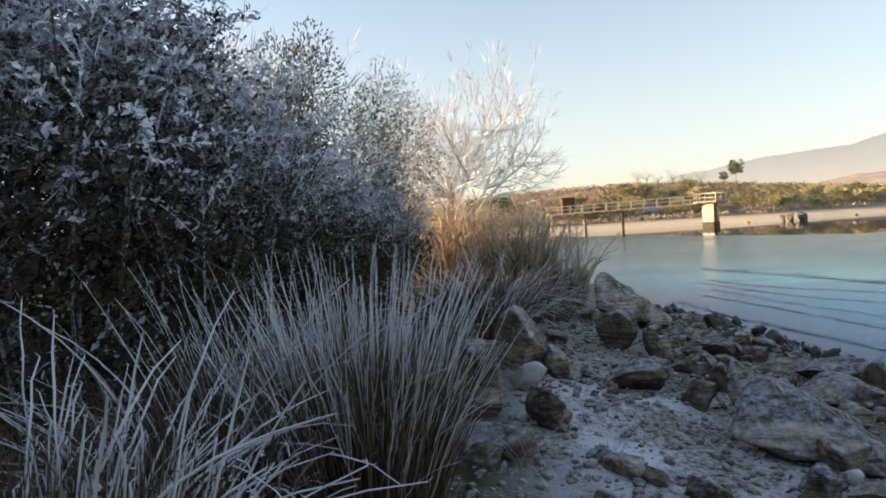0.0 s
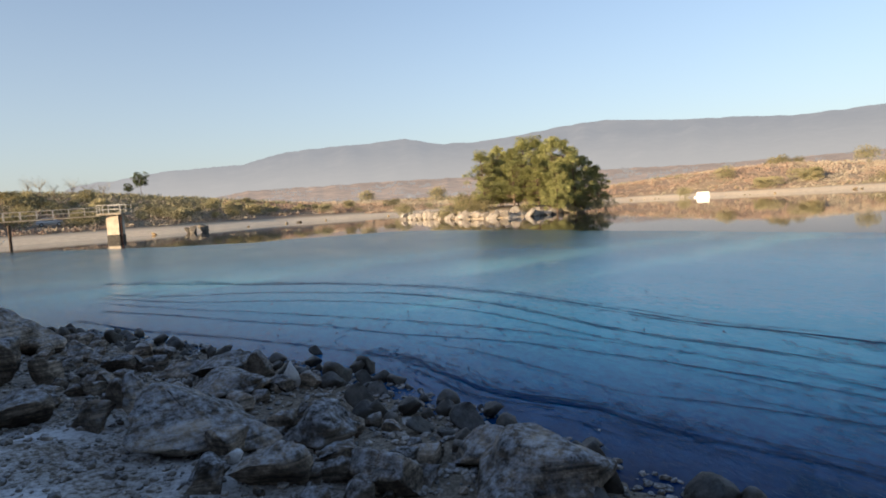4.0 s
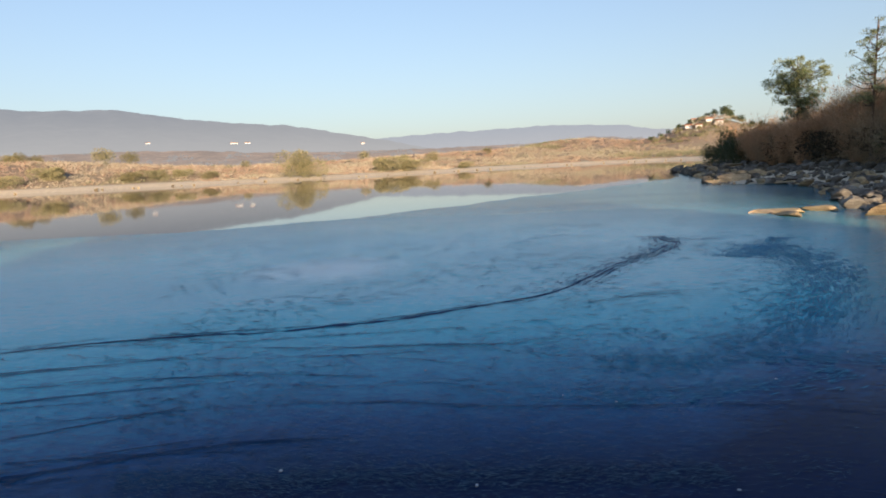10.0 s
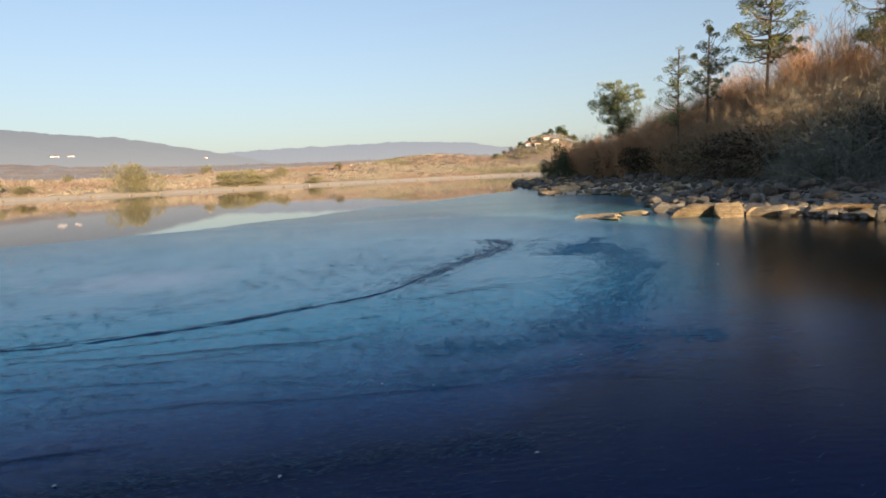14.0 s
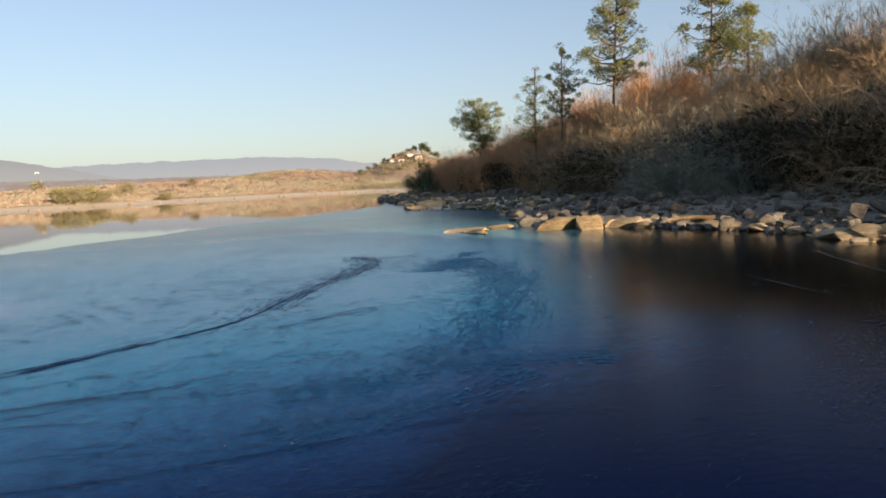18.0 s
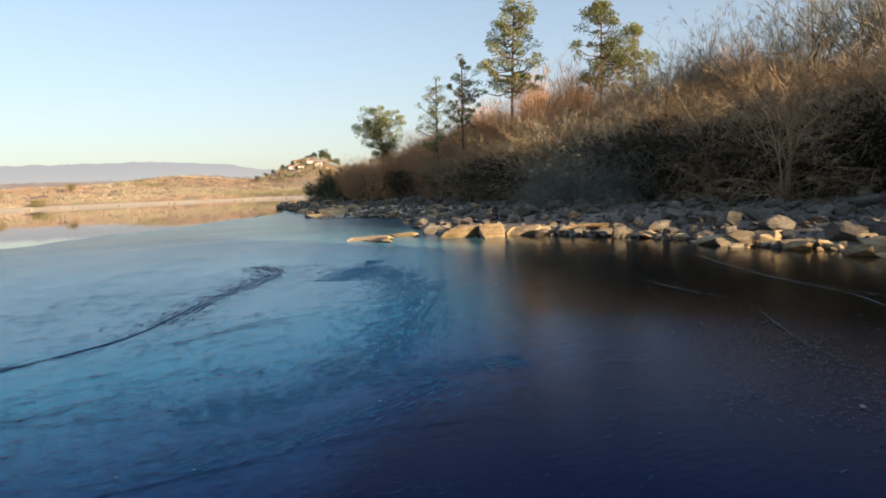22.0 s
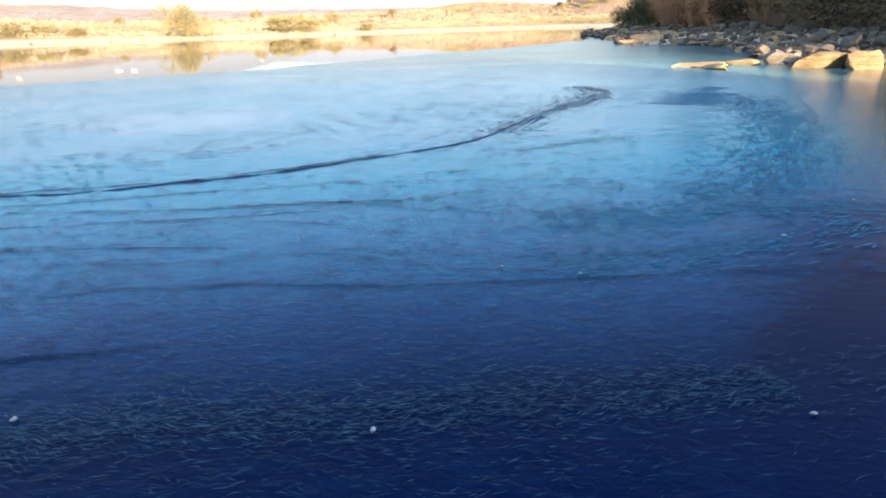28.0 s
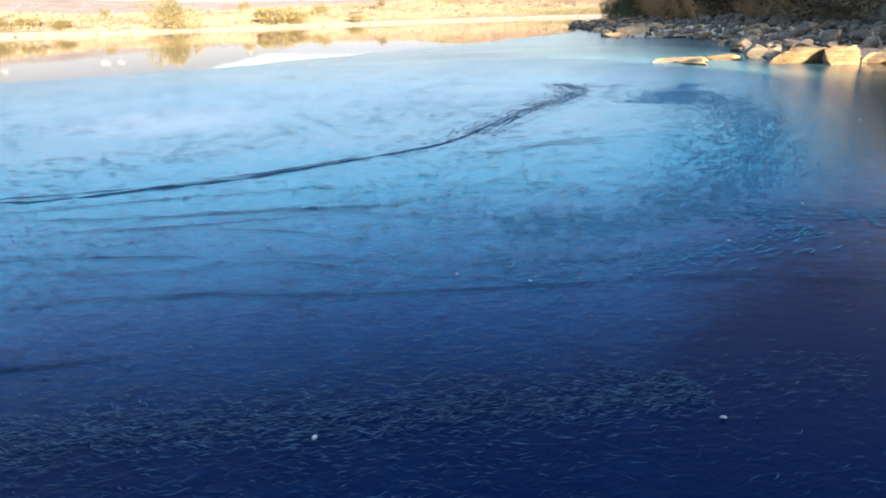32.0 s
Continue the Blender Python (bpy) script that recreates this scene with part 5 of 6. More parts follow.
def grass_tuft(x, y, radius, blades, tall, seed, label, kinds, lean=0.5, group="frosted grass tufts", base=True):
    rng = random.Random(seed)
    root = new("grass_tuft")
    root.location = (x, y, rest_z(x, y) - 0.02)
    for _ in range(blades):
        a, r = rng.uniform(0, 6.3), radius * math.sqrt(rng.random())
        ob = part("blade", rng.choice(kinds), root)
        s = rng.uniform(0.75, 1.1) * tall
        ob.matrix_basis = Matrix.Translation((math.cos(a) * r, math.sin(a) * r, 0)) @ Matrix.Rotation(a + rng.gauss(0, 0.7), 4, "Z") @ Matrix.Rotation(lean * r / radius * rng.uniform(0.4, 1.2), 4, "Y") @ Matrix.Diagonal((s, s, s, 1))
    # brown dead grass; in reed clumps it also stands for their shaded lower half
    if base:
        mass = Mass()
        for _ in range(blades * 5):
            a, r = rng.uniform(0, 6.3), radius * 1.1 * math.sqrt(rng.random())
            p = Vector((math.cos(a) * r, math.sin(a) * r, 0))
            h = tall * rng.uniform(0.3, 0.75)
            q = p + Vector((math.cos(a) * lean * r / radius * h + rng.gauss(0, 0.08), math.sin(a) * lean * r / radius * h + rng.gauss(0, 0.08), h))
            mass.tube([p, p.lerp(q, 0.55) + Vector((0, 0, 0.05 * h)), q], [0.004, 0.0035, 0.001], 3)
        part("thatch", mass.mesh("thatch", GRASS_BASE), root, "brown dead grass at the foot")
    return tagged(root, label, "grass", group)


BLADES = blade_meshes("blade", 14, 1.0, GRASS_RIME, 71)
BLADES_THICK = blade_meshes("blade", 14, 1.0, GRASS_RIME, 75, 0.0058, 0.75)
BLADES_UP = blade_meshes("blade", 12, 1.0, GRASS_RIME, 73, 0.0024, 0.55)
REEDS = blade_meshes("reed", 10, 1.0, REED, 72, 0.009, 0.7)
grass_tuft(-0.82, 3.4, 0.25, 600, 1.5, 1, "tall frosted grass tuft, white tips over brown thatch", BLADES_UP, 0.20)
grass_tuft(-1.72, 2.2, 0.46, 400, 1.35, 2, "loose frosted grass stalks in front of brambles", BLADES_THICK, 0.15)
grass_tuft(-1.3, 3.7, 0.34, 150, 1.45, 9, "thin frosted grass stalks beside the tall tuft", BLADES_UP, 0.3)
grass_tuft(-1.55, 3.3, 0.45, 150, 1.3, 3, "sparse frosted grass at the foot of brambles", BLADES, 0.45)
grass_tuft(-0.15, 9.0, 0.5, 150, 0.95, 4, "low white-frosted grass tuft beside boulders", BLADES, 0.6)
grass_tuft(0.0, 9.9, 0.65, 260, 1.35, 5, "white-frosted grass tuft before golden reeds", BLADES, 0.6)
grass_tuft(0.35, 10.6, 0.5, 170, 1.0, 10, "lilac-white frosted grass tuft before golden reeds", BLADES, 0.6)
grass_tuft(1.0, 11.3, 0.45, 150, 0.95, 11, "lilac-white frosted grass tuft before golden reeds", BLADES, 0.55)
grass_tuft(-0.6, 10.9, 0.5, 150, 1.2, 12, "lilac-white frosted grass tuft before golden reeds", BLADES, 0.55)
grass_tuft(0.05, 4.6, 0.16, 40, 0.4, 6, "small frosted grass sprig among stones", BLADES, 0.7, base=False)
grass_tuft(0.65, 4.9, 0.10, 26, 0.25, 7, "small frosted grass sprig among stones", BLADES, 0.7, base=False)
grass_tuft(0.2, 3.9, 0.14, 30, 0.35, 8, "small frosted grass sprig among stones", BLADES, 0.8, base=False)


def reed_bed():
    rng = random.Random(81)
    for i in range(13):
        k = i / 12
        x, y = -1.9 + 3.4 * k + rng.gauss(0, 0.2), 17.6 - 4.7 * k + rng.gauss(0, 0.5)
        tall = rng.uniform(2.2, 2.8) * (1 - 0.30 * k)
        clump = grass_tuft(x, y, 0.6, 80, tall, 90 + i, "golden dry reed clump, tops in low sun", REEDS, 0.22, "reed clumps on the point")
        plumes = Mass()
        for _ in range(150):
            a, r = rng.uniform(0, 6.3), 0.75 * math.sqrt(rng.random())
            p = Vector((math.cos(a) * r, math.sin(a) * r, tall * rng.uniform(0.62, 1.0)))
            for _ in range(9):
                q = p + Vector((rng.gauss(0, 0.02), rng.gauss(0, 0.02), rng.uniform(-0.12, 0.12)))
                e = Vector((rng.gauss(0, 0.5), rng.gauss(0, 0.5), 1)).normalized()
                plumes.blade(q, q + e * rng.uniform(0.06, 0.14), 0.010, rand_dir(rng))
        part("plume", plumes.mesh("plume", REED), clump, "feathery golden seed heads")


reed_bed()


def bramble(cx, cy, wide, deep, tall, seed, leaves, label, leaf=0.055):
    """A mound of arching stems under a skin of small frosted leaves."""
    rng = random.Random(seed)
    root = new("bramble_bush")
    root.location = (cx, cy, rest_z(cx, cy))
    stems, foliage, foot = Mass(), Mass(), Mass()
    lobes = []
    for _ in range(16):
        a, r = rng.uniform(0, 6.3), math.sqrt(rng.random())
        lobes.append((Vector((math.cos(a) * r * wide * 0.62, math.sin(a) * r * deep * 0.62, tall * rng.uniform(0.15, 0.74) * (1.05 - 0.35 * r))), rng.uniform(0.30, 0.44)))
    for c, s in lobes:
        for _ in range(5):
            d = rand_dir(rng, 0.5)
            end = c + Vector((d.x * wide * s, d.y * deep * s, abs(d.z) * tall * s))
            end2 = end + Vector((d.x, d.y, -0.6)) * rng.uniform(0.15, 0.5)
            low_end = Vector((c.x * 0.6, c.y * 0.6, -0.1))
            stems.tube([low_end, low_end.lerp(c, 0.6), c, end, end2], [0.012, 0.011, 0.009, 0.006, 0.003], 4)
    for k in range(leaves // 7):
        c, s = lobes[k % len(lobes)]
        d = rand_dir(rng, 0.15)
        f = rng.random() ** 0.28
        p = c + Vector((d.x * wide * s, d.y * deep * s, d.z * tall * s)) * f * (0.93 + 0.35 * noise.noise((c + d) * 2.7))
        if p.z < 0.02:
            p.z = rng.uniform(0.02, 0.3 * tall)
        # low leaves go to the dark mass that stands for the shaded hollow
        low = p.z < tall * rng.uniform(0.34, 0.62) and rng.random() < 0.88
        e = (rand_dir(rng) * 0.9 + d * 0.8 + Vector((0, 0, 0.1))).normalized()
        run = leaf * rng.uniform(2.5, 5.0)
        sag = Vector((0, 0, -run * 0.3))
        if not low:
            stems.tube([p, p + e * run * 0.5, p + e * run + sag], [0.0022, 0.002, 0.0012], 3)
        side = (e.orthogonal() + rand_dir(rng) * 0.5).normalized()
        for q in range(8):
            t = (q + 0.6) / 8
            a = p + e * run * t + sag * t * t
            way = (e * 0.7 + side * (1 if q % 2 else -1) + rand_dir(rng) * 0.35).normalized()
            ln = leaf * rng.uniform(0.6, 1.25)
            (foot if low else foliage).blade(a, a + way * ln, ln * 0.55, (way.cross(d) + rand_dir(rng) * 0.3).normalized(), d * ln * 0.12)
    spray = Mass()
    for k in range(leaves // 18):          # rimed shoots arching out of the thicket
        c, s = lobes[k % len(lobes)]
        d = rand_dir(rng, 0.5)
        if d.z < -0.15:
            continue
        p = c + Vector((d.x * wide * s, d.y * deep * s, d.z * tall * s)) * rng.uniform(0.85, 1.08)
        if p.z < tall * rng.uniform(0.38, 0.6):
            continue
        e = (d * 0.8 + rand_dir(rng) * 0.8 + Vector((0, 0, 0.2))).normalized()
        run = rng.uniform(0.14, 0.42)
        pts = [p + e * run * t + Vector((0, 0, -0.35 * run * t * t)) for t in (0, 0.35, 0.7, 1.0)]
        spray.tube(pts, [0.004, 0.004, 0.003, 0.002], 3)
        for q in range(11):
            t = (q + 0.5) / 11
            a = p + e * run * t + Vector((0, 0, -0.35 * run * t * t))
            way = (e * 0.6 + rand_dir(rng)).normalized()
            ln = leaf * rng.uniform(0.6, 1.15)
            spray.blade(a, a + way * ln, ln * 0.5, (way.cross(d) + rand_dir(rng) * 0.3).normalized(), d * ln * 0.12)
    part("frosted_spray", spray.mesh("frosted_spray", SPRAY), root, "white rimed shoots on the outside")
    part("stem_frame", stems.mesh("stem_frame", STEM), root)
    part("foliage", foliage.mesh("foliage", BRAMBLE), root)
    part("inner_foliage", foot.mesh("inner_foliage", SHADED_LEAVES), root, "unfrosted low leaves, the hollow's shade put into their colour")
    return tagged(root, label, "shrub", "bramble thicket on the shore")


bramble(-2.9, 4.6, 1.5, 1.5, 3.7, 1, 30000, "dense frosted bramble thicket with dark hollows", 0.058)
bramble(-2.7, 7.1, 1.6, 1.7, 3.3, 2, 28000, "tall bramble thicket with blue-grey frosted leaves", 0.047)
bramble(-4.9, 5.8, 2.0, 2.0, 4.9, 3, 30000, "tall dark bramble thicket with frosted leaves", 0.062)
bramble(-2.3, 9.6, 1.4, 1.6, 2.7, 4, 23000, "rounded bramble bush white with frost", 0.047)
bramble(-1.7, 12.3, 1.1, 1.3, 2.5, 5, 17000, "low bramble bush beside golden reeds", 0.047)
bramble(-4.8, 9.2, 2.0, 2.1, 4.4, 6, 24000, "tall frosted thicket behind brambles", 0.058)

rime_bush = bare_shrub("willow_shrub", 301, TWIG_RIME, 3.2, 22, "upright frosted willow shrub behind brambles", spread=0.4, kids=5, radius=0.03, droop=0.2)
stand(rime_bush, -4.2, 12.3, 1.2, 0.3)
broom = leaf_bush("frosted_evergreen", 302, 2.4, 4.9, EVERGREEN, "dense grey-green evergreen shrub whitened with frost", 9000, 0.07)
stand(broom, -1.95, 12.8, 0.98, 0.5)
repeat(broom, -3.2, 11.9, 1.1, 2.5)
repeat(rime_bush, -5.6, 13.0, 1.35, 4.2)


def bare_tree(name, seed, tall, trunk, material, label, level=3, kids=5, spread=0.55, start=0.28, sides=4, lift=0.10, wander=0.14):
    rng = random.Random(seed)
    root = new(name)
    stem, mass, tips = Mass(), Mass(), []
    pts = [Vector((rng.gauss(0, 0.03) * i, rng.gauss(0, 0.03) * i, -0.2 + tall * 0.5 * i / 5)) for i in range(6)]
    stem.tube(pts, [trunk * (1 - 0.5 * i / 5) for i in range(6)], 7)
    for k in range(13):
        p = pts[rng.randrange(1, 5)].lerp(pts[5], start + 0.5 * rng.random() * k / 13)
        a = k * 2.4
        grow(mass, p, Vector((math.cos(a) * 0.75, math.sin(a) * 0.75, rng.uniform(0.35, 1.2))), tall * rng.uniform(0.38, 0.52), trunk * 0.42, level - 1, rng, spread, lift, kids, wander, tips, sides)
    fuzz = Mass()
    for p, d in tips:
        for _ in range(11):
            e = (d + rand_dir(rng) * 0.9 + Vector((0, 0, 0.25))).normalized()
            fuzz.blade(p - d * 0.12, p + e * tall * rng.uniform(0.03, 0.085), 0.011, rand_dir(rng))
    part("trunk", stem.mesh("trunk", BARK, True), root)
    part("branch_frame", mass.mesh("branch_frame", material), root)
    part("twig_haze", fuzz.mesh("twig_haze", material), root)
    return tagged(root, label, "tree")


frost_tree = bare_tree("bare_tree", 411, 6.4, 0.13, TWIG_RIME, "bare spreading tree whitened with frost behind reeds", kids=8, spread=0.66, sides=5, lift=0.05, wander=0.22)
stand(frost_tree, -0.6, 18.3, 0.86, 0.4, squash=1.08)

# ---- wooded bank across the bay ----
BANK_FOOT = [(72, -72), (58, -62), (48, -55), (38, -49), (28, -44.5), (19.5, -40), (14.5, -36.5), (10, -34), (3, -32), (-1.8, -30.8), (-6, -29.6), (-10, -28.5), (-15, -27), (-20, -24)]
shrub_red = bare_shrub("bank_shrub", 501, TWIG, 3.6, 46, "leafless reddish-brown shrub on the bank", kids=6, spread=0.9, droop=0.04, flare=1.1, radius=0.022)
shrub_gold = bare_shrub("bank_shrub", 502, TWIG, 3.4, 50, "leafless golden-brown thicket on the bank", kids=6, spread=0.95, droop=0.03, flare=1.15, radius=0.022)
shrub_grey = bare_shrub("lichen_shrub", 503, TWIG_GREY, 3.4, 46, "grey lichened shrub spreading over stones", kids=5, spread=1.0, droop=-0.05, flare=1.8)
shrub_leaf = leaf_bush("evergreen_bush", 504, 3.0, 2.6, OLIVE, "dull olive evergreen bush on the bank", 2600, 0.13)
shrub_blue = leaf_bush("frosted_broom", 505, 2.8, 2.8, BROOM, "dark broom bush with blue-grey frosted sprays", 3400, 0.12)
thicket_core = leaf_bush("thicket_bush", 507, 3.0, 2.3, SHADED_LEAVES, "tangled undergrowth inside the thicket, its shade put into the colour", 1500, 0.2)
tree_bare = bare_tree("bare_bank_tree", 506, 6.0, 0.09, TWIG_GREY, "slender bare tree above the thicket", kids=5)
shrub_up = bare_shrub("bank_shrub", 508, TWIG_RED, 3.5, 40, "upright red-brown leafless shrub on the bank", kids=7, spread=0.45, droop=0.25, flare=0.5, radius=0.02)
lichen = bare_shrub("lichen_shrub", 509, LICHEN, 4.4, 20, "pale grey lichened shrub arching over stones", kids=5, spread=0.8, droop=-0.10, flare=1.5, radius=0.035, fine=0.008)
arching = bare_shrub("arching_tree", 510, TWIG, 5.2, 10, "many-stemmed tree with pale trunks and drooping branches", "tree", kids=7, spread=0.8, droop=-0.03, flare=0.6, radius=0.07, level=2, fine=0.007)


def plant_bank():
    rng = random.Random(55)
    used = set()

    def put(ob, x, y, s, group):
        turn = rng.uniform(0, 6.3)
        if ob.name not in used:
            used.add(ob.name)
            stand(ob, x, y, s, turn)
            ob["group"] = group
        else:
            repeat(ob, x, y, s, turn, group)

    for i in range(len(BANK_FOOT) - 1):
        (ax, ay), (bx, by) = BANK_FOOT[i], BANK_FOOT[i + 1]
        run = math.hypot(bx - ax, by - ay)
        n = max(2, round(run / 2.1))
        nx, ny = (by - ay) / run, -(bx - ax) / run
        if ny > 0:
            nx, ny = -nx, -ny
        for k in range(n):
            t = (k + rng.uniform(0.2, 0.8)) / n
            x, y = ax + (bx - ax) * t, ay + (by - ay) * t
            small = 1 - 0.28 * min(1, max(0, (x - 22) / 35))
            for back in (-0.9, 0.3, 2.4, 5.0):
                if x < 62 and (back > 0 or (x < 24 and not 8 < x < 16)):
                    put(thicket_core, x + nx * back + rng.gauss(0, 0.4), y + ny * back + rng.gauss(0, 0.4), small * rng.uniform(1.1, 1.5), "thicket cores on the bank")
            for row, back in enumerate((0.6, 3.4, 6.6, 10.5)):
                if (row == 3 and rng.random() < 0.3) or (row == 0 and -16 < x < 9 and k % 4):
                    continue
                px, py = x + nx * back + rng.gauss(0, 0.5), y + ny * back + rng.gauss(0, 0.5)
                if x < -4.5:
                    kind = rng.choice((shrub_blue, shrub_blue, shrub_leaf, shrub_gold)) if row < 3 else rng.choice((shrub_gold, shrub_leaf))
                elif 9 < x < 15 and row == 0:
                    kind = shrub_grey
                elif x > 12 and row > 0:
                    kind = rng.choice((shrub_up, shrub_up, shrub_red, shrub_gold))
                elif x > 24:
                    kind = rng.choice((shrub_gold, shrub_up, shrub_red, shrub_leaf))
                else:
                    kind = rng.choice((shrub_red, shrub_gold, shrub_gold, shrub_leaf if row else shrub_grey))
                put(kind, px, py, small * rng.uniform(1.0, 1.5) * (1.25 if kind is shrub_up and 21 < x < 36 else 0.85 if row == 3 else 1.0), "shrubs on the bank")
    for x, y, s in ((56, -59.6, 0.9), (52.5, -57.2, 1.0), (49.5, -55, 0.95), (46.5, -52.8, 1.0), (43.5, -50.8, 0.9), (40, -48.8, 0.95)):
        put(shrub_up, x, y, s, "shrubs on the bank")
    put(lichen, 13.0, -31.6, 1.0, "shrubs on the bank")
    put(lichen, 15.2, -33.8, 0.8, "shrubs on the bank")
    put(lichen, 10.6, -31.9, 0.75, "shrubs on the bank")
    put(arching, 3.2, -30.2, 1.05, "arching trees on the bank")
    put(arching, -0.6, -31.2, 1.0, "arching trees on the bank")
    put(arching, 6.6, -31.8, 0.9, "arching trees on the bank")
    put(arching, -4.2, -32.0, 1.0, "arching trees on the bank")
    for x, y, s in ((-7, -34, 1.5), (-9.5, -33, 1.6), (-11.5, -34.5, 1.7), (-8.5, -37, 1.7), (-13.5, -32, 1.6), (-5.5, -36.5, 1.5), (-12, -38, 1.8), (-15.5, -35, 1.8)):
        put(shrub_blue, x, y, s, "shrubs on the bank")
    for x, y, s in ((6.4, -40, 1.2), (3.0, -39.5, 1.4), (-0.6, -39, 1.45), (-2.4, -40.5, 1.3), (0.8, -42, 1.45), (9.5, -42, 1.1), (12.5, -42, 1.0), (-6, -40, 1.2)):
        put(tree_bare, x, y, s, "bare trees on the bank")


plant_bank()
for x, y, top, start, wide, seed, mat, shape, label, clumps in (
        (44.6, -53.9, 10.9, 0.5, 2.9, 601, NEEDLE, "umbrella", "lone umbrella pine at the end of the bank", 95),
        (30.7, -44.4, 11.2, 0.48, 1.8, 602, NEEDLE, "ball", "thin sparse pine with a bare lower trunk", 44),
        (28.9, -45.6, 12.8, 0.55, 1.7, 603, NEEDLE_DARK, "ball", "slender pine with a dark tufted crown", 52),
        (24.9, -46.8, 16.9, 0.56, 2.9, 604, NEEDLE, "ball", "tall pine with open branches over the thicket", 70),
        (17.3, -46.9, 15.6, 0.5, 2.8, 605, NEEDLE, "ball", "tall open-crowned pine over the thicket", 62),
        (15.6, -49.5, 13.9, 0.30, 1.9, 606, NEEDLE, "ball", "bushy yellow-green young pine", 70),
        (19.0, -49.0, 11.5, 0.5, 1.9, 607, NEEDLE_DARK, "umbrella", "low dark pine behind the thicket", 34)):
    stand(pine("pine_tree", seed, top - rest_z(x, y), start, wide, mat, label, round(clumps * 1.25), 0.03, shape, 75, True), x, y, 1.0, seed)
for x, y, s, seed in ((62, -61, 1.0, 1), (59.5, -60, 1.25, 2), (57, -59, 1.2, 3), (64.5, -62.5, 0.8, 4)):
    stand(leaf_bush("evergreen_bush", 640 + seed, 2.6, 3.6, NEEDLE_DARK, "dark evergreen bush at the end of the bank", 1500, 0.2), x, y, s, seed)

# unseen woods added behind the camera to keep the near shore in shade
shade_tree = pine("pine_tree", 700, 7.0, 0.1, 2.6, NEEDLE_DARK, "unseen dark pine added above the shore to cast shade", 60, 0.02, "cone", 90)
stand(shade_tree, -13, 3, 1.0, 0)
for i in range(44):
    repeat(shade_tree, -13.0 - 2.7 * (i % 4), -12.5 + 23.5 * i / 43, 1.0 + 0.25 * ((i * 7) % 5) / 5, i * 1.3, "pines above the shore")
for i in range(48):
    x, y = -16.0 - 2.6 * (i % 4), -22.4 - 25 * i / 47
    repeat(shade_tree, x, y, max(0.5, (8.4 - rest_z(x, y)) / 6.1) * (0.9 + 0.2 * ((i * 7) % 5) / 5), i * 1.7, "pines above the shore")
for i in range(24):
    x, y = -37.0 - 2.5 * (i % 3), 13.5 + 40 * i / 23
    repeat(shade_tree, x, y, max(0.4, (8.4 - rest_z(x, y)) / 6.4), i * 2.1, "pines above the shore")
for x, y, k in ((-19, -15.2, 0.7), (-22, -12.5, 0.6)):
    repeat(shade_tree, x, y, k, x, "pines above the shore")

# ---- island ----
def build_island():
    rng = random.Random(66)
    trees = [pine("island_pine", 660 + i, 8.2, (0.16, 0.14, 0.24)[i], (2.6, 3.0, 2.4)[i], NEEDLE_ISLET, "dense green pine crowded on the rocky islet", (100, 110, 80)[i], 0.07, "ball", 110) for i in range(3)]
    spots = [(52.6, 85, 0.98), (54.2, 90, 1.05), (55.2, 84, 0.95), (57.0, 89, 1.18), (58.4, 85, 1.22), (59.6, 92, 1.18), (60.6, 87, 1.02), (61.6, 91, 0.95), (62.6, 90, 0.76), (57.8, 96, 1.1), (54.0, 96, 0.95), (53.2, 88, 0.9), (56.2, 86, 1.12), (55.6, 91, 1.0), (57.4, 83, 0.85), (59.0, 82, 0.8)]
    for i, (b, d, s) in enumerate(spots):
        x, y = d * math.sin(radians(b)), d * math.cos(radians(b))
        if i < 3:
            stand(trees[i], x, y, s, i)
            trees[i]["group"] = "pines on the islet"
        else:
            repeat(trees[i % 3], x, y, s, i * 1.1, "pines on the islet")
    bush = leaf_bush("islet_shrub", 670, 3.2, 2.6, OLIVE, "yellow-green shrub on the islet", 900, 0.3)
    for i, (b, d, s) in enumerate(((48.9, 88, 0.7), (50.0, 87, 0.9), (51.0, 86, 1.15), (52.0, 83, 1.0), (56.2, 82, 0.5), (62.4, 88, 0.7), (63.2, 94, 0.7), (60.2, 84, 0.4))):
        x, y = d * math.sin(radians(b)), d * math.cos(radians(b))
        stand(bush, x, y, s, 0) if i == 0 else repeat(bush, x, y, s, i, "shrubs on the islet")
    n = len(ISLAND)
    for i in range(n):
        ax, ay = ISLAND[i]
        bx, by = ISLAND[(i + 1) % n]
        if ax + bx > 175:
            continue
        for k in range(int(math.hypot(bx - ax, by - ay) / 0.36)):
            t = rng.random()
            off = 2.6 * rng.random() ** 1.8 - 0.4
            x, y = ax + (bx - ax) * t, ay + (by - ay) * t
            x, y = x + (80 - x) / 30 * off, y + (58 - y) / 15 * off
            s = 0.55 + 1.3 * rng.random() ** 2.0
            place_rock("islet", x, y, s, s * rng.uniform(0.45, 0.8), rng, "islet_rock", "pale sunlit granite block on the islet shore", "rocks round the islet")


build_island()

# ---- far shores ----
def polar(b, d):
    return d * math.sin(radians(b)), d * math.cos(radians(b))


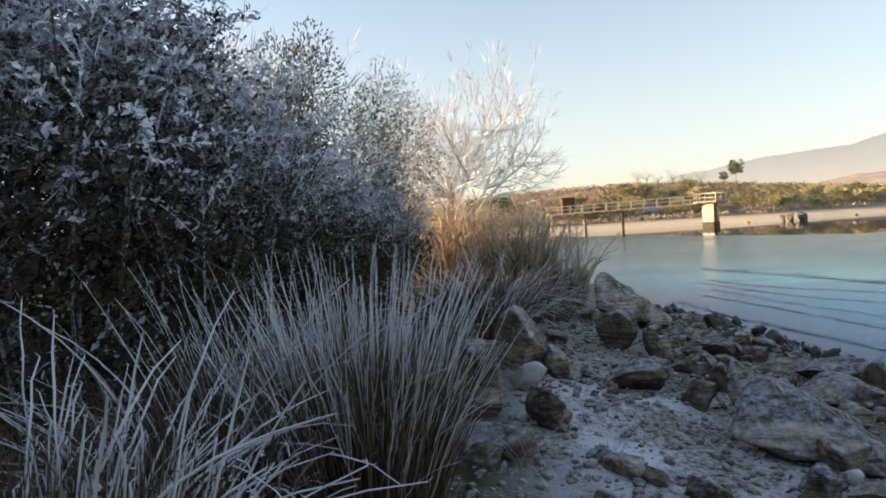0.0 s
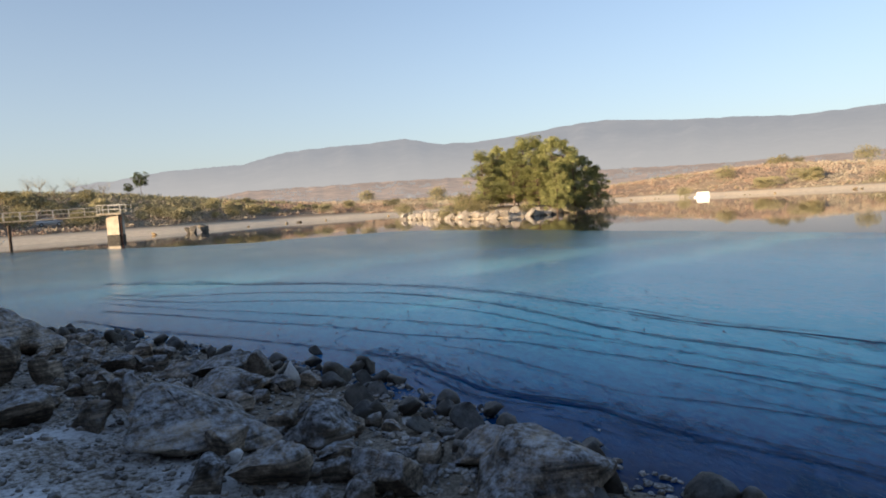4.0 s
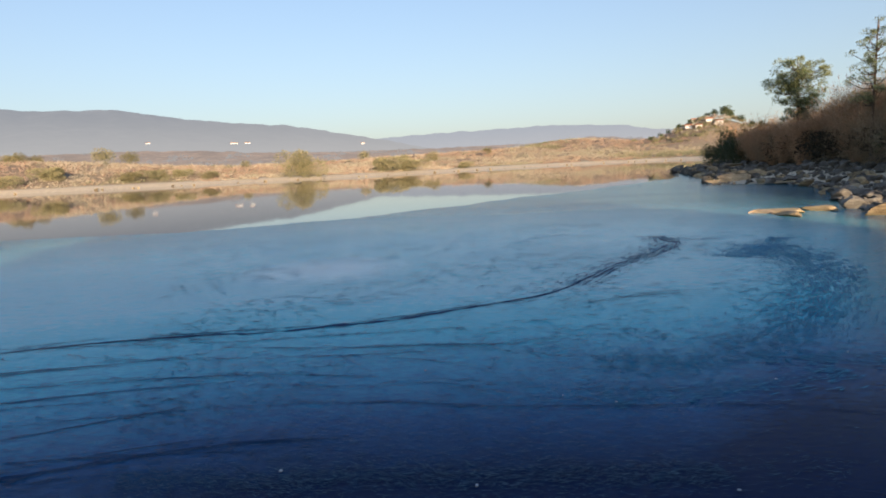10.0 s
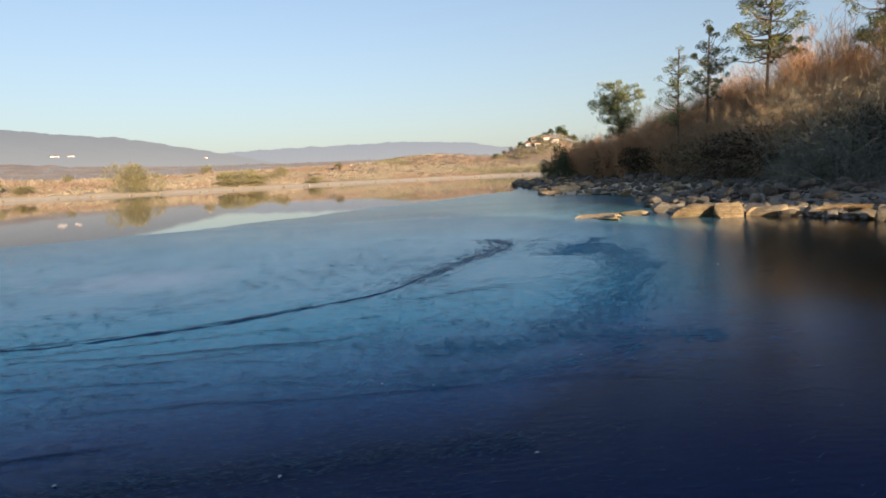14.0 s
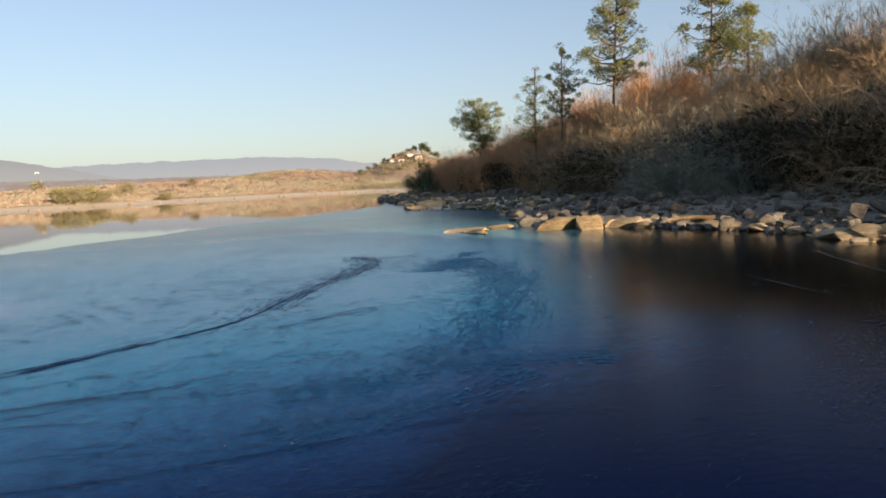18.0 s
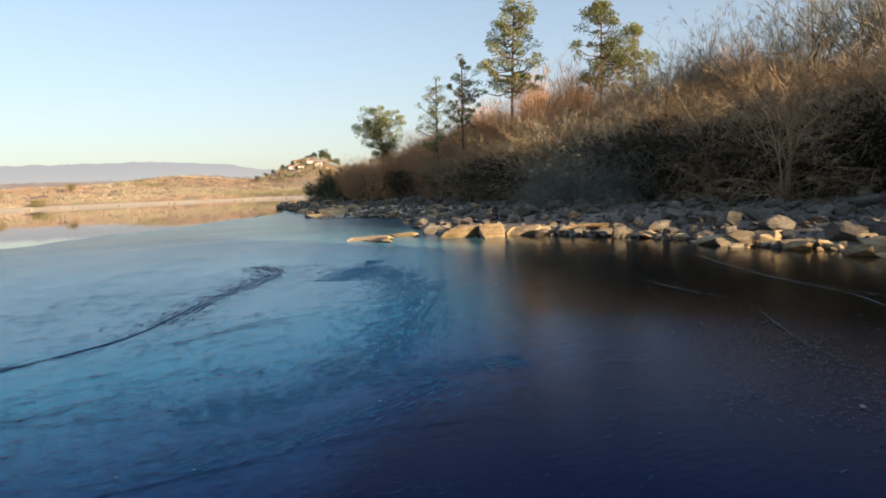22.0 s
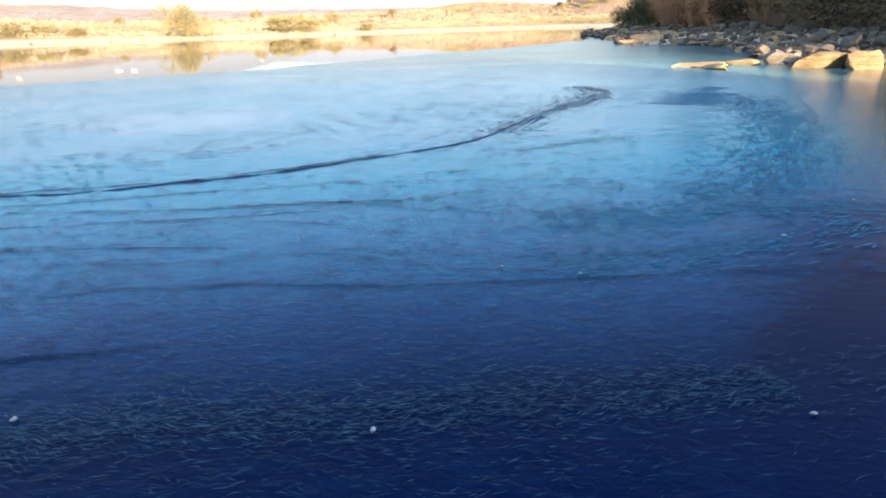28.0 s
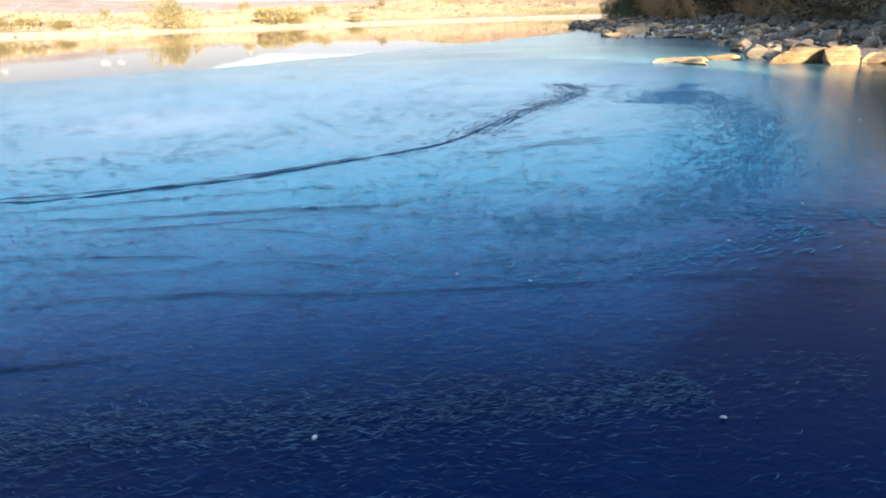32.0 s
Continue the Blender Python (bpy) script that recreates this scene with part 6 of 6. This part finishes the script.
def blade_cloud(name, material, cx, cy, cz, wide, tall, count, size, seed):
    """One mesh of many small crossed sprays heaped round each of the given spots."""
    g = np.random.default_rng(seed)
    k = np.repeat(np.arange(len(cx)), count)
    n = len(k)
    v = g.normal(size=(n, 3))
    v /= np.linalg.norm(v, axis=1)[:, None]
    r = g.random(n) ** 0.45
    p = np.column_stack([cx[k] + v[:, 0] * wide[k] * r, cy[k] + v[:, 1] * wide[k] * r, cz[k] + np.abs(v[:, 2]) * tall[k] * r])
    e = g.normal(size=(n, 3)) + np.array([0, 0, 0.8])
    e /= np.linalg.norm(e, axis=1)[:, None]
    o = np.cross(e, g.normal(size=(n, 3)))
    o /= np.linalg.norm(o, axis=1)[:, None]
    ln = (size[k] * g.uniform(0.6, 1.4, n))[:, None]
    co = np.stack([p - e * ln * 0.3, p + o * ln * 0.36, p + e * ln, p - o * ln * 0.36], axis=1).reshape(-1, 3)
    me = bpy.data.meshes.new(name)
    me.vertices.add(4 * n)
    me.vertices.foreach_set("co", co.astype(np.float32).ravel())
    me.loops.add(4 * n)
    me.loops.foreach_set("vertex_index", np.arange(4 * n, dtype=np.int32))
    me.polygons.add(n)
    me.polygons.foreach_set("loop_start", np.arange(0, 4 * n, 4, dtype=np.int32))
    me.materials.append(material)
    me.update(calc_edges=True)
    return me


def far_scrub():
    """Heath and scrub covering the far land."""
    g = np.random.default_rng(77)
    lake = SHORE_NEAR + SHORE_FAR + SHORE_BANK
    b, d = np.radians(g.uniform(1, 137, 60000)), 95 + 340 * g.random(60000) ** 1.35
    x, y = d * np.sin(b), d * np.cos(b)
    inland, z, isle = -polygon_distance(x, y, lake), height(x, y), polygon_distance(x, y, ISLAND)
    drift = np.array([noise.noise(Vector((px * 0.018, py * 0.018, 8))) + 0.5 * noise.noise(Vector((px * 0.06, py * 0.06, 3))) for px, py in zip(x, y)])
    car = np.hypot(x - 132 * math.sin(radians(16.9)), y - 132 * math.cos(radians(16.9))) < 7
    bare = (inland < 6 + 8 * np.clip(drift + 0.35, 0, 1) + 8 * (np.degrees(b) < 42)) | (isle > -4) | car
    keep = ~bare & (g.random(60000) < 0.52 + 0.25 * np.clip(drift + 0.4, 0, 1))
    x, y, z, d, inland, drift, b = (q[keep] for q in (x, y, z, d, inland, drift, b))
    green = drift + g.normal(0, 0.16, len(x)) + 0.16 * (np.degrees(b) < 38) > 0.30
    tall = g.uniform(0.35, 1.25, len(x)) * np.clip(0.4 + inland / 45, 0, 1.0) * np.where(green, 1.25, 1.0)
    wide, size = g.uniform(1.1, 3.0, len(x)), 0.22 + 0.0006 * d
    for name, material, label, pick in (("heath_scrub", HEATH, "russet bracken and dry heath on the far shore", ~green), ("olive_scrub", SCRUB_GREEN, "dull olive scrub across the far shore", green)):
        me = blade_cloud(name, material, x[pick], y[pick], z[pick], wide[pick], tall[pick], 26, size[pick], 78)
        tagged(new(name, me), label, "scrub", kind="stuff")
    # woods and hedges on the low hills behind
    n = 1500
    b, t = g.uniform(26, 140, n), g.uniform(0.05, 0.96, n)
    el = np.interp(b, [c[0] for c in CREST_HEATH], [c[1] for c in CREST_HEATH])
    d = 900 - 420 * (1 - t)
    z = (900 * np.tan(np.radians(el)) + 2) * t ** 1.3 - 3 * (1 - t) - 0.5
    keep = np.array([noise.noise(Vector((q * 0.35, w * 5, 2))) for q, w in zip(b, t)]) > -0.02
    b, d, z, n = np.radians(b[keep]), d[keep], z[keep], int(keep.sum())
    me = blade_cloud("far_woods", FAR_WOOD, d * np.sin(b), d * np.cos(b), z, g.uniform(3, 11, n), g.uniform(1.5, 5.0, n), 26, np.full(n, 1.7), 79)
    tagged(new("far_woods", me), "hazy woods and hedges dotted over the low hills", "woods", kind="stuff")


far_scrub()


def far_trees():
    oak = leaf_bush("far_tree", 800, 8.2, 9.0, OLIVE, "lone olive-green tree on the far shore", 3200, 0.55, "tree")
    stand(oak, *polar(98.4, 183), 1.0, 0)
    mound = leaf_bush("far_bush", 808, 9.0, 4.6, OLIVE, "broad olive thicket on the far shore", 2600, 0.55)
    stand(mound, *polar(106.0, 196), 1.0, 0)
    for b, d, s in ((108.0, 200, 0.8), (84.5, 192, 0.6), (86.5, 193, 0.65), (88.5, 196, 0.55), (90.6, 190, 0.5), (79.0, 200, 0.8), (76.0, 196, 0.7), (113, 215, 0.5)):
        repeat(mound, *polar(b, d), s, b, "thickets on the far shore")
    dark = leaf_bush("far_tree", 801, 5.0, 5.0, OLIVE, "dull green round tree beyond the far shore", 900, 0.55, "tree")
    stand(dark, *polar(83.0, 250), 1.15, 0)
    for b, d, s in ((84.6, 255, 1.0), (77.2, 262, 0.9), (78.2, 265, 0.8), (76.6, 262, 0.75), (72.9, 215, 0.9), (45.4, 128, 0.55), (110.0, 260, 0.9), (107.6, 250, 0.8), (103.9, 300, 0.8), (93.8, 240, 0.6), (69.9, 190, 0.6), (48.4, 260, 1.1), (42, 300, 1.2), (115, 300, 0.8)):
        repeat(dark, *polar(b, d), s, b, "trees beyond the far shore")
    lone = pine("far_pine", 802, 9.0, 0.55, 3.0, NEEDLE_DARK, "lone forked pine on the far rise", 70, 0.05, "umbrella", 110)
    stand(lone, *polar(23.5, 222), 1.0, 1)
    repeat(lone, *polar(22.6, 219), 0.55, 2.0)
    thin = bare_tree("far_bare_tree", 803, 6.0, 0.12, TWIG_GREY, "small bare tree on the far rise", 2, 4)
    stand(thin, *polar(15.7, 186), 0.9, 0)
    for b, d, s in ((16.5, 188, 0.9), (18.6, 186, 0.95), (19.6, 184, 0.8), (20.8, 186, 0.85), (17.4, 185, 0.7)):
        repeat(thin, *polar(b, d), s, b, "bare trees on the far rise")
    green = leaf_bush("far_bush", 804, 5.0, 3.0, SCRUB_GREEN, "dark green scrub mound on the far rise", 700, 0.5)
    stand(green, *polar(9.0, 130), 1.0, 0)
    rng = random.Random(88)
    bright = leaf_bush("far_bush", 805, 5.0, 3.0, OLIVE, "yellow-green scrub mound on the far rise", 900, 0.45)
    stand(bright, *polar(12.0, 132), 1.0, 0)
    for i in range(130):
        b = rng.uniform(2, 48)
        d = rng.uniform(122, 175) if b > 12 else rng.uniform(105, 150)
        if 15 < b < 18.6 and d < 146:
            d += 26                      # open sand round the car
        x, y = polar(b, d + (20 if b > 30 else 0))
        if polygon_distance(np.array([x]), np.array([y]), SHORE_NEAR + SHORE_FAR + SHORE_BANK)[0] > -17:
            continue
        repeat(green if i % 3 == 0 else bright, x, y, rng.uniform(0.4, 1.1) * (0.8 if b > 30 else 1), i, "scrub mounds on the far rise")
    for i in range(10):
        stand(leaf_bush("far_tree", 820 + i, 4.0, 6.0, NEEDLE_DARK, "dark pine wood beside the dam", 500, 0.6, "tree"), *polar(rng.uniform(-6, 6), rng.uniform(120, 150)), rng.uniform(0.7, 1.0), i)


far_trees()


def build_tower():
    """Concrete intake tower with a railed deck and its footbridge."""
    root = new("intake_tower")
    root.location = (33.0, 84.6, 0)
    root.rotation_euler = (0, 0, radians(-48))
    part("shaft", from_bm("shaft", box(1.55, 1.55, 5.0, 0, 0, 0.75, 0.05), CONCRETE), root, "stained square concrete shaft")
    deck = part("deck", from_bm("deck", box(3.1, 3.1, 0.22, 0, 0, 3.36, 0.03), CONCRETE), root)
    for sx in (-1, 0, 1):
        for sy in (-1, 0, 1):
            if sx or sy:
                part("rail_post", from_bm("rail_post", box(0.07, 0.07, 1.05, sx * 1.45, sy * 1.45, 3.99, 0.01), RAIL), deck)
    for z in (3.95, 4.5):
        for s in (-1, 1):
            part("rail", from_bm("rail", box(2.97, 0.06, 0.06, 0, s * 1.45, z), RAIL), deck)
            part("rail", from_bm("rail", box(0.06, 2.84, 0.06, s * 1.45, 0, z), RAIL), deck)
    part("pipe", from_bm("pipe", box(0.28, 0.28, 4.6, 0.9, -0.45, 0.9, 0.08), RUST), root, "dark vertical pipe on the shaft")
    part("wet_foot", from_bm("wet_foot", box(1.60, 1.60, 0.75, 0, 0, 0.36, 0.04), ROCK_WET), root, "dark waterline stain round the foot")
    tagged(root, "pale concrete intake tower with a railed deck, standing in water", "tower")
    bridge = new("footbridge")
    a, b = Vector((31.4, 85.0, 3.2)), Vector((12.5, 92.0, 2.9))
    d = b - a
    bridge.location = a
    bridge.rotation_euler = (0, -math.asin(d.z / d.length), math.atan2(d.y, d.x))
    part("walkway", from_bm("walkway", box(d.length, 1.1, 0.12, d.length / 2, 0, 0), CONCRETE), bridge)
    n = 12
    for i in range(n + 1):
        for s in (-0.5, 0.5):
            part("rail_post", from_bm("rail_post", box(0.08, 0.08, 1.0, d.length * i / n, s, 0.6), RAIL), bridge)
    for s in (-0.5, 0.5):
        for z in (0.6, 1.08):
            part("rail", from_bm("rail", box(d.length, 0.06, 0.06, d.length / 2, s, z), RAIL), bridge)
    tagged(bridge, "narrow concrete footbridge with pale railings to the tower", "bridge")


build_tower()


def build_platform():
    root = new("landing_platform")
    x, y = 15.8, 93.4
    root.location = (x, y, 0)
    part("slab", from_bm("slab", box(6.0, 2.4, 0.3, 0, 0, 2.95, 0.04), CONCRETE), root)
    for sx in (-2.4, 0, 2.4):
        part("pier", from_bm("pier", box(0.35, 0.6, 3.4, sx, 0, 1.1), CONCRETE), root)
    tagged(root, "low concrete landing slab on piers by the shore", "platform")
    kiosk = new("gate_housing")
    kiosk.location = (x, y, 3.1)
    part("cabinet", from_bm("cabinet", box(1.8, 1.5, 2.1, 0, 0, 1.05, 0.04), RUST), kiosk)
    part("cap", from_bm("cap", box(1.95, 1.65, 0.1, 0, 0, 2.15, 0.02), RUST), kiosk)
    tagged(kiosk, "dark rusted steel gate housing on a slab", "cabinet")
    post = new("mooring_post", from_bm("mooring_post", box(0.28, 0.28, 3.4, 0, 0, 0.9, 0.05), BARK))
    post.location = (20.5, 81.0, 0)
    tagged(post, "weathered wooden post standing in shallow water", "post")


build_platform()


def build_car():
    x, y = polar(16.9, 132)
    root = new("parked_car")
    root.location = (x, y, rest_z(x, y))
    root.rotation_euler = (0, 0, radians(-15))
    bm = bmesh.new()
    side = [(-2.1, 0.35), (2.1, 0.35), (2.15, 0.75), (1.9, 0.95), (1.1, 1.02), (0.5, 1.5), (-1.2, 1.52), (-1.95, 1.02), (-2.15, 0.8)]
    left = [bm.verts.new((px, -0.85, pz)) for px, pz in side]
    right = [bm.verts.new((px, 0.85, pz)) for px, pz in side]
    bm.faces.new(left)
    bm.faces.new(list(reversed(right)))
    for i in range(len(side)):
        j = (i + 1) % len(side)
        bm.faces.new((left[j], left[i], right[i], right[j]))
    bmesh.ops.bevel(bm, geom=list(bm.edges), offset=0.06, segments=2, affect="EDGES")
    part("body", from_bm("body", bm, CAR_PAINT, True), root)
    for s in (-1, 1):
        part("side_window", from_bm("side_window", box(1.9, 0.02, 0.36, -0.35, s * 0.862, 1.24, 0.005), GLASS_DARK), root)
        for px in (-1.35, 1.35):
            m = Mass()
            m.tube([Vector((px, s * 0.68, 0.33)), Vector((px, s * 0.9, 0.33))], [0.33, 0.33], 14)
            m.f.append(tuple(range(14)))
            m.f.append(tuple(range(27, 13, -1)))
            wheel = part("wheel", m.mesh("wheel", RUBBER), root)
            m = Mass()
            m.tube([Vector((px, s * 0.89, 0.33)), Vector((px, s * 0.912, 0.33))], [0.21, 0.19], 12)
            m.f.append(tuple(range(12, 24)) if s > 0 else tuple(range(23, 11, -1)))
            part("rim", m.mesh("rim", CAR_PAINT), wheel)
    tagged(root, "silver hatchback car parked on the far sandy shore", "car")


build_car()


def build_boat_house():
    """Small white cabin on floats by the far shore."""
    x, y = polar(71.2, 183)
    root = new("white_hut")
    root.location = (x, y, 0)
    root.rotation_euler = (0, 0, radians(-71))
    root.scale = (0.9, 0.9, 0.8)
    part("float", from_bm("float", box(4.4, 2.6, 0.5, 0, 0, 0.18, 0.08), WHITE), root)
    part("cabin", from_bm("cabin", box(3.6, 2.2, 1.2, 0.3, 0, 1.03, 0.1), WHITE), root)
    part("roof", from_bm("roof", box(3.3, 2.2, 0.14, 0.3, 0, 1.70, 0.04), WHITE), root)
    tagged(root, "small white floating hut moored at the far shore", "hut")


build_boat_house()


def house(x, y, z, sx, sy, h, turn, label):
    root = new("house")
    root.location, root.rotation_euler = (x, y, z), (0, 0, turn)
    part("wall", from_bm("wall", box(sx, sy, h, 0, 0, h / 2), WHITE), root)
    m = Mass()
    e = 0.5
    m.v = [Vector(p) for p in ((-sx / 2 - e, -sy / 2 - e, h), (sx / 2 + e, -sy / 2 - e, h), (sx / 2 + e, sy / 2 + e, h), (-sx / 2 - e, sy / 2 + e, h), (-sx / 2 - e, 0, h + sy * 0.32), (sx / 2 + e, 0, h + sy * 0.32))]
    m.f = [(0, 1, 5, 4), (2, 3, 4, 5), (0, 4, 3), (1, 2, 5), (3, 2, 1, 0)]
    part("roof", m.mesh("roof", TILE), root)
    for i in range(3):
        part("window", from_bm("window", box(sx * 0.12, 0.06, h * 0.35, sx * (i - 1) * 0.3, -sy / 2 - 0.02, h * 0.55), GLASS_DARK), root)
    return tagged(root, label, "house", "white houses on the slopes")


for b, d, el, sx in ((93.0, 1700, 2.55, 18), (94.1, 1700, 2.55, 13), (86.3, 1700, 2.75, 11), (104.0, 1700, 2.15, 8)):
    x, y = polar(b, d)
    house(x, y, 2 + d * math.tan(radians(el)), sx, 5, 2.4, radians(-b), "small white house on the wooded slope")


def castle_hill():
    rng = random.Random(99)
    for i in range(120):
        b, d = rng.gauss(133.4, 1.7), rng.uniform(362, 386)
        x, y = polar(b, d)
        s = 0.7 + 2.4 * rng.random() ** 2.5
        place_rock("islet", x, y, s, s * rng.uniform(0.4, 0.8), rng, "outcrop", "pale rock outcrop on the far knoll", "outcrops on the knoll")
    tree = leaf_bush("knoll_tree", 900, 6, 6, NEEDLE_DARK, "dark tree on the far rocky knoll", 700, 0.8, "tree")
    stand(tree, *polar(134.9, 386), 1.0, 0)
    for b, d, s in ((134.2, 388, 0.75), (135.4, 388, 0.8), (133.6, 389, 0.6), (130.0, 375, 0.45), (130.6, 378, 0.5), (129.2, 372, 0.4), (136.2, 380, 0.6), (137.0, 375, 0.6), (137.6, 375, 0.8), (132.3, 388, 0.5), (131.4, 382, 0.5)):
        repeat(tree, *polar(b, d), s, b, "trees on the knoll")
    low = leaf_bush("knoll_bush", 901, 4, 2.2, OLIVE, "dull bush between rocks on the far knoll", 260, 0.6)
    stand(low, *polar(133.0, 366), 0.8, 0)
    for i in range(44):
        repeat(low, *polar(rng.gauss(133.2, 2.4), rng.uniform(352, 386)), rng.uniform(0.4, 0.9), i, "bushes on the knoll")
    for b, d in ((132.2, 372), (133.0, 368), (133.8, 373), (134.6, 370), (132.7, 379)):
        x, y = polar(b, d)
        house(x, y, rest_z(x, y), 3.2, 2.4, 1.5, radians(-b), "pale house on the far rocky knoll")


castle_hill()


def shore_blocks():
    """Boulders along the far waterline."""
    rng = random.Random(111)
    for b, d, s in ((27.2, 106, 1.5), (27.9, 107, 1.7), (26.7, 107, 1.2)):
        place_rock("grey", *polar(b, d), s, s * 0.75, rng, "shore_block", "large grey boulder on the far sand", "boulders on the far shore")
    lake = SHORE_FAR
    for i in range(len(lake) - 4):
        ax, ay = lake[i]
        bx, by = lake[i + 1]
        for k in range(4 if i > 3 else 1):
            t = rng.random()
            s = rng.uniform(0.4, 1.2)
            place_rock("bank", ax + (bx - ax) * t, ay + (by - ay) * t, s, s * 0.4, rng, "shore_block", "pale low boulder at the far waterline", "boulders on the far shore")


shore_blocks()


def ice_flecks():
    rng = random.Random(121)
    for x, y, s in ((5.92, -1.68, 0.035), (3.88, -4.81, 0.045), (4.14, 0.17, 0.050), (3.25, -1.14, 0.045), (2.39, -2.77, 0.040), (4.12, -3.01, 0.040), (10.80, -14.41, 0.060), (4.15, -6.23, 0.050), (0.14, -6.66, 0.080), (6.37, -11.37, 0.060), (-0.65, -12.80, 0.060), (-2.33, -11.12, 0.060), (-0.37, -10.65, 0.060), (4.72, 2.97, 0.050), (4.51, -2.65, 0.030)):
        ob = new("floating_fleck", ROCKS["pale"][0])
        ob.matrix_basis = Matrix.Translation((x, y, 0.012)) @ Matrix.Rotation(rng.uniform(0, 6), 4, "Z") @ Matrix.Diagonal((s * 0.75, s * 0.55, s * 0.3, 1))
        tagged(ob, "small pale chip frozen onto the lake ice", "ice chip", "chips on the ice")


ice_flecks()
